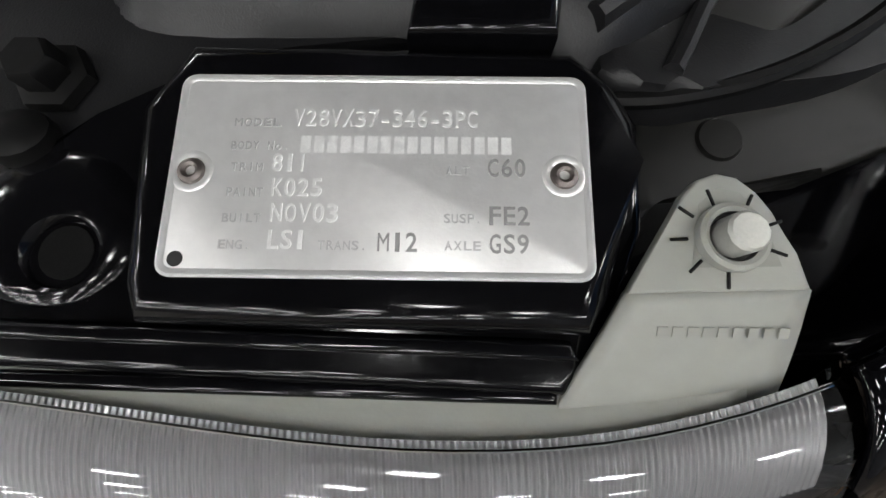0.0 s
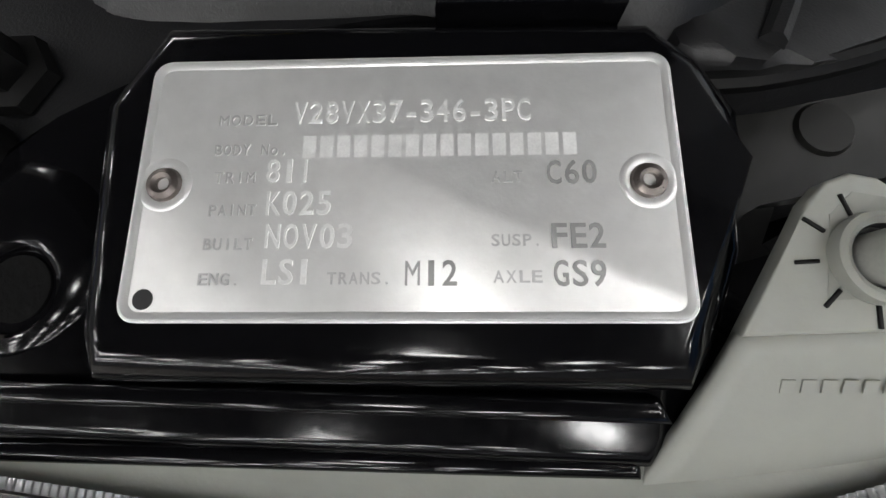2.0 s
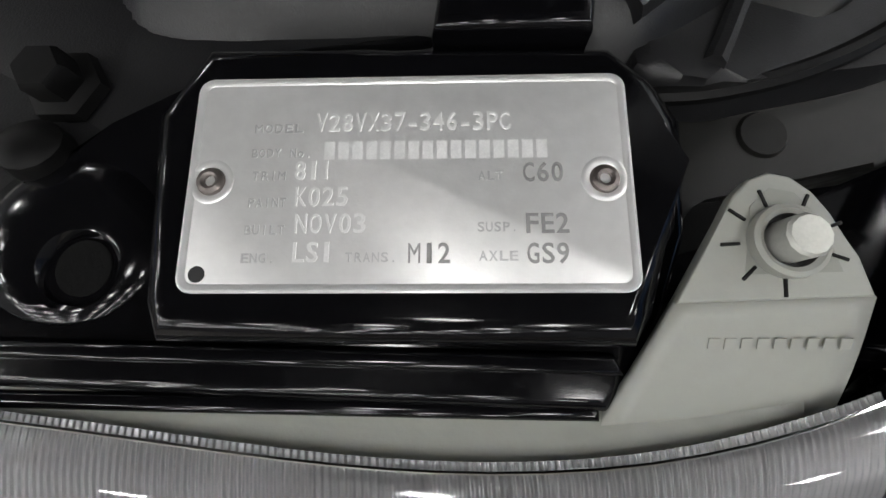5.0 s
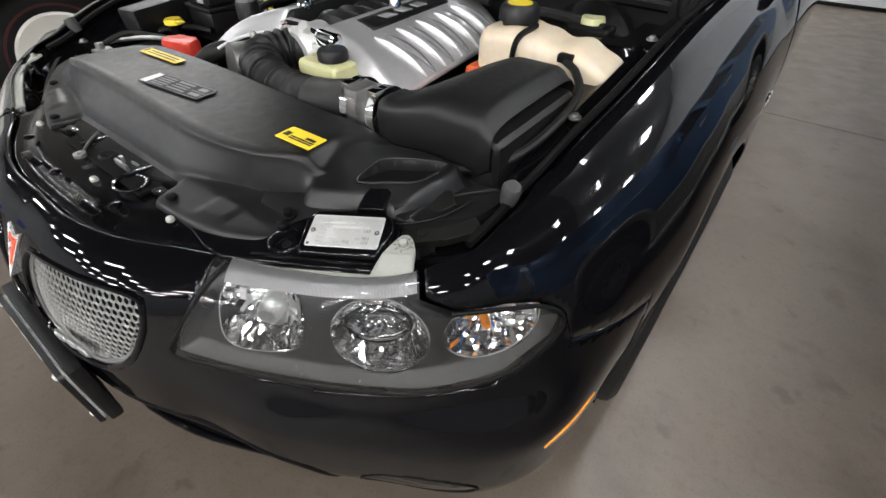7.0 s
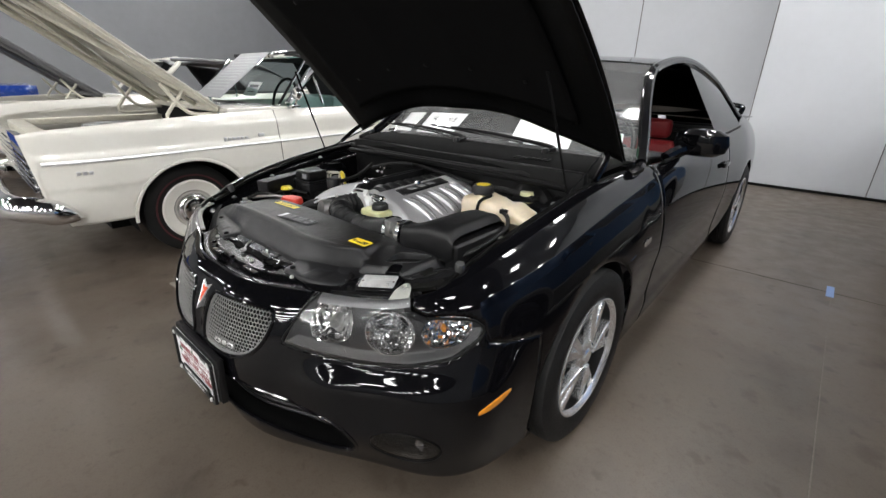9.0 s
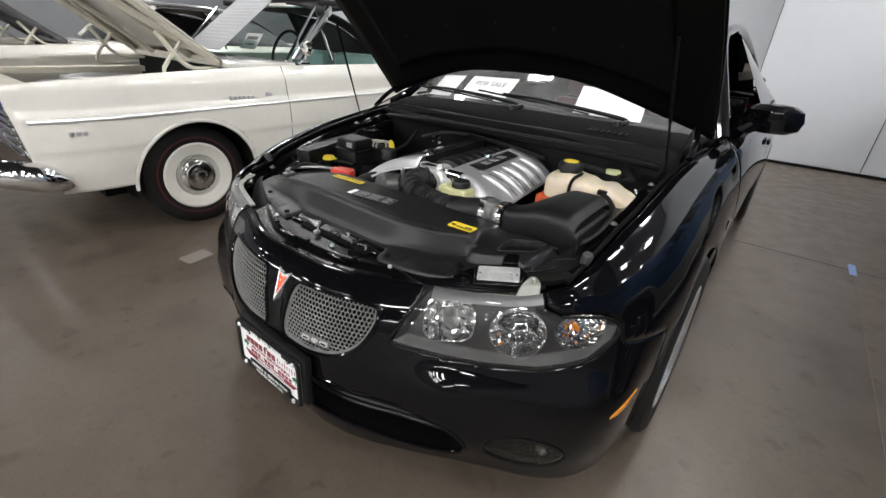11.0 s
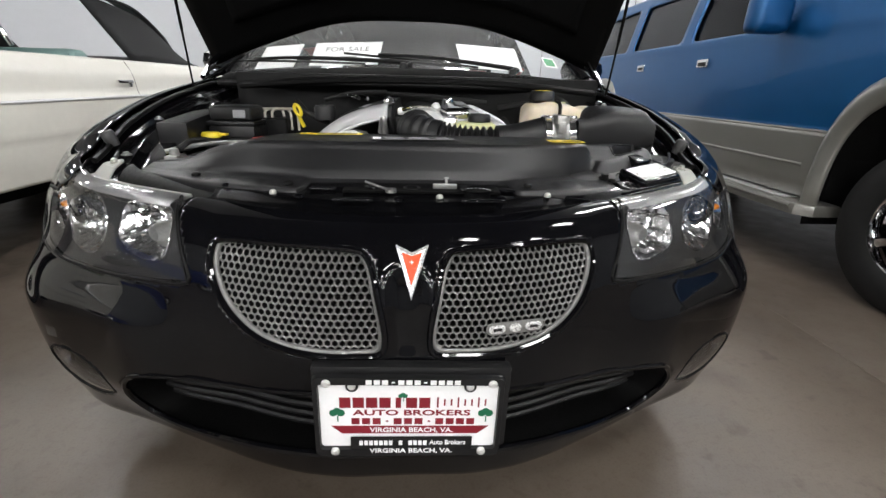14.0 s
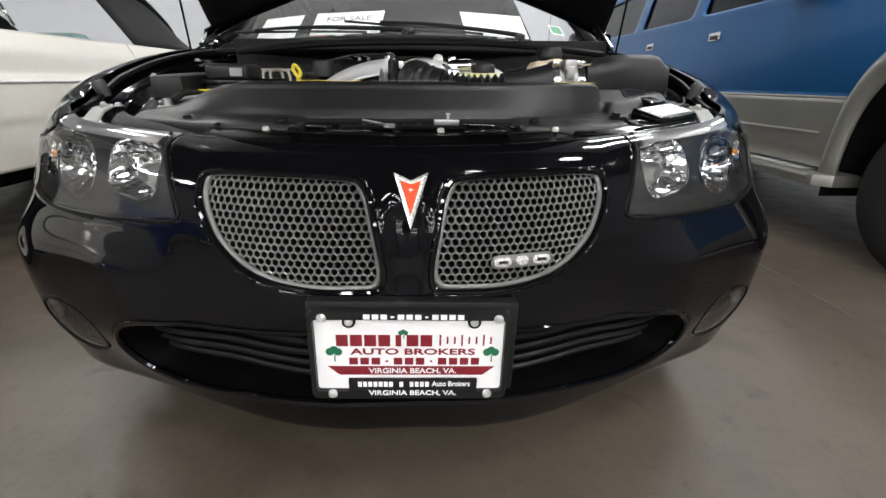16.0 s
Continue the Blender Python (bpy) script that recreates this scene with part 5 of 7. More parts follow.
cowl_p = part("cowl_panel", skin(cowl, np.linspace(-1, 1, 50), np.linspace(0, 1, 18)), LINER, coupe, "black plastic cowl panel", thick=0.004)
part("cowl_seal", tube([tuple(cowl(np.array(u), np.array(0.02)) + np.array([0, -0.004, 0.008])) for u in np.linspace(-1, 1, 30)], 0.011, 8, 1), RUBBER, cowl_p)
for k in range(7):
    part("vent_slat", box(*(cowl(np.array(0.5 + 0.03 * k), np.array(0.45)) + np.array([0, 0, 0.002])), 0.008, 0.05, 0.005, 0.002), DARK, cowl_p)
for x0, x1 in ((-0.02, -0.62), (0.42, -0.12)):
    a, b = screen(np.array(x0 / 0.75), np.array(0.0)), screen(np.array(x1 / 0.72), np.array(0.07))
    up = np.array([0, -0.01, 0.02])
    wp = part("wiper", tube([a + np.array([0.0, -0.05, 0.0]), a + up, (a * 0.4 + b * 0.6) + up * 1.4, b + up * 0.9], 0.009, 8, 6, radii=lambda k: 0.012 - 0.006 * k), PLASTIC, coupe, "black wiper arm and blade")
    part("blade", tube([(a * 0.75 + b * 0.25) + up * 0.5, (a * 0.4 + b * 0.6) + up * 0.6, b + (b - a) * 0.25 + up * 0.4], 0.005, 6, 4), RUBBER, wp)
    part("pivot", lathe([(0, 0.02), (0.014, 0.016), (0.018, 0), (0.018, -0.02)], 16, Matrix.Translation(a + np.array([0, -0.05, 0.0]))), PLASTIC, wp)

# V8: side covers, manifold, throttle and plumbing
def valve_cover(side):
    def f(u, v):
        front = 0.672 - 0.02 * v if side > 0 else 0.722 - 0.125 * v
        y = front + (1.12 - front) * u
        lip = ramp(-u, -0.06, 0.0)
        x = (0.078 + 0.235 * v if side > 0 else 0.064 + 0.225 * v) - 0.035 * u * v
        z = 0.862 + 0.012 * u - 0.03 * v - 0.068 * v**3 - 0.05 * ramp(-v, -0.06, 0.0) ** 1.5 - 0.034 * lip**1.6
        return np.stack([side * x, y - 0.01 * lip, z], -1)

    c = part("engine_cover", skin(f, np.r_[np.linspace(0, 0.08, 8), np.linspace(0.1, 1, 26)], np.r_[np.linspace(0, 0.08, 7), np.linspace(0.1, 1, 24)]), SILVER if side > 0 else PLASTIC, coupe, "silver plastic engine side cover" if side > 0 else "black engine side cover with a silver front lip", thick=0.012)
    if side < 0:
        part("front_lip", skin(lambda u, v: f(-0.03 + (0.17 - 0.05 * v) * u, 0.1 + 0.9 * v) + np.array([0, 0, 0.004]), np.linspace(0, 1, 12), np.linspace(0, 1, 20)), SILVER, c, "bright silver lip", thick=0.008)
        part("cover_nose", lathe([(0, 0.018), (0.01, 0.017), (0.016, 0.011), (0.018, 0.0), (0.018, -0.012)], 24, turn_to(f(np.array(0.16), np.array(0.1)) + np.array([0, 0, 0.002]), (0.25, -0.8, 0.45))), CHROME, c, "polished round nose")
    part("name_inset", skin(lambda u, v: f(0.2 + (0.6 if side > 0 else 0.76) * u, 0.14 + (0.24 if side > 0 else 0.34) * v) + np.array([0, 0, 0.003]), np.linspace(0, 1, 12), np.linspace(0, 1, 6)), PLASTIC, c, "black inset panel with raised grey marks", thick=0.004)
    for k in range(3 if side > 0 else 0):
        part("name_mark", box(*(f(np.array(0.36 + 0.12 * k), np.array(0.26)) + np.array([0, 0, 0.005])), 0.03, 0.034, 0.003, 0.001), GREYINK, c)
    for k in range(5):
        u0 = 0.16 + 0.155 * k
        rib = tube([tuple(f(np.array(u0 + 0.1 * w), np.array(0.46 + 0.5 * w)) + np.array([0, 0, 0.001])) for w in np.linspace(0, 1, 8)], 0.009, 8, 2, radii=lambda q: 0.002 + 0.008 * math.sin(math.pi * min(q, 0.98)) ** 0.6)
        part("cooling_rib", rib, SILVER if side > 0 or k in (2, 3) else PLASTIC, c)
        dark = tube([tuple(f(np.array(u0 + 0.07 + 0.1 * w), np.array(0.46 + 0.5 * w)) + np.array([0, 0, -0.002])) for w in np.linspace(0, 1, 8)], 0.009, 8, 2, radii=lambda q: 0.002 + 0.007 * math.sin(math.pi * min(q, 0.98)) ** 0.6)
        part("cooling_slot", dark, GREYPAINT if side > 0 else DARK, c)
    if side > 0:
        part("cover_stud", lathe([(0, 0.012), (0.012, 0.011), (0.015, 0.004), (0.016, -0.01)], 18, Matrix.Translation(f(np.array(0.5), np.array(0.1)) + np.array([0, 0, 0.002]))), CHROME, c)


for side in (1, -1):
    valve_cover(side)
man = part("intake_manifold", box(0, 0.96, 0.785, 0.17, 0.4, 0.1, 0.03, 3), PLASTIC, coupe, "black ribbed intake manifold")
for k in range(7):
    part("runner", tube([(-0.085, 0.8 + 0.055 * k, 0.77), (-0.05, 0.8 + 0.055 * k, 0.822), (0, 0.8 + 0.055 * k, 0.836), (0.05, 0.8 + 0.055 * k, 0.822), (0.085, 0.78 + 0.055 * k, 0.78)], 0.024, 8, 4), PLASTIC, man)
tb = part("throttle_body", join(lathe([(0.03, -0.05), (0.052, -0.045), (0.052, 0.03), (0.045, 0.04), (0.03, 0.04)], 24, turn_to((0.03, 0.68, 0.805), (0, -1, 0))), box(0.085, 0.68, 0.81, 0.05, 0.06, 0.045, 0.01), box(-0.01, 0.69, 0.845, 0.09, 0.03, 0.02, 0.006)), ALU, coupe, "cast aluminium throttle body")
part("throttle_motor", lathe([(0, 0.034), (0.013, 0.033), (0.017, 0.028), (0.0175, -0.03), (0, -0.03)], 22, turn_to((0.115, 0.67, 0.842), (1, -0.15, 0.05))), CHROME, tb, "bright cylindrical actuator")
part("idle_valve", lathe([(0, 0.022), (0.011, 0.02), (0.014, 0.012), (0.014, -0.02), (0, -0.02)], 20, turn_to((0.05, 0.668, 0.85), (0.2, -0.6, 0.6))), ALU, tb)
part("throttle_lever", join(tube([(-0.04, 0.67, 0.85), (0.0, 0.66, 0.86), (0.06, 0.665, 0.855), (0.1, 0.675, 0.84)], 0.005, 8), box(0.1, 0.665, 0.83, 0.03, 0.02, 0.03, 0.005)), CHROME, tb)

path = [(0.03, 0.675, 0.805), (0.0, 0.63, 0.808), (0.0, 0.575, 0.803), (0.06, 0.545, 0.79), (0.14, 0.538, 0.78), (0.24, 0.542, 0.783), (0.33, 0.546, 0.803)]
def bellows(k):
    r = 0.043
    if 0.08 < k < 0.45:
        r += 0.003 * math.sin(k * 120)
    if 0.5 < k < 0.78:
        r = 0.037 + 0.0055 * math.sin(k * 210)
    return r
hose = part("intake_hose", tube(path, 0.043, 20, 26, radii=bellows), PLASTIC, coupe, "black corrugated air intake hose")
for x, r in ((0.335, 0.047), (0.395, 0.046)):
    band = lathe([(r - 0.003, -0.008), (r, -0.008), (r, 0.008), (r - 0.003, 0.008)], 28, turn_to((x, 0.546, 0.804), (1, 0.02, 0.05)), close=True)
    part("hose_clamp", join(band, box(x, 0.523, 0.846, 0.02, 0.022, 0.012, 0.003)), CHROME, hose, "steel band clamp")
part("air_meter", join(lathe([(0.04, -0.03), (0.042, -0.028), (0.042, 0.028), (0.04, 0.03)], 24, turn_to((0.365, 0.546, 0.804), (1, 0.02, 0.05))), box(0.365, 0.52, 0.842, 0.03, 0.05, 0.022, 0.004), box(0.365, 0.508, 0.825, 0.022, 0.03, 0.03, 0.004)), DULL, hose)
# air box, front-left of the bay
def airbox(u, v):
    a = 2 * np.pi * u
    c, s = np.cos(a), np.sin(a)
    sq = lambda q: np.sign(q) * np.abs(q) ** 0.45
    grow = ramp(v, 0.05, 0.55)
    w, h = 0.043 + 0.088 * grow, 0.043 + 0.02 * grow
    return np.stack([0.41 + 0.205 * v, 0.548 + 0.11 * grow + (0.04 + 0.095 * grow) * sq(c) * (1 if True else 0), 0.80 + 0.008 * grow + h * sq(s) * (1 - 0.35 * ramp(v, 0.88, 1.0))], -1)

abx = part("air_box", skin(airbox, np.linspace(0, 1, 41), np.linspace(0, 1, 24)), PLASTIC, coupe, "black plastic air filter box")
part("box_end", box(0.6, 0.66, 0.775, 0.05, 0.26, 0.1, 0.02, 3), PLASTIC, abx)
part("box_base", box(0.535, 0.66, 0.71, 0.19, 0.27, 0.09, 0.02), PLASTIC, abx)
part("box_pipe", tube([(0.563, 0.86, 0.842), (0.6, 0.83, 0.836), (0.637, 0.76, 0.822), (0.64, 0.62, 0.8), (0.6, 0.545, 0.775), (0.54, 0.525, 0.765), (0.5, 0.53, 0.76)], 0.0075, 8, 6), RUBBER, abx)
part("box_clip", box(0.6, 0.56, 0.79, 0.02, 0.03, 0.03, 0.004), DARK, abx)
part("box_clip", box(0.563, 0.862, 0.846, 0.03, 0.02, 0.016, 0.004), DARK, abx)
# coolant tank
def tank_skin(u, v):
    c, s = np.cos(2 * np.pi * u), np.sin(2 * np.pi * u)
    sq = lambda q: np.sign(q) * np.abs(q) ** 0.4
    end = np.sqrt(np.clip(1 - np.abs(2 * v - 1) ** 9, 0, 1))
    top = 0.872 - 0.012 * ramp(v, 0.35, 0.55) - 0.028 * ramp(v, 0.7, 0.95)
    mid, half = (top + 0.74) / 2, (top - 0.74) / 2
    return np.stack([0.345 + 0.325 * v, 0.93 - 0.012 * v + (0.075 - 0.012 * ramp(v, 0.3, 0.5)) * sq(c) * end, mid + half * sq(s) * end + 0.003 * np.sin(v * 30) * (s > 0)], -1)


tank = part("coolant_tank", skin(tank_skin, np.linspace(0, 1, 49), np.linspace(0, 1, 30)), BEIGE, coupe, "translucent beige coolant tank")
part("coolant", join(box(0.388, 0.88, 0.745, 0.1, 0.06, 0.09, 0.012, 3), box(0.42, 0.93, 0.74, 0.15, 0.14, 0.08, 0.02)), COOLANT, tank, "orange coolant seen through the tank")
part("tank_cap", lathe([(0, 0.03), (0.034, 0.03), (0.04, 0.022), (0.042, 0.0), (0.034, -0.004), (0.03, -0.02)], 28, Matrix.Translation((0.417, 0.93, 0.878))), PLASTIC, tank, "black screw cap")
part("cap_label", lathe([(0, 0.001), (0.026, 0.0008), (0.026, 0)], 24, Matrix.Translation((0.417, 0.93, 0.908))), YCAP, tank)
part("tank_strap", tube([(0.455, 0.845, 0.78), (0.46, 0.85, 0.86), (0.465, 0.92, 0.876)], 0.006, 6, 6), DARK, tank)
# power-steering tank
ps = part("fluid_tank", join(box(0.158, 0.622, 0.79, 0.115, 0.07, 0.07, 0.016, 3)), CREAMTANK, coupe, "yellowed translucent steering fluid tank")
part("tank_cap", lathe([(0, 0.02), (0.027, 0.02), (0.031, 0.014), (0.031, 0.0), (0.024, -0.006)], 24, Matrix.Translation((0.172, 0.628, 0.826))), PLASTIC, ps)
# battery side
batt = part("battery", box(-0.475, 0.545, 0.66, 0.2, 0.18, 0.16, 0.01), DARK, coupe, "black battery with a red terminal cover")
part("terminal_cover", prism(rounded(0.095, 0.055, 0.016, 5), 0, 0.036, 0.01, pose(-0.378, 0.578, 0.742, 0, 0, 14)), RED, batt, "red plastic terminal cover")
part("battery_tray_lip", box(-0.52, 0.5, 0.735, 0.16, 0.012, 0.012, 0.003, 2, None), CHROME, batt)
part("battery_post", join(lathe([(0, 0.02), (0.01, 0.018), (0.011, 0)], 14, Matrix.Translation((-0.565, 0.45, 0.745))), box(-0.565, 0.452, 0.742, 0.03, 0.045, 0.014, 0.004)), DULL, batt)
part("battery_clamp", tube([(-0.6, 0.475, 0.752), (-0.555, 0.5, 0.762), (-0.5, 0.548, 0.766), (-0.44, 0.585, 0.764)], 0.0055, 8, 5), DULL, batt, "bright battery clamp bar")
part("battery_tag", box(-0.478, 0.447, 0.744, 0.016, 0.008, 0.004, 0.001), RED, batt)
part("battery_label", prism(rounded(0.05, 0.026, 0.002, 3), 0, 0.001, m=pose(-0.5, 0.43, 0.7425, 0, 0, 8)), WHITE, batt)
part("battery_cable", tube([(-0.56, 0.46, 0.76), (-0.55, 0.52, 0.775), (-0.5, 0.57, 0.765), (-0.42, 0.6, 0.76)], 0.007, 8, 6), RUBBER, batt)
wash = part("washer_neck", join(lathe([(0.012, -0.08), (0.018, -0.01), (0.02, 0.0)], 16, Matrix.Translation((-0.575, 0.662, 0.765))), tube([(-0.62, 0.59, 0.735), (-0.6, 0.63, 0.75), (-0.55, 0.69, 0.755), (-0.48, 0.72, 0.75)], 0.009, 8, 5)), DARK, coupe)
part("washer_cap", join(lathe([(0, 0.012), (0.022, 0.012), (0.026, 0.006), (0.026, -0.002)], 20, Matrix.Translation((-0.575, 0.662, 0.768))), box(-0.548, 0.665, 0.774, 0.034, 0.02, 0.006, 0.003)), YCAP, wash, "yellow flip-up washer cap")
fuse = part("fuse_box", join(box(-0.548, 0.79, 0.75, 0.135, 0.12, 0.085, 0.012), box(-0.548, 0.79, 0.798, 0.14, 0.125, 0.012, 0.004), box(-0.548, 0.79, 0.825, 0.125, 0.11, 0.045, 0.016, 3)), PLASTIC, coupe, "black plastic fuse box")
part("fuse_lid_label", prism(rounded(0.035, 0.022, 0.002, 3), 0, 0.001, m=pose(-0.52, 0.7335, 0.825, 82, 0, 0)), GREYINK, fuse)
relay = part("relay_block", join(box(-0.463, 0.875, 0.75, 0.1, 0.09, 0.12, 0.015, 3), lathe([(0, 0.01), (0.045, 0.008), (0.05, -0.05)], 20, Matrix.Translation((-0.45, 0.79, 0.74)))), DARK, coupe)
for k in range(3):
    part("wire_loop", tube([(-0.5 + 0.022 * k, 0.84, 0.78), (-0.505 + 0.022 * k, 0.845, 0.828), (-0.475 + 0.022 * k, 0.875, 0.834), (-0.44 + 0.022 * k, 0.88, 0.828), (-0.43 + 0.022 * k, 0.86, 0.77)], 0.0042, 8, 6), WIRE, relay, "tan wire loop")
dip = part("dipstick_handle", tube([(-0.386 + 0.009 * math.cos(a) - 0.005 * math.sin(a), 0.862, 0.832 + 0.016 * math.sin(a)) for a in np.linspace(0, 2 * np.pi, 14, endpoint=False)], 0.0055, 8, 2, closed=True), YCAP, coupe, "yellow oil dipstick ring")
part("dipstick_stem", tube([(-0.384, 0.862, 0.815), (-0.38, 0.866, 0.8), (-0.372, 0.872, 0.78)], 0.006, 8, 4), YCAP, dip)
part("bay_trunking", box(0, 0, 0, 0.075, 0.52, 0.075, 0.012, 2, pose(-0.675, 0.82, 0.785, 2, 0, 11)), PLASTIC, coupe, "long black plastic relay trunking")
part("oil_filler_cap", lathe([(0, 0.02), (0.026, 0.02), (0.03, 0.012), (0.03, -0.02)], 20, Matrix.Translation((-0.27, 0.73, 0.835))), PLASTIC, coupe)
part("accessory_bracket", join(box(-0.19, 0.66, 0.76, 0.1, 0.06, 0.06, 0.012), lathe([(0, 0.03), (0.05, 0.028), (0.055, -0.02), (0.03, -0.03)], 24, turn_to((-0.17, 0.62, 0.745), (-0.3, -1, 0.2))), tube([(-0.1, 0.64, 0.79), (-0.09, 0.62, 0.83), (-0.085, 0.63, 0.78)], 0.008, 8)), DULL, coupe, "cast metal accessory bracket")
part("upper_hose", tube([(-0.3, 0.56, 0.72), (-0.26, 0.6, 0.76), (-0.2, 0.68, 0.77), (-0.16, 0.74, 0.76)], 0.022, 12, 8), RUBBER, coupe)
for k, (pts, r) in enumerate((([(-0.3, 1.1, 0.87), (-0.2, 1.13, 0.88), (0, 1.1, 0.88), (0.25, 1.08, 0.86)], 0.008), ([(0.3, 1.12, 0.84), (0.42, 1.08, 0.86), (0.55, 1.07, 0.85)], 0.012), ([(-0.25, 0.72, 0.80), (-0.32, 0.8, 0.82), (-0.38, 0.95, 0.82), (-0.45, 1.1, 0.85)], 0.009), ([(0.33, 0.72, 0.74), (0.34, 0.85, 0.74), (0.32, 1.1, 0.8)], 0.012), ([(-0.33, 1.0, 0.86), (-0.24, 1.06, 0.885), (-0.12, 1.08, 0.89)], 0.007), ([(0.1, 0.62, 0.75), (0.2, 0.6, 0.74), (0.3, 0.62, 0.72)], 0.014))):
    part("bay_hose", tube(pts, r, 8, 8), RUBBER, coupe)
part("brake_booster", lathe([(0, 0.08), (0.06, 0.075), (0.11, 0.02), (0.11, -0.02)], 28, turn_to((0.5, 1.13, 0.78), (0, -1, 0.15))), DARK, coupe)
part("brake_reservoir", box(0.52, 1.08, 0.83, 0.1, 0.07, 0.05, 0.012, 3), DARK, coupe)
part("brake_cap", lathe([(0, 0.012), (0.025, 0.012), (0.028, 0)], 18, Matrix.Translation((0.52, 1.08, 0.857))), CREAMTANK, coupe)
for k in range(2):
    part("fluid_pipe", tube([(-0.28 + 0.03 * k, 1.05, 0.86), (-0.24 + 0.03 * k, 0.98, 0.875), (-0.2 + 0.03 * k, 0.93, 0.87)], 0.007, 8, 5), CHROME, coupe)

# ---- hood, open ----
TH = radians(42.0)
def hood_at(u, l, lift=0.0):
    """u across, l metres from the hinge line towards the nose; lift: out of the panel."""
    up = np.array([0, -math.cos(TH), math.sin(TH)])
    nrm = np.array([0, math.sin(TH), math.cos(TH)])
    half = 0.765 - 0.10 * (l / 1.25) ** 2
    base = np.array([0, 1.43, 0.965])
    crown = 0.045 * (1 - u**2) + 0.05 * np.sin(np.pi * np.clip(l / 1.3, 0, 1))
    return base + up * np.asarray(l)[..., None] + nrm * (np.asarray(lift) + crown)[..., None] + np.stack([u * half + lean_out(u * half, 1.2)[0], lean_out(u * half, 1.2)[1], 0 * u], -1)

def hood_grid(u, v, lift=0.0, inset=0.0):
    lo, hi = 0.02 + 0.2 * (1 - u**2), 1.3 - 0.12 * u**2
    return hood_at(u * (1 - inset), lo + inset + (hi - lo - 2 * inset) * v, lift)

hood = part("hood", skin(lambda u, v: hood_grid(u, v), np.linspace(-1, 1, 40), np.linspace(0, 1, 30)), BLACK, coupe, "open black hood held up by struts", thick=0.003)
part("hood_frame", skin(lambda u, v: hood_grid(u, v, -0.018 - 0.006 * np.cos(u * 9) * np.cos(v * 6), 0.004), np.linspace(-1, 1, 40), np.linspace(0, 1, 30)), DARK, hood, "black inner hood frame", thick=0.004)
part("hood_pad", skin(lambda u, v: hood_grid(u * 0.82, 0.12 + 0.74 * v, -0.034 + 0.008 * np.abs(np.cos(u * 5)) ** 0.3), np.linspace(-1, 1, 50), np.linspace(0, 1, 30)), LINER, hood, "black felt hood insulation pad", thick=0.01)
for q in range(9):
    u, v = (-0.75 + 0.375 * (q % 5), 0.18 + 0.55 * (q // 5))
    part("pad_clip", lathe([(0, 0.004), (0.009, 0.002), (0.01, 0)], 10, turn_to(hood_grid(np.array(u * 0.82), np.array(0.12 + 0.74 * v), -0.046), (0, -math.sin(TH), -math.cos(TH)))), DARK, hood)

# ---- identification plate and its surroundings (millimetre frame on the plate) ----
TAG = frame_from((0.5184, 0.3248, 0.752), (0.8831, 0.4624, 0.0795), (-0.4676, 0.8536, 0.2294)) @ Matrix.Diagonal((0.001085, 0.001085, 0.001085, 1))

def tagprism(pts, n0, n1, bevel, name, material, owner, label="", seg=3):
    return part(name, prism(pts, n0, n1, bevel, TAG, seg), material, owner, label)

carrier = tagprism([(-164, -42), (43, -49), (52, -40), (64, -10), (66, 12), (60, 27), (49, 38), (-50, 39), (-76, 18), (-90, 13), (-104, -10), (-171, -15), (-222, 4), (-229, 0), (-195, -26)], -40, -12, 3.0, "plate_carrier", BLACK_STEEL, coupe, "gloss black pressed steel carrier")
tagprism([(-53, -34), (47, -35), (51, -28), (60, 4), (61, 14), (55, 25), (46, 33.5), (-48.5, 35), (-59, 17), (-56, -26)], -14, -0.6, 5.5, "plate_pad", BLACK_STEEL, carrier, seg=5)
tagprism([(-120, -33), (44, -36.5), (46, -41), (-120, -37)], -13, -8.5, 1.6, "pressed_bead", BLACK_STEEL, carrier)
tagprism([(-150, -48.5), (42, -51.5), (42, -47), (-150, -44)], -32, -14, 2.0, "carrier_lip", BLACK_STEEL, carrier)
dome = lathe([(27, -14), (25, -12.4), (21, -10.6), (16.5, -9.2), (12, -8.8), (10, -9.6), (9, -11.5), (8.4, -15), (0, -16)], 40)
for q in dome.verts:
    k = 1 - min(1, q.co.xy.length / 25)
    q.co.x, q.co.y = q.co.x + 9 * k, q.co.y * 0.9 - 10 * k
    q.co.z -= 2.5 * max(0, -q.co.y / 25)
bmesh.ops.transform(dome, matrix=TAG @ Matrix.Translation((-84, -11, 0)), verts=dome.verts)
part("pressed_dome", dome, BLACK_STEEL, carrier, "pressed round boss with a hole")
part("boss_hole", lathe([(0, -11.6), (6.8, -11.6), (6.8, -12.4)], 24, TAG @ Matrix.Translation((-78, -17, 0))), LINER, carrier)
part("carrier_bolt", lathe([(0, -5), (6, -5), (7, -6.5), (7, -12), (10.5, -13), (11, -16)], 6, TAG @ Matrix.Translation((-94, 33, 0))), DARK, carrier, "dull black hexagon bolt")
tagprism([(-150, 34), (-116, 13), (-90, 16), (-74, 20), (-49, 46), (6, 46), (8, 66), (-40, 78), (-150, 78)], -34, -17, 3, "cover_skirt", COVERP, coupe, "charcoal plastic cover skirt")
tagprism([(5, 36), (42, 36), (46, 66), (40, 74), (14, 74), (8, 60)], -16, 2, 3, "cover_tab", BLACK_STEEL, carrier)
tagprism([(52, 40), (64, 30), (105, 46), (130, 66), (120, 90), (60, 90), (40, 76), (46, 60)], -26, -16, 3, "snorkel_skirt", APRONM, coupe)
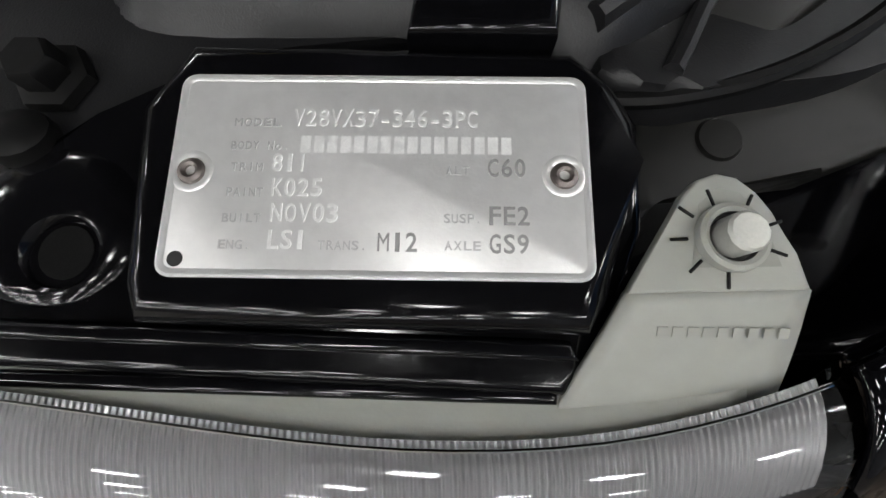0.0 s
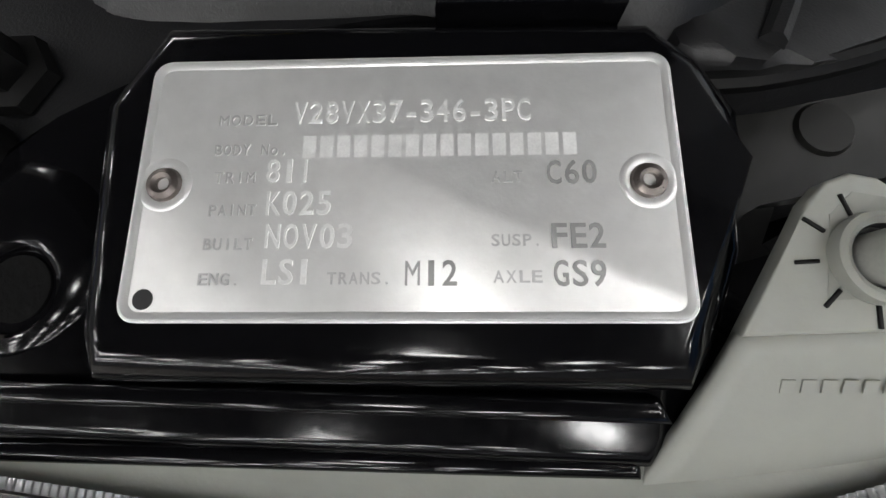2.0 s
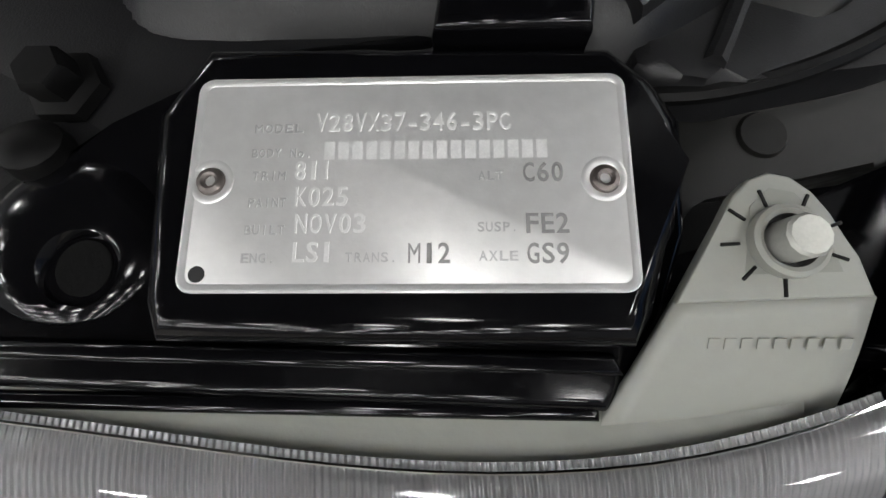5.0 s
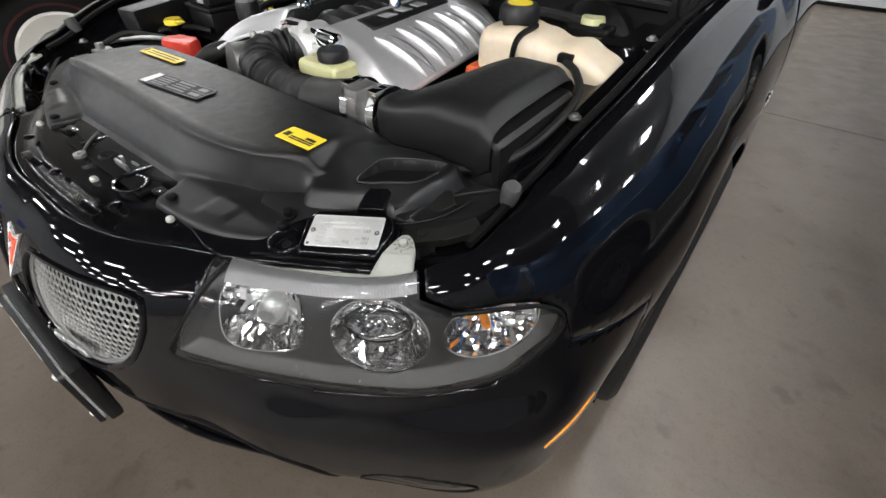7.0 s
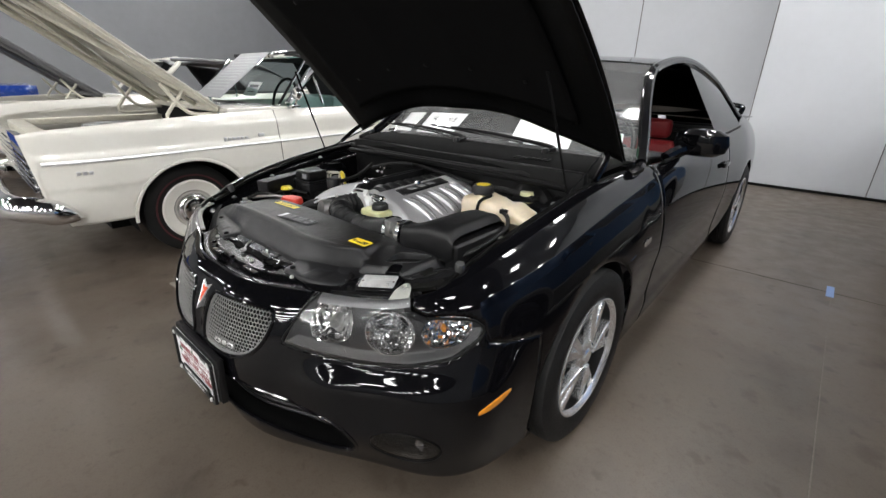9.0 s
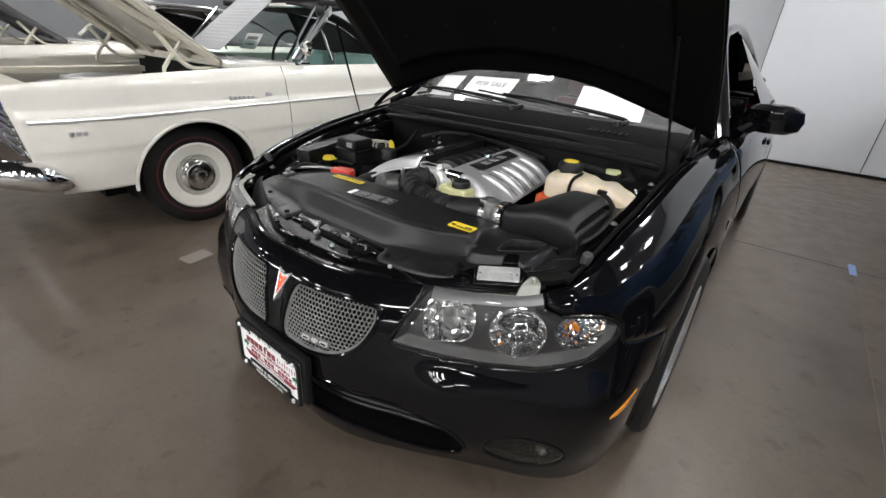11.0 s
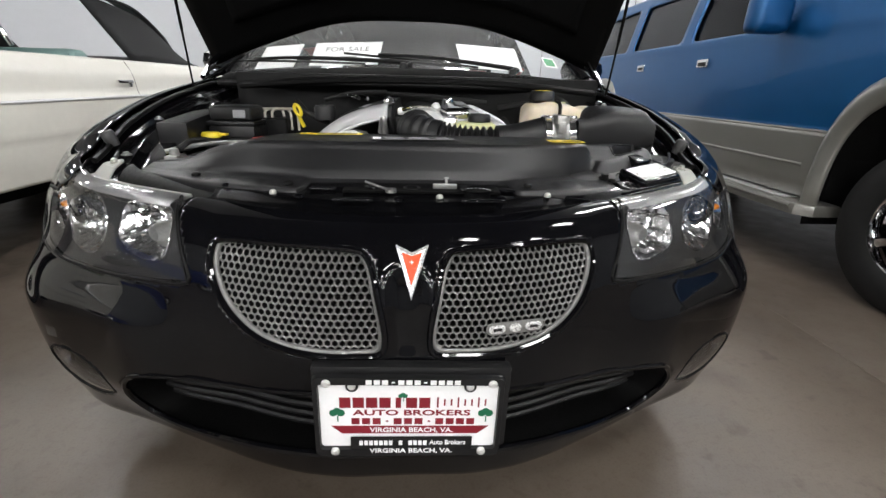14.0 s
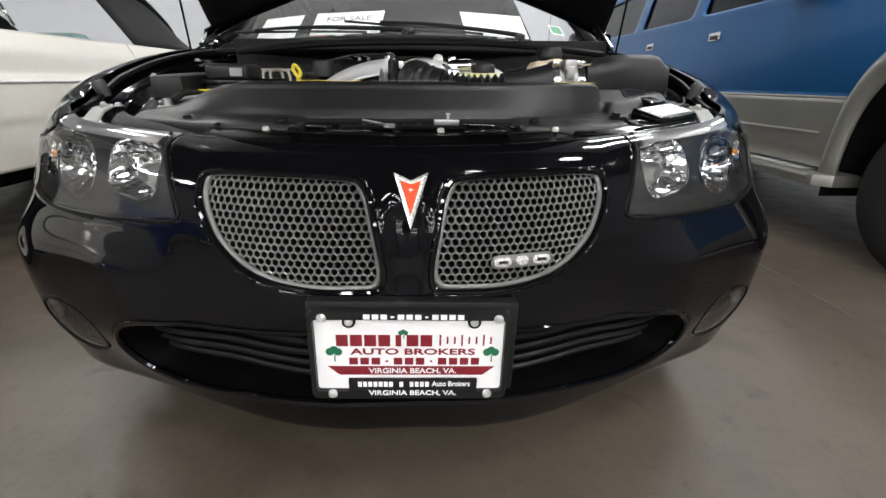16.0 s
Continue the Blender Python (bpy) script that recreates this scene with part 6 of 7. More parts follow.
tagprism([(66, -8), (74, 4), (120, 10), (170, 30), (150, 60), (105, 40), (64, 26)], -34, -22, 2, "apron_shelf", APRONM, coupe, "dark grey apron shelf")
part("apron_dimple", lathe([(0, -21), (6, -21), (7, -22.5)], 20, TAG @ Matrix.Translation((92, 20, 0))), APRONM, coupe)
part("shelf_seal", tube([TAG @ Vector(q) for q in ((56, 27, -14), (75, 27, -12), (100, 33, -11), (125, 46, -10), (150, 66, -9))], 0.0028, 8, 6), DARK, coupe)

plate_o = rounded(95, 48.6, 3.2, 6)
idp = part("identification_plate", prism(plate_o, -0.6, 0.25, 0.12, TAG), ALU, coupe, "stamped aluminium identification plate")
bm = bmesh.new()
vo = [bm.verts.new((x, y, 0.25)) for x, y in rounded(94.4, 48.0, 3.0, 6)]
vt = [bm.verts.new((x, y, 0.55)) for x, y in rounded(93.8, 47.4, 2.8, 6)]
vu = [bm.verts.new((x, y, 0.55)) for x, y in rounded(92.2, 45.8, 2.2, 6)]
vi = [bm.verts.new((x, y, 0.22)) for x, y in rounded(91.2, 44.8, 2.0, 6)]
for a_, b_ in ((vo, vt), (vt, vu), (vu, vi)):
    for q in range(len(a_)):
        bm.faces.new((a_[q], a_[(q + 1) % len(a_)], b_[(q + 1) % len(a_)], b_[q]))
bmesh.ops.transform(bm, matrix=TAG, verts=bm.verts)
part("raised_rim", bm, ALU, idp)
for x, y in ((-42.4, -0.2), (41.6, -0.4)):
    rv = part("rivet", lathe([(1.2, -0.5), (1.2, 0.9), (1.9, 1.3), (2.9, 0.9), (3.2, 0.3), (3.2, 0.0)], 22, TAG @ Matrix.Translation((x, y, 0))), RIVETM, idp, "steel pop rivet")
    part("rivet_collar", lathe([(3.2, 0.25), (3.8, 0.5), (4.6, 0.5), (5.0, 0.25)], 26, TAG @ Matrix.Translation((x, y, 0))), ALU, idp)
part("corner_hole", lathe([(0, 0.3), (1.75, 0.3), (1.75, 0.2)], 20, TAG @ Matrix.Translation((-43.2, -20.4, 0))), INK, idp)

def stamp(s, x, y, h, w, material):
    pitch = w / len(s)
    for k, ch in enumerate(s):
        if ch != " ":
            wide = pitch * {"I": 0.16, "1": 0.32, "-": 0.6, ".": 0.2}.get(ch, 0.8)
            part("stamping", letters(ch, h * 1.36, 0.2, TAG @ Matrix.Translation((x + pitch * (k + 0.5), y, 0.28)), wide, 0.0 if ch == "M" else 0.012), material, idp, angle=20)

# one embossed metal: pale letters paint the highlight, dark codes the shade
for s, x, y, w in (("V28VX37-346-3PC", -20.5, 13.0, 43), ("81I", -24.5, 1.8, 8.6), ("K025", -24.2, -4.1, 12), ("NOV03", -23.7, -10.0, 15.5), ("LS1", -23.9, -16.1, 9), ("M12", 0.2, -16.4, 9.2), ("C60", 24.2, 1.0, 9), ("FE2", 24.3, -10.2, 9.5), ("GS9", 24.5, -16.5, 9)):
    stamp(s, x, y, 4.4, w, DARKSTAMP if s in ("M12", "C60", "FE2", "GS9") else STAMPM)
for s, x, y, w in (("MODEL", -34, 11.8, 11), ("BODY No.", -34.2, 6.0, 13.5), ("TRIM", -33.6, 0.8, 7.6), ("PAINT", -34, -5.2, 8.6), ("BUILT", -34.2, -11.2, 8.8), ("ENG.", -34.4, -17.2, 7.6), ("TRANS.", -12.6, -17.1, 11), ("ALT", 14.9, 0.4, 5.6), ("SUSP.", 14.6, -10.8, 8.6), ("AXLE", 14.8, -16.9, 8.2)):
    stamp(s, x, y, 2.1, w, PRINTM)
sheet_bars(TAG, [(-18.2 + 3.05 * k + 1.2, 6.6, 2.3, 4.2) for k in range(16)], 0.28, STAMPM, idp, "stamping")

# lamp bracket: plate bent over the lamp, moulded ribs, flange bolt
top = [(54.5, -26.4), (94.3, -25), (92.2, -17), (88.5, -7.5), (85.5, -2.8), (81.5, 0.6), (77, 1.6), (72.5, 0), (69, -3.5), (66, -8.5)]
brk = part("lamp_bracket", prism(top, -5.5, -2.0, 0.8, TAG, 3), GREYP, coupe, "light grey nylon headlamp bracket")
def web(u, v):
    a0, a1, b0, b1 = (np.array(q, float) for q in ((54.5, -26.4, -2.2), (94.3, -25, -2.2), (38.5, -58.5, -19.0), (92.5, -56.5, -21.5)))
    p = a0 + (a1 - a0) * u[..., None] + ((b0 + (b1 - b0) * u[..., None]) - (a0 + (a1 - a0) * u[..., None])) * (v**0.97)[..., None]
    p[..., 2] += 1.4 * np.sin(np.pi * v)
    r = np.array(TAG.to_3x3())
    return p @ r.T + np.array(TAG.translation)
part("bracket_web", skin(web, np.linspace(0, 1, 10), np.linspace(0, 1, 14)), GREYP, brk, thick=0.0025)
# flat darker patch paints the pocket's shade round the bolt
tagprism([(69, -20.5), (88.5, -20), (86, -9), (81.5, -3), (76.5, -2), (72, -6)], -2.4, -2.0 + 0.1, 0.0, "pocket", POCKETM, brk)
# dark bars paint the shadows in the moulded slots
for a in (-0.35, 0.35, 1.05, 1.85, 2.5, 3.2, 3.9, 4.6):
    c, s_ = math.cos(a), math.sin(a)
    m = TAG @ Matrix.Translation((77.8 + 11.0 * c, -13.6 + 9.6 * s_, -1.9)) @ Matrix.Rotation(a, 4, "Z")
    part("slot_shadow", box(0, 0, 0, 4.0, 0.75, 0.5, 0.2, 2, m), DARK, brk)
bolt = part("flange_bolt", lathe([(5.6, 0.4), (6.6, 0.9), (7.6, 0.5), (7.8, -0.6), (7.6, -2.2), (6, -2.3)], 36, TAG @ Matrix.Translation((77.8, -13.8, 0)), close=True), GREYP, brk, "pale flange bolt head")
# well coloured dark for the shade around the bolt head
part("bolt_well", lathe([(5.7, 0.3), (5.4, -1.6), (0, -1.6)], 28, TAG @ Matrix.Translation((77.8, -13.8, 0))), STOPM, brk)
part("bolt_head", lathe([(0, 5.4), (3.9, 5.3), (4.5, 4.6), (4.6, -1.4)], 12, TAG @ Matrix.Translation((77.8, -13.8, 0))), STEELM, brk, "zinc bolt head")
f = frame_from(TAG @ Vector((75, -34.2, -5.6)), TAG.to_3x3() @ Vector((1, 0, 0)), TAG.to_3x3() @ Vector((0, 32, 17)))
for j in range(9):
    part("moulding_mark", box(-0.013 + 0.0036 * j, 0, 0.0, 0.0024, 0.0026, 0.0002, 0, 2, f), GREYP, brk)
# the other lamp's bracket, mirrored across the car's own centre plane
def other_side(q):
    x, y = -q[0], q[1] - 0.036
    return (x - 0.012, y, q[2])


for src, nm in ((brk, "lamp_bracket"), (bpy.data.objects["bracket_web"], "bracket_web"), (bpy.data.objects["bolt_head"], "bolt_head"), (bpy.data.objects["flange_bolt"], "flange_bolt")):
    bm = bmesh.new()
    bm.from_mesh(src.data)
    for q in bm.verts:
        q.co = other_side(q.co)
    bmesh.ops.reverse_faces(bm, faces=bm.faces)
    piece = part(nm, bm, src.data.materials[0], coupe if nm == "lamp_bracket" else other, "light grey nylon headlamp bracket" if nm == "lamp_bracket" else "", thick=0.0025 if nm == "bracket_web" else 0.0)
    if nm == "lamp_bracket":
        other = piece
# light grey housing rail and clip over the lamp
tagprism([(-66, -49.5), (36, -50), (60, -55), (94, -55), (96, -60), (88, -62.5), (26, -64.5), (-8, -65), (-40, -57)], -32, -25.5, 1.0, "lamp_housing_edge", GREYP, coupe, "light grey lamp housing edge")
clip = tagprism([(3, -50), (23.6, -50), (20, -62.5), (0, -62.5)], -27, -23.5, 0.8, "housing_clip", GREYP, coupe, "moulded clip window")
# darker patch paints the shade inside the clip
tagprism([(7, -52), (18.5, -52), (16.5, -60), (5.5, -60)], -24, -23.2, 0.0, "clip_window", POCKETM, clip)
tagprism([(8.6, -55.3), (14.4, -55.3), (14, -57.2), (8.4, -57.2)], -24, -22.4, 0.3, "clip_tooth", ALU, clip)


# ---- boxy cars alongside ----
def round_wheel(kind):
    if kind == "classic":
        tyre = lathe([(0.21, -0.09), (0.24, -0.1), (0.3, -0.1), (0.33, -0.08), (0.335, 0), (0.33, 0.08), (0.3, 0.1), (0.24, 0.1), (0.21, 0.09)], 56, close=True)
        rim = lathe([(0.215, 0.09), (0.224, 0.104), (0.212, 0.11), (0.17, 0.096), (0.145, 0.092), (0.13, 0.07), (0, 0.07)], 48)
        line = lathe([(0.25, 0.098), (0.25, 0.1022), (0.262, 0.102), (0.262, 0.098)], 56)
        cap = lathe([(0, 0.15), (0.03, 0.149), (0.036, 0.143), (0.04, 0.132), (0.06, 0.134), (0.085, 0.124), (0.09, 0.114), (0.1, 0.116), (0.113, 0.108), (0.125, 0.085)], 40)
        return [finish(b) for b in (tyre, rim, line, cap)]
    tyre = lathe([(0.21, -0.11), (0.24, -0.125), (0.33, -0.125), (0.37, -0.1), (0.38, 0), (0.37, 0.1), (0.33, 0.125), (0.24, 0.125), (0.21, 0.11)], 56, close=True)
    rim = lathe([(0.212, 0.118), (0.22, 0.11), (0.205, 0.1), (0.19, 0.06), (0.18, -0.1)], 48)
    spokes = join(*[box(0, 0, 0, 0.13, 0.045, 0.03, 0.01, 2, Matrix.Rotation(2 * math.pi * k / 6, 4, "Z") @ Matrix.Translation((0.13, 0, 0.085))) for k in range(6)])
    hub = lathe([(0, 0.12), (0.04, 0.118), (0.05, 0.1), (0.08, 0.09), (0.085, 0.05)], 28)
    return [finish(b) for b in (tyre, rim, spokes, hub)]


CLASSIC, TRUCK = round_wheel("classic"), round_wheel("truck")


def classic_car(x0, y0, paint, hoodpaint, label, detail=True):
    """An old two-door: x0 is its near flank's plane, y0 its nose; it faces -y."""
    car = thing("classic_convertible" if detail else "old_sedan", (x0 - 0.95, y0 + 2.5, 0), label, "car")
    ya = y0 + 0.85
    low, arch_r = 0.375, 0.385
    def side(sgn):
        def f(y, z):
            taper = 0.10 * ramp(-(y - y0), -0.45, 0.05) ** 1.5 + 0.05 * ramp(y - y0, 4.3, 5.2)
            bulge = 0.02 * np.sin(np.pi * np.clip((z - 0.35) / 0.6, 0, 1)) - 0.05 * ramp(z, 0.93, 1.06) - 0.012 * ramp(-z, -0.52, -0.36) + 0.008 * ramp(z, 0.59, 0.62) - 0.012 * ramp(z, 0.80, 0.83)
            return np.stack([x0 - 0.95 + sgn * (0.93 - taper + bulge), y, z], -1)
        return f
    top = curve([y0 - 0.1, y0 + 0.2, y0 + 1.0, y0 + 1.6, y0 + 5.2], [0.93, 0.972, 1.012, 1.03, 1.035])
    def cut(y, z):
        d1 = arch_r - np.hypot((y - ya) / 1.02, z - 0.335)
        d2 = arch_r - 0.03 - np.hypot((y - ya - 2.97) / 1.05, z - 0.30)
        nose = (y0 + 0.10 * (0.95 - z) + 0.12 * np.clip(0.55 - z, 0, 1) * 3) - y
        return np.maximum.reduce([d1, d2, z - top(y), nose])
    for sgn in (1, -1):
        part("body_side", skin(side(sgn), np.linspace(y0 - 0.05, y0 + 5.15, 200), np.linspace(low, 1.07, 40), cut), paint, car, thick=0.003)
        for yc in (ya, ya + 2.97):
            part("wheel_house", wheel_tub(x0 - 0.95 + sgn * 0.9, x0 - 0.95 + sgn * 0.5, yc, 0.335, 0.395), UNDERM, car)
            put_wheel(car, x0 - 0.95 + sgn * 0.755, yc, 0.337, sgn, CLASSIC, (RUBBER, CREAM, REDLINE, CHROME), ("tyre", "wheel_disc", "red_line", "hub_cap"), 1.005)["label"] = "red-line tyre on an ivory steel wheel with chrome cap"
        part("arch_lip", tube([tuple(side(sgn)(np.array(ya + arch_r * 1.02 * math.cos(a)), np.array(0.335 + arch_r * math.sin(a)))) for a in np.linspace(-0.0, math.pi, 24)], 0.012, 8, 2), paint, car)
        if detail:
            part("side_trim", tube([tuple(side(sgn)(np.array(y), np.array(0.774 + 0.009 * (y - y0))) + np.array([sgn * 0.004, 0, 0])) for y in np.linspace(y0 + 0.07, y0 + 5, 30)], 0.0085, 8, 1, radii=lambda k: 0.012 if k < 0.12 else 0.009), BADGEM, car, "thin chrome side trim")
            for y in (1.42, 2.72):
                part("door_gap", tube([tuple(side(sgn)(np.array(y), np.array(z)) + np.array([sgn * 0.0025, 0, 0])) for z in np.linspace(0.4, 1.03, 14)], 0.003, 6, 1), JOINTM, car)
            part("door_handle", join(box(x0 + 0.02 if sgn > 0 else x0 - 1.92, 2.56, 0.895, 0.025, 0.15, 0.022, 0.008), box(x0 + 0.012 if sgn > 0 else x0 - 1.91, 2.62, 0.88, 0.02, 0.03, 0.04, 0.008)), CHROME, car)
            if sgn > 0:
                bars = [box(*(side(sgn)(np.array(0.99 + 0.032 * k), np.array(0.838)) + np.array([0.006, 0, 0])), 0.006, 0.022, 0.03 if k == 0 else 0.018, 0.003) for k in range(6)] + [box(*(side(sgn)(np.array(1.27), np.array(0.848)) + np.array([0.006, 0, 0])), 0.006, 0.05, 0.026, 0.003)]
                bars.append(box(*(side(sgn)(np.array(1.085), np.array(0.828)) + np.array([0.006, 0, 0])), 0.005, 0.2, 0.005, 0.001))
                part("script_badge", join(*bars[:6], bars[7]), SILVER, car, "chrome script badge")
                part("number_badge", bars[6], SILVER, car)
                part("engine_badge", join(*[box(*(side(sgn)(np.array(y0 + 0.22 + 0.03 * k), np.array(0.708)) + np.array([0.006, 0, 0])), 0.006, 0.022, 0.022, 0.003) for k in range(3)]), SILVER, car)
                part("mirror", join(lathe([(0, 0.03), (0.04, 0.025), (0.052, 0), (0.04, -0.02)], 20, turn_to((x0 + 0.03, 1.60, 1.15), (0, -1, 0))), tube([(x0 - 0.03, 1.6, 1.05), (x0 + 0.0, 1.6, 1.09), (x0 + 0.03, 1.6, 1.13)], 0.01, 8), box(x0 - 0.03, 1.6, 1.05, 0.05, 0.08, 0.02, 0.006)), CHROME, car, "round chrome door mirror")
    xc = x0 - 0.95
    part("front_panel", box(xc, y0 + 0.06, 0.72, 1.6, 0.06, 0.36, 0.02), CHROME if detail else paint, car, "chrome barred front grille")
    for k in range(6):
        part("grille_bar", box(xc, y0 + 0.02, 0.6 + 0.045 * k, 1.56, 0.02, 0.012, 0.004), CHROME, car)
    half = [(x0 - 0.03, y0 + 0.17, 0.435), (x0 - 0.015, y0 + 0.1, 0.475), (x0 - 0.04, y0 - 0.02, 0.52), (x0 - 0.14, y0 - 0.1, 0.53), (x0 - 0.4, y0 - 0.14, 0.53)]
    line = half + [(xc, y0 - 0.15, 0.53)] + [(2 * xc - x, y, z) for x, y, z in half[::-1]]
    part("bumper", tube(line, 0.07, 14, 7, radii=lambda k: 0.014 + 0.062 * min(1, 7.5 * min(k, 1 - k)) ** 0.8), CHROME, car, "chrome front bumper")
    part("underbody", box(xc, y0 + 2.55, 0.3, 1.3, 4.4, 0.1), UNDERM, car)
    part("rear_panel", box(xc, y0 + 5.12, 0.74, 1.72, 0.06, 0.56, 0.03), paint, car)
    part("rear_bumper", box(xc, y0 + 5.2, 0.46, 1.8, 0.1, 0.12, 0.04, 3), CHROME, car)
    # engine bay and open hood
    part("bay", join(box(xc, y0 + 0.65, 0.62, 1.5, 1.1, 0.05), box(xc, y0 + 1.22, 0.8, 1.6, 0.04, 0.4)), UNDERM, car)
    part("bay_apron", join(box(x0 - 0.2, y0 + 0.65, 0.9, 0.12, 1.1, 0.05, 0.01), box(x0 - 1.7, y0 + 0.65, 0.9, 0.12, 1.1, 0.05, 0.01), box(xc, y0 + 0.14, 0.9, 1.5, 0.1, 0.05, 0.01)), CREAMDULL, car)
    part("engine", join(box(xc, y0 + 0.7, 0.78, 0.5, 0.7, 0.2, 0.03), lathe([(0, 0.06), (0.2, 0.06), (0.21, 0.03), (0.2, -0.04)], 28, Matrix.Translation((xc, y0 + 0.65, 0.86)))), DULL, car)
    th = radians(38)
    hm = lambda u, l, lift: np.array([xc, y0 + 1.22, 1.04]) + np.asarray(l)[..., None] * np.array([0, -math.cos(th), math.sin(th)]) + np.asarray(lift)[..., None] * np.array([0, math.sin(th), math.cos(th)]) + np.stack([u * 0.74, 0 * u, 0 * u], -1)
    hd = part("open_hood", skin(lambda u, l: hm(u, l, 0.02 * (1 - u**2)), np.linspace(-1, 1, 16), np.linspace(0, 1.3, 12)), hoodpaint, car, "open hood showing its pressed inner frame", thick=0.006)
    ribs = [([(-0.95, 0.03), (0.95, 0.03)], 0.03), ([(-0.95, 1.27), (0.95, 1.27)], 0.03), ([(-0.95, 0.03), (-0.95, 1.27)], 0.03), ([(0.95, 0.03), (0.95, 1.27)], 0.03), ([(-0.9, 0.1), (0.0, 1.2)], 0.025), ([(0.9, 0.1), (0, 1.2)], 0.025), ([(-0.45, 0.05), (-0.45, 1.2)], 0.02), ([(0.45, 0.05), (0.45, 1.2)], 0.02)]
    for (a, b), r in ribs:
        part("hood_rib", tube([tuple(hm(np.array(a[0] + (b[0] - a[0]) * k), np.array(a[1] + (b[1] - a[1]) * k), np.array(-0.02))) for k in (0, 0.5, 1)], r, 6, 2), CREAMDULL if detail else GREYPAINT, hd)
    for sx in (0.3, 1.6):
        part("hood_hinge", join(tube([(x0 - sx, y0 + 1.2, 1.0), (x0 - sx, y0 + 1.0, 1.02), (x0 - sx, y0 + 0.85, 1.22)], 0.016, 6, 4), tube([(x0 - sx, y0 + 1.15, 0.96), (x0 - sx, y0 + 0.85, 0.97), (x0 - sx, y0 + 1.0, 1.18)], 0.014, 6, 4)), CREAMDULL, car)
    # cabin
    part("cowl_deck", box(xc, y0 + 1.45, 1.03, 1.72, 0.5, 0.04, 0.015), paint, car)
    part("deck", box(xc, y0 + 4.4, 1.0, 1.7, 1.4, 0.05, 0.02), paint, car)
    part("cabin_tub", join(box(xc, y0 + 2.6, 0.55, 1.7, 2.1, 0.06), box(xc, y0 + 1.72, 0.92, 1.6, 0.2, 0.16, 0.04)), TEAL if detail else DARK, car)
    part("steering_wheel", tube([(xc + 0.36 + 0.2 * math.cos(a), y0 + 1.95 + 0.06 * math.sin(a), 1.08 + 0.18 * math.sin(a)) for a in np.linspace(0, 2 * np.pi, 18, endpoint=False)], 0.012, 8, 2, closed=True), DARK, car)
    scr = lambda u, v: np.stack([xc + u * (0.84 - 0.12 * v), y0 + 1.60 + 0.12 * u**2 + 0.44 * v, 1.06 + 0.41 * v], -1)
    part("windscreen", skin(scr, np.linspace(-1, 1, 16), np.linspace(0, 1, 6)), GLASS if detail else DARKGLASS, car)
    rimline = [tuple(scr(np.array(u), np.array(v))) for u, v in [(-1, 0), (-1, 0.5), (-1, 1), (-0.5, 1), (0, 1), (0.5, 1), (1, 1), (1, 0.5), (1, 0)]]
    part("screen_frame", tube(rimline, 0.033, 8, 3), CHROME if detail else paint, car, "bright windscreen frame")
    part("soft_top", skin(lambda u, v: np.stack([xc + u * (0.74 + 0.04 * np.sin(np.pi * v)), y0 + 2.03 + 1.9 * v, curve([0, 0.15, 0.6, 0.85, 1], [1.48, 1.52, 1.5, 1.33, 1.05])(v) - 0.07 * u**4 + 0 * u], -1), np.linspace(-1, 1, 40), np.linspace(0, 1, 48), (lambda u, v: 0.3 * np.minimum(0.8 - np.abs(u), np.minimum(v - 0.56, 0.975 - v))) if detail else None), CLOTH if detail else hoodpaint, car, "black cloth soft top with a clear rear window" if detail else "", thick=0.02)
    for sgn in (1, -1):
        part("top_quarter", skin(lambda u, v, sgn=sgn: np.stack([xc + sgn * (0.86 - 0.11 * v), y0 + 3.0 + 0.95 * u - 0.28 * v * (1 - u) + 0 * v, 1.04 + v * (curve([0, 0.5, 1], [0.40, 0.32, 0.02])(u))], -1), np.linspace(0, 1, 12), np.linspace(0, 1, 8)), CLOTH if detail else hoodpaint, car, thick=0.015)
        part("top_rail", tube([(xc + sgn * 0.75, y0 + 2.04, 1.475), (xc + sgn * 0.775, y0 + 2.5, 1.475), (xc + sgn * 0.765, y0 + 2.95, 1.45)], 0.022, 8, 4), CLOTH if detail else hoodpaint, car)
        if detail:
            part("vent_frame", tube([(xc + sgn * 0.86, y0 + 1.62, 1.06), (xc + sgn * 0.77, y0 + 1.98, 1.44), (xc + sgn * 0.8, y0 + 2.02, 1.25), (xc + sgn * 0.86, y0 + 2.04, 1.06)], 0.011, 8, 1, smooth=False), CHROME, car, "chrome quarter-light frame")
            part("seat", join(box(xc + sgn * 0.38, y0 + 2.45, 0.78, 0.62, 0.5, 0.2, 0.06, 3), box(xc + sgn * 0.38, y0 + 2.75, 0.88, 0.62, 0.16, 0.42, 0.06, 3)), TEAL, car)
    return car


classic = classic_car(-2.02, -0.13, CREAM, CREAM, "ivory 1960s convertible with its hood open")
classic_car(-5.3, -0.2, CREAM, GREYPAINT, "white old sedan with a grey hood open", detail=False)
far_blue = thing("blue_car", (-8.4, -1.2, 0), "bright blue car standing beyond the white sedan", "car")
part("body", skin(lambda u, v: np.stack([-7.25 - 1.7 * v, -3.6 + 4.2 * u, 1.12 - 0.3 * (1 - ramp(u, 0.0, 0.12)) - 0.02 * np.cos(6 * v)], -1), np.linspace(0, 1, 30), np.linspace(0, 1, 8)), FARBLUE, far_blue, thick=0.02)
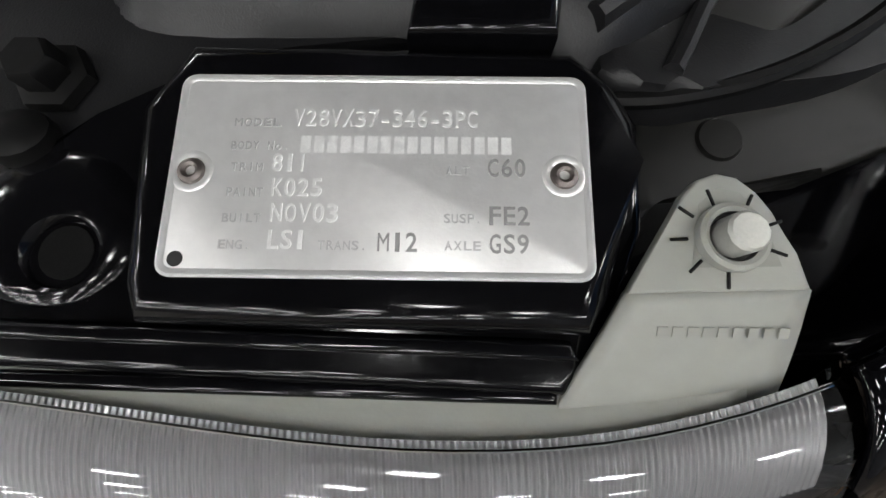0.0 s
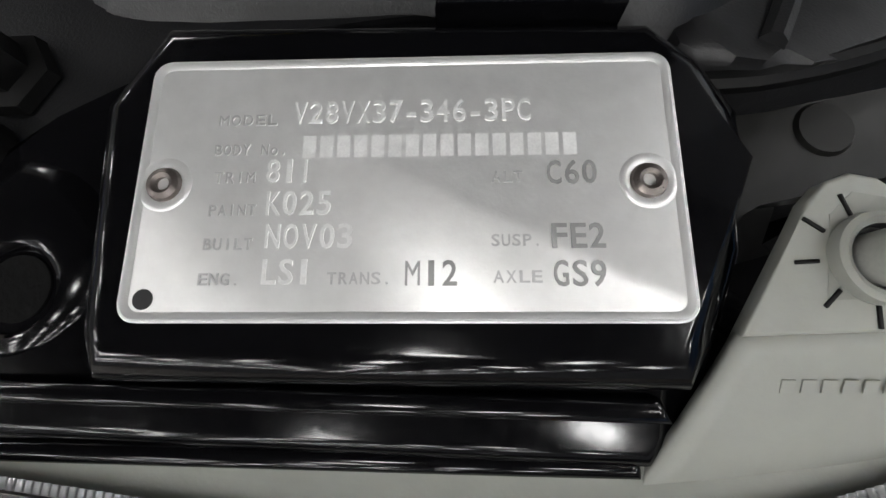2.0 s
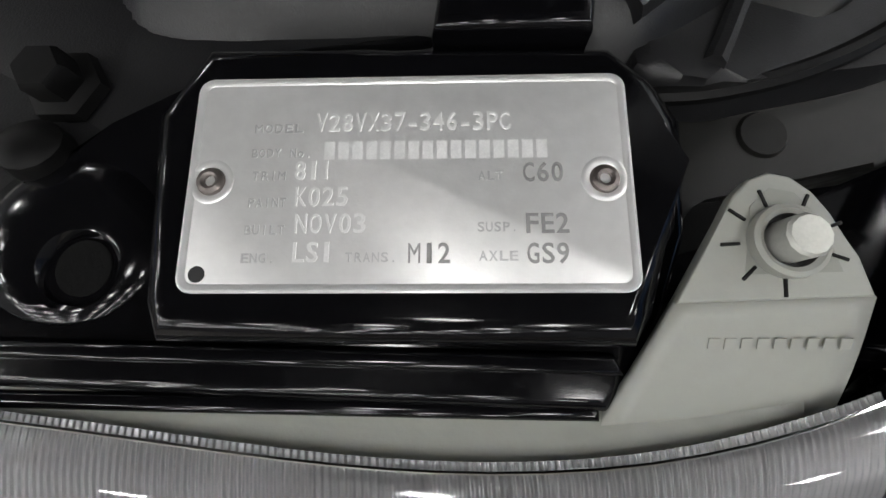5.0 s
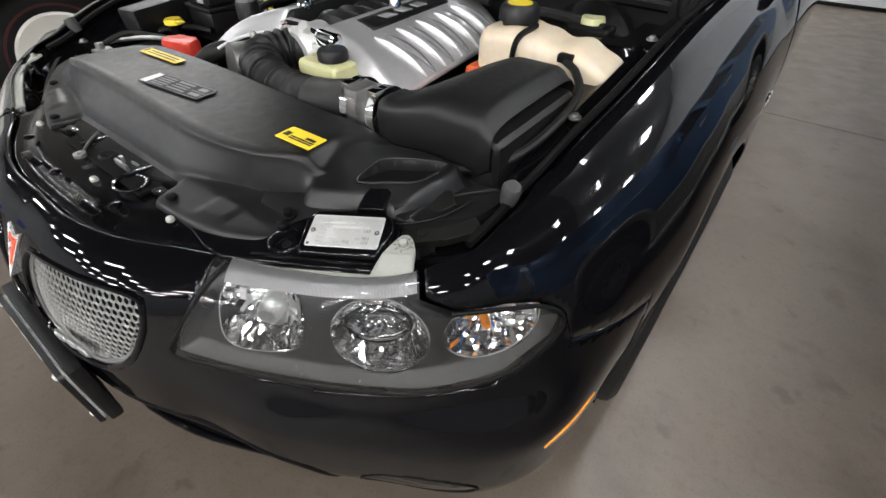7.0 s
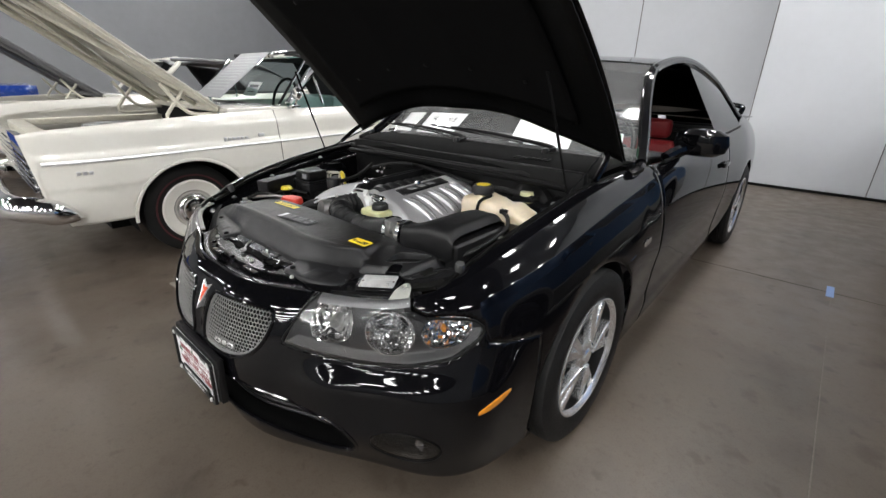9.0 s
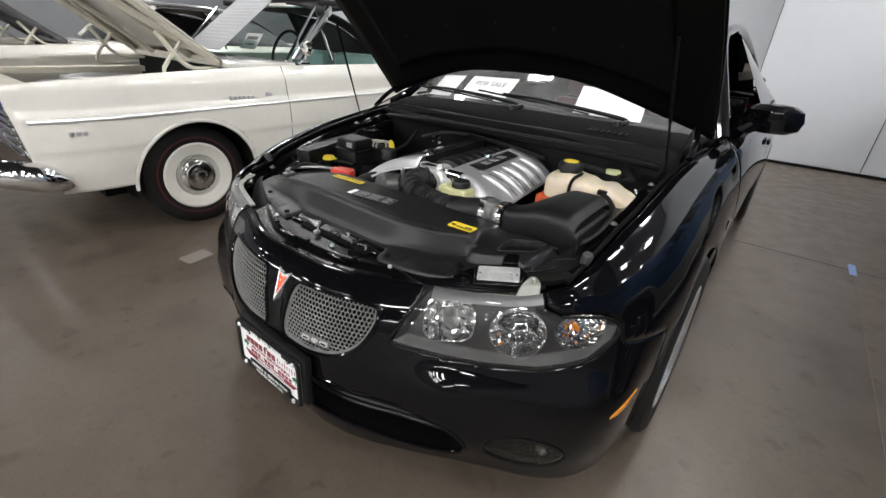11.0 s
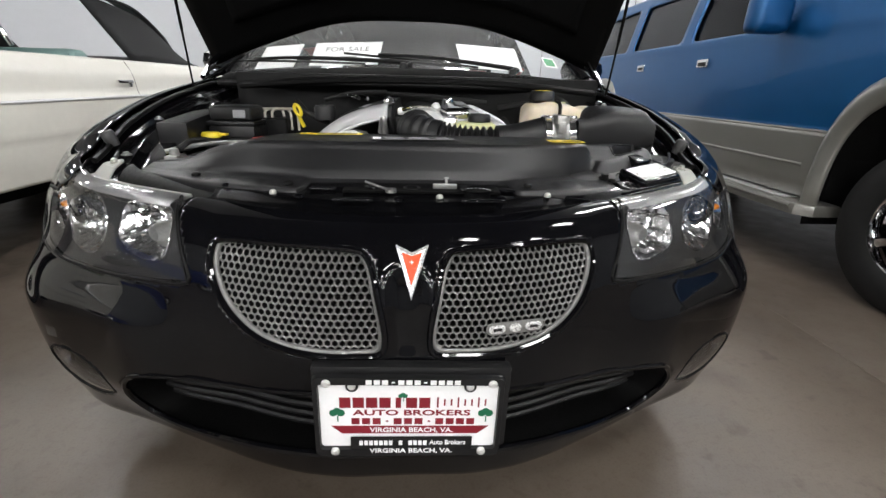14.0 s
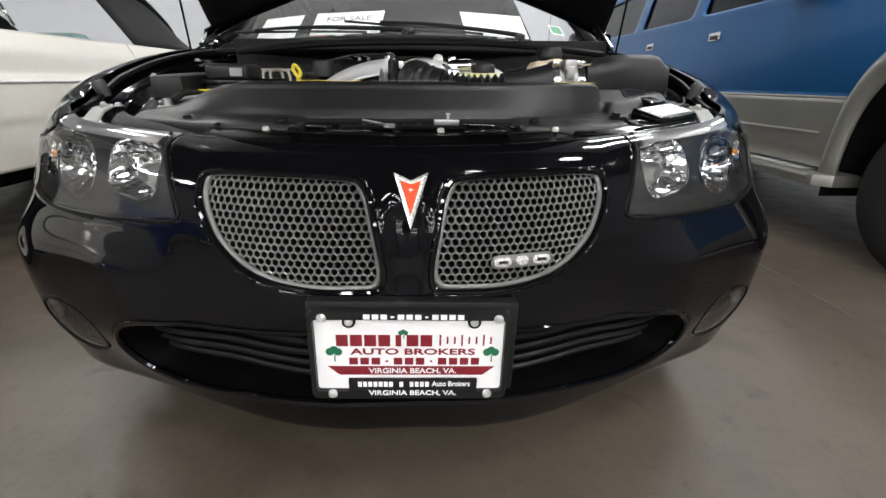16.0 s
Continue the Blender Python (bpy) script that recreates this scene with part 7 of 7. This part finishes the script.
part("flank", skin(lambda u, v: np.stack([-7.25 + 0.03 * np.sin(np.pi * v) + 0 * u, -3.6 + 4.2 * u, 0.35 + (0.77 - 0.3 * (1 - ramp(u, 0.0, 0.12))) * v], -1), np.linspace(0, 1, 30), np.linspace(0, 1, 10)), FARBLUE, far_blue, thick=0.02)
for y in (-2.8, -0.15):
    put_wheel(far_blue, -7.36, y, 0.311, 1, CLASSIC, (RUBBER, CREAM, REDLINE, CHROME), ("tyre", "wheel_disc", "red_line", "hub_cap"), 0.93)
info_board = thing("info_board", (-2.9, 1.3, 1.06), "clear printed information board propped on the car's cowl", "sign")
bm_m = frame_from((-2.74, 1.42, 1.29), (1, 0, 0), (0, 0.8, 0.6))
part("sheet", prism(rounded(0.55, 0.6, 0.01, 3), 0, 0.004, m=bm_m), mat("grey_board", (0.24, 0.25, 0.26), rough=0.4, var=0.05), info_board)
sheet_bars(bm_m, [(0.02 * (k % 3) - 0.02, 0.24 - 0.04 * k, 0.4 - 0.05 * (k % 2), 0.015) for k in range(12)], 0.005, mat("pale_board_print", (0.36, 0.37, 0.38), rough=0.5, var=0.05), info_board)
notice = thing("sale_notice", (-2.4, 1.7, 1.1), "white paper notice behind the windscreen", "paper sign")
mm = frame_from((-2.76, 1.6, 1.17), (1, 0.05, 0), (0, 0.62, 0.78))
part("sheet", prism(rounded(0.22, 0.15, 0.002, 2), 0, 0.001, m=mm), WHITE, notice)
sheet_bars(mm, [(0, 0.03, 0.15, 0.03), (0, -0.03, 0.12, 0.012)], 0.0015, GREYINK, notice)


# ---- the tall blue wagon ----
wagon = thing("sport_wagon", (2.95, 2.9, 0), "tall blue sport wagon with pewter lower cladding", "car")
WX = 2.05
def wside(y, z):
    x = WX - 0.018 * np.sin(np.pi * np.clip((z - 0.4) / 0.8, 0, 1)) + 0.03 * ramp(-z, -0.5, -0.35) + 0.26 * np.clip(z - 1.24, 0, 1) ** 1.1 - 0.0
    x = x - 0.012 * (1 - ramp(z, 0.735, 0.75))
    return np.stack([x + 0.1 * ramp(-y, -0.5, 0.15), y, z], -1)
AY, RY = 1.02, 4.6
def wcut(y, z):
    k = lambda c: (np.abs((y - c) / 0.47) ** 3 + np.abs((z - 0.38) / 0.575) ** 3) ** (1 / 3)
    return 0.47 * np.maximum(1 - k(AY), 1 - k(RY))
def cut_corners(pts, r=0.05):
    """A polygon with its corners rounded off in three steps."""
    out = []
    for a, b, c in zip(pts[-1:] + pts[:-1], pts, pts[1:] + pts[:1]):
        a, b, c = np.array(a), np.array(b), np.array(c)
        p, q = b + (a - b) * r / np.linalg.norm(a - b), b + (c - b) * r / np.linalg.norm(c - b)
        out += [tuple((1 - k) ** 2 * p + 2 * k * (1 - k) * b + k * k * q) for k in (0, 0.33, 0.67, 1)]
    return out


wins = [poly_sdf(cut_corners(q)) for q in ([(2.03, 1.27), (2.95, 1.27), (2.95, 1.64), (2.36, 1.62)], [(3.1, 1.27), (3.95, 1.27), (3.95, 1.65), (3.1, 1.645)], [(4.1, 1.27), (5.4, 1.28), (5.4, 1.62), (4.1, 1.65)])]
def wcut_up(y, z):
    w = np.minimum.reduce([f(y, z) for f in wins])
    return np.maximum.reduce([wcut(y, z), 0.737 - z, -w])
part("body_side", skin(wside, np.linspace(0.1, 5.6, 220), np.linspace(0.72, 1.74, 60), wcut_up), BLUE, wagon, thick=0.01)
part("lower_cladding", skin(wside, np.linspace(0.1, 5.6, 220), np.linspace(0.4, 0.76, 26), lambda y, z: np.maximum(wcut(y, z), z - 0.737)), PEWTER, wagon, "pewter lower body cladding", thick=0.01)
part("cladding_bead", join(tube([tuple(wside(np.array(y), np.array(0.742)) + np.array([-0.004, 0, 0])) for y in np.linspace(1.5, 4.1, 12)], 0.011, 8, 1), tube([tuple(wside(np.array(y), np.array(0.57)) + np.array([-0.004, 0, 0])) for y in np.linspace(1.62, 4.05, 12)], 0.012, 8, 1)), PEWTER, wagon)
for k, (y0_, y1_) in enumerate(((2.0, 2.98), (3.07, 3.98), (4.07, 5.45))):
    part("side_window", skin(lambda y, z: wside(y, z) + np.array([0.012, 0, 0]), np.linspace(y0_, y1_, 10), np.linspace(1.25, 1.67, 6)), WAGONGLASS, wagon, "tinted side window")
for yc in (AY, RY):
    fl = skin(lambda a, r: np.stack([WX - 0.035 * np.sin(np.pi * np.clip((r - 0.97) / 0.2, 0, 1)) - 0.012 + 0 * a, yc + 0.47 * r * np.sign(np.cos(a)) * np.abs(np.cos(a)) ** (2 / 3), 0.38 + 0.575 * r * np.sign(np.sin(a)) * np.abs(np.sin(a)) ** (2 / 3)], -1), np.linspace(-0.01, math.pi + 0.01, 60), np.linspace(0.97, 1.15, 8))
    part("wheel_flare", fl, PEWTER, wagon, "pewter wheel arch flare", thick=0.008)
    part("wheel_house", wheel_tub(WX + 0.012, WX + 0.4, yc, 0.38, 0.55, 1.12), UNDERM, wagon)
    put_wheel(wagon, WX + 0.135, yc, 0.38, -1, TRUCK, (RUBBER, CHROME, CHROME, CHROME), ("tyre", "rim", "spokes", "hub"))["label"] = "black tyre on a polished alloy wheel"
    put_wheel(wagon, WX + 1.66, yc, 0.38, 1, TRUCK, (RUBBER, CHROME, CHROME, CHROME), ("tyre", "rim", "spokes", "hub"))
for y in (1.9, 3.03, 4.02):
    part("door_gap", tube([tuple(wside(np.array(y + (0.06 if z < 0.6 else 0)), np.array(z)) + np.array([-0.001, 0, 0])) for z in np.linspace(0.42, 1.66, 16)], 0.0035, 6, 1), INK, wagon)
for y in (2.72, 3.68):
    h = part("door_handle", box(WX - 0.022, y, 1.112, 0.014, 0.13, 0.055, 0.012, 3), CHROME, wagon, "chrome door handle with a dark recess")
    part("recess", box(WX - 0.03, y, 1.106, 0.004, 0.09, 0.026, 0.002), INK, h)
for k in range(8):
    part("name_bar", box(WX - 0.02, 1.68 + 0.054 * k, 0.838, 0.006, 0.036, 0.022, 0.002), CHROME, wagon, "small chrome letter bar")
board = part("running_board", prism([(1.96, 1.52), (2.02, 1.46), (2.16, 1.46), (2.16, 4.08), (2.0, 4.08), (1.96, 4.0)], 0.325, 0.385, 0.015), PEWTER, wagon, "pewter running board")
for y in (1.95, 3.3):
    part("tread", box(2.05, y, 0.387, 0.09, 0.6, 0.006, 0.002), STEPM, board)
part("board_edge", tube([(1.962, 1.55, 0.365), (1.96, 2.6, 0.365), (1.962, 4.0, 0.365)], 0.012, 8, 2), PEWTER, board)
part("roof", skin(lambda u, v: np.stack([WX + 0.14 + 1.55 * u, 2.1 + 3.5 * v, 1.74 + 0.06 * np.sin(np.pi * u)], -1), np.linspace(0, 1, 12), np.linspace(0, 1, 8)), BLUE, wagon, thick=0.03)
part("body_core", join(box(2.95, 2.78, 0.8, 1.68, 2.5, 0.8), box(2.95, 5.3, 0.8, 1.6, 0.4, 0.7), box(2.95, 0.75, 0.95, 0.9, 1.2, 0.3, 0.05), box(2.95, 4.6, 0.9, 0.8, 1.2, 0.6)), UNDERM, wagon)
part("cabin", box(2.97, 3.85, 1.47, 1.4, 3.4, 0.5, 0.05), DARK, wagon)
part("far_side", box(3.82, 2.9, 0.83, 0.04, 5.5, 0.86, 0.01), BLUE, wagon)
for y in (2.05, 3.03, 4.02, 5.5):
    part("far_pillar", box(3.75, y, 1.48, 0.05, 0.12, 0.5, 0.01), BLUE, wagon)
part("far_window", box(3.78, 3.75, 1.48, 0.006, 3.4, 0.44), DARKGLASS, wagon)
part("windscreen", skin(lambda u, v: np.stack([WX + 0.13 + 1.57 * u, 1.6 + 0.55 * v + 0.12 * (2 * u - 1) ** 2, 1.21 + 0.54 * v], -1), np.linspace(0, 1, 14), np.linspace(0, 1, 6)), DARKGLASS, wagon, "dark windscreen")
part("tailgate", join(box(2.95, 5.58, 0.85, 1.72, 0.05, 0.8, 0.02), box(2.95, 5.56, 1.66, 1.6, 0.05, 0.16, 0.02)), BLUE, wagon)
part("rear_window", box(2.95, 5.56, 1.42, 1.5, 0.006, 0.36), DARKGLASS, wagon)
part("underbody", box(2.95, 2.9, 0.36, 1.1, 5.2, 0.12), UNDERM, wagon)
part("front_panel", box(2.95, 0.12, 0.86, 1.56, 0.06, 0.44, 0.03), BLUE, wagon)
for k in range(4):
    part("grille_bar", box(2.95, 0.07, 0.78 + 0.07 * k, 0.9, 0.03, 0.025, 0.008), CHROME, wagon)
for x in (2.32, 3.58):
    part("headlamp", box(x, 0.08, 0.9, 0.3, 0.05, 0.17, 0.02), LAMPGREY, wagon)
part("front_bumper", box(2.95, 0.06, 0.56, 1.66, 0.16, 0.2, 0.05, 3), PEWTER, wagon)
part("rear_bumper", box(2.95, 5.64, 0.5, 1.72, 0.16, 0.18, 0.05, 3), PEWTER, wagon)
part("hood", skin(lambda u, v: np.stack([WX + 0.06 + 1.7 * u, 0.15 + 1.5 * v, 1.1 + 0.1 * v + 0.04 * np.sin(np.pi * u)], -1), np.linspace(0, 1, 12), np.linspace(0, 1, 10)), BLUE, wagon, thick=0.02)
part("door_mirror", join(box(1.92, 2.02, 1.33, 0.22, 0.12, 0.2, 0.05, 4), box(2.05, 2.05, 1.28, 0.1, 0.06, 0.06, 0.015)), BLUE, wagon, "blue door mirror")

# ---- sale papers inside the coupe's windscreen ----
for x, w, h, words in ((-0.57, 0.2, 0.16, ""), (-0.284, 0.31, 0.168, "FOR SALE"), (0.308, 0.29, 0.172, "")):
    u = x / 0.72
    c = screen(np.array(u), np.array(0.15)) + np.array([0.03, 0.012, -0.012])
    e, d = screen(np.array(u + 0.05), np.array(0.13)) - screen(np.array(u - 0.05), np.array(0.13)), screen(np.array(u), np.array(0.26)) - screen(np.array(u), np.array(0.02))
    m = frame_from(c, e, d)
    sheet = thing("sale_paper", tuple(c), "white sale notice propped behind the windscreen" if words else "blank white sheet propped behind the windscreen", "paper sign", "papers behind the windscreen")
    part("sheet", prism(rounded(w, h, 0.002, 2), 0, 0.0008, m=m), WHITE, sheet)
    if words:
        part("print", letters(words, 0.045, 0.0002, m @ Matrix.Translation((0, 0.03, 0.0013)), 0.2), INK, sheet)
        sheet_bars(m, [(0, -0.025, 0.1, 0.008), (0, -0.05, 0.07, 0.007)], 0.001, GREYINK, sheet)
sticker = thing("screen_sticker", (0.6, 1.72, 1.08), "small green sticker on the windscreen", "sticker")
c = screen(np.array(0.86), np.array(0.16)) + np.array([0, 0.006, -0.006])
ms = frame_from(c, screen(np.array(0.9), np.array(0.16)) - screen(np.array(0.82), np.array(0.16)), screen(np.array(0.86), np.array(0.3)) - screen(np.array(0.86), np.array(0.1)))
part("sheet", prism(rounded(0.07, 0.07, 0.004, 3), 0, 0.0006, m=ms), WHITE, sticker)
part("panel", prism(rounded(0.055, 0.05, 0.003, 3), 0.0006, 0.0012, m=ms), GREENS, sticker)
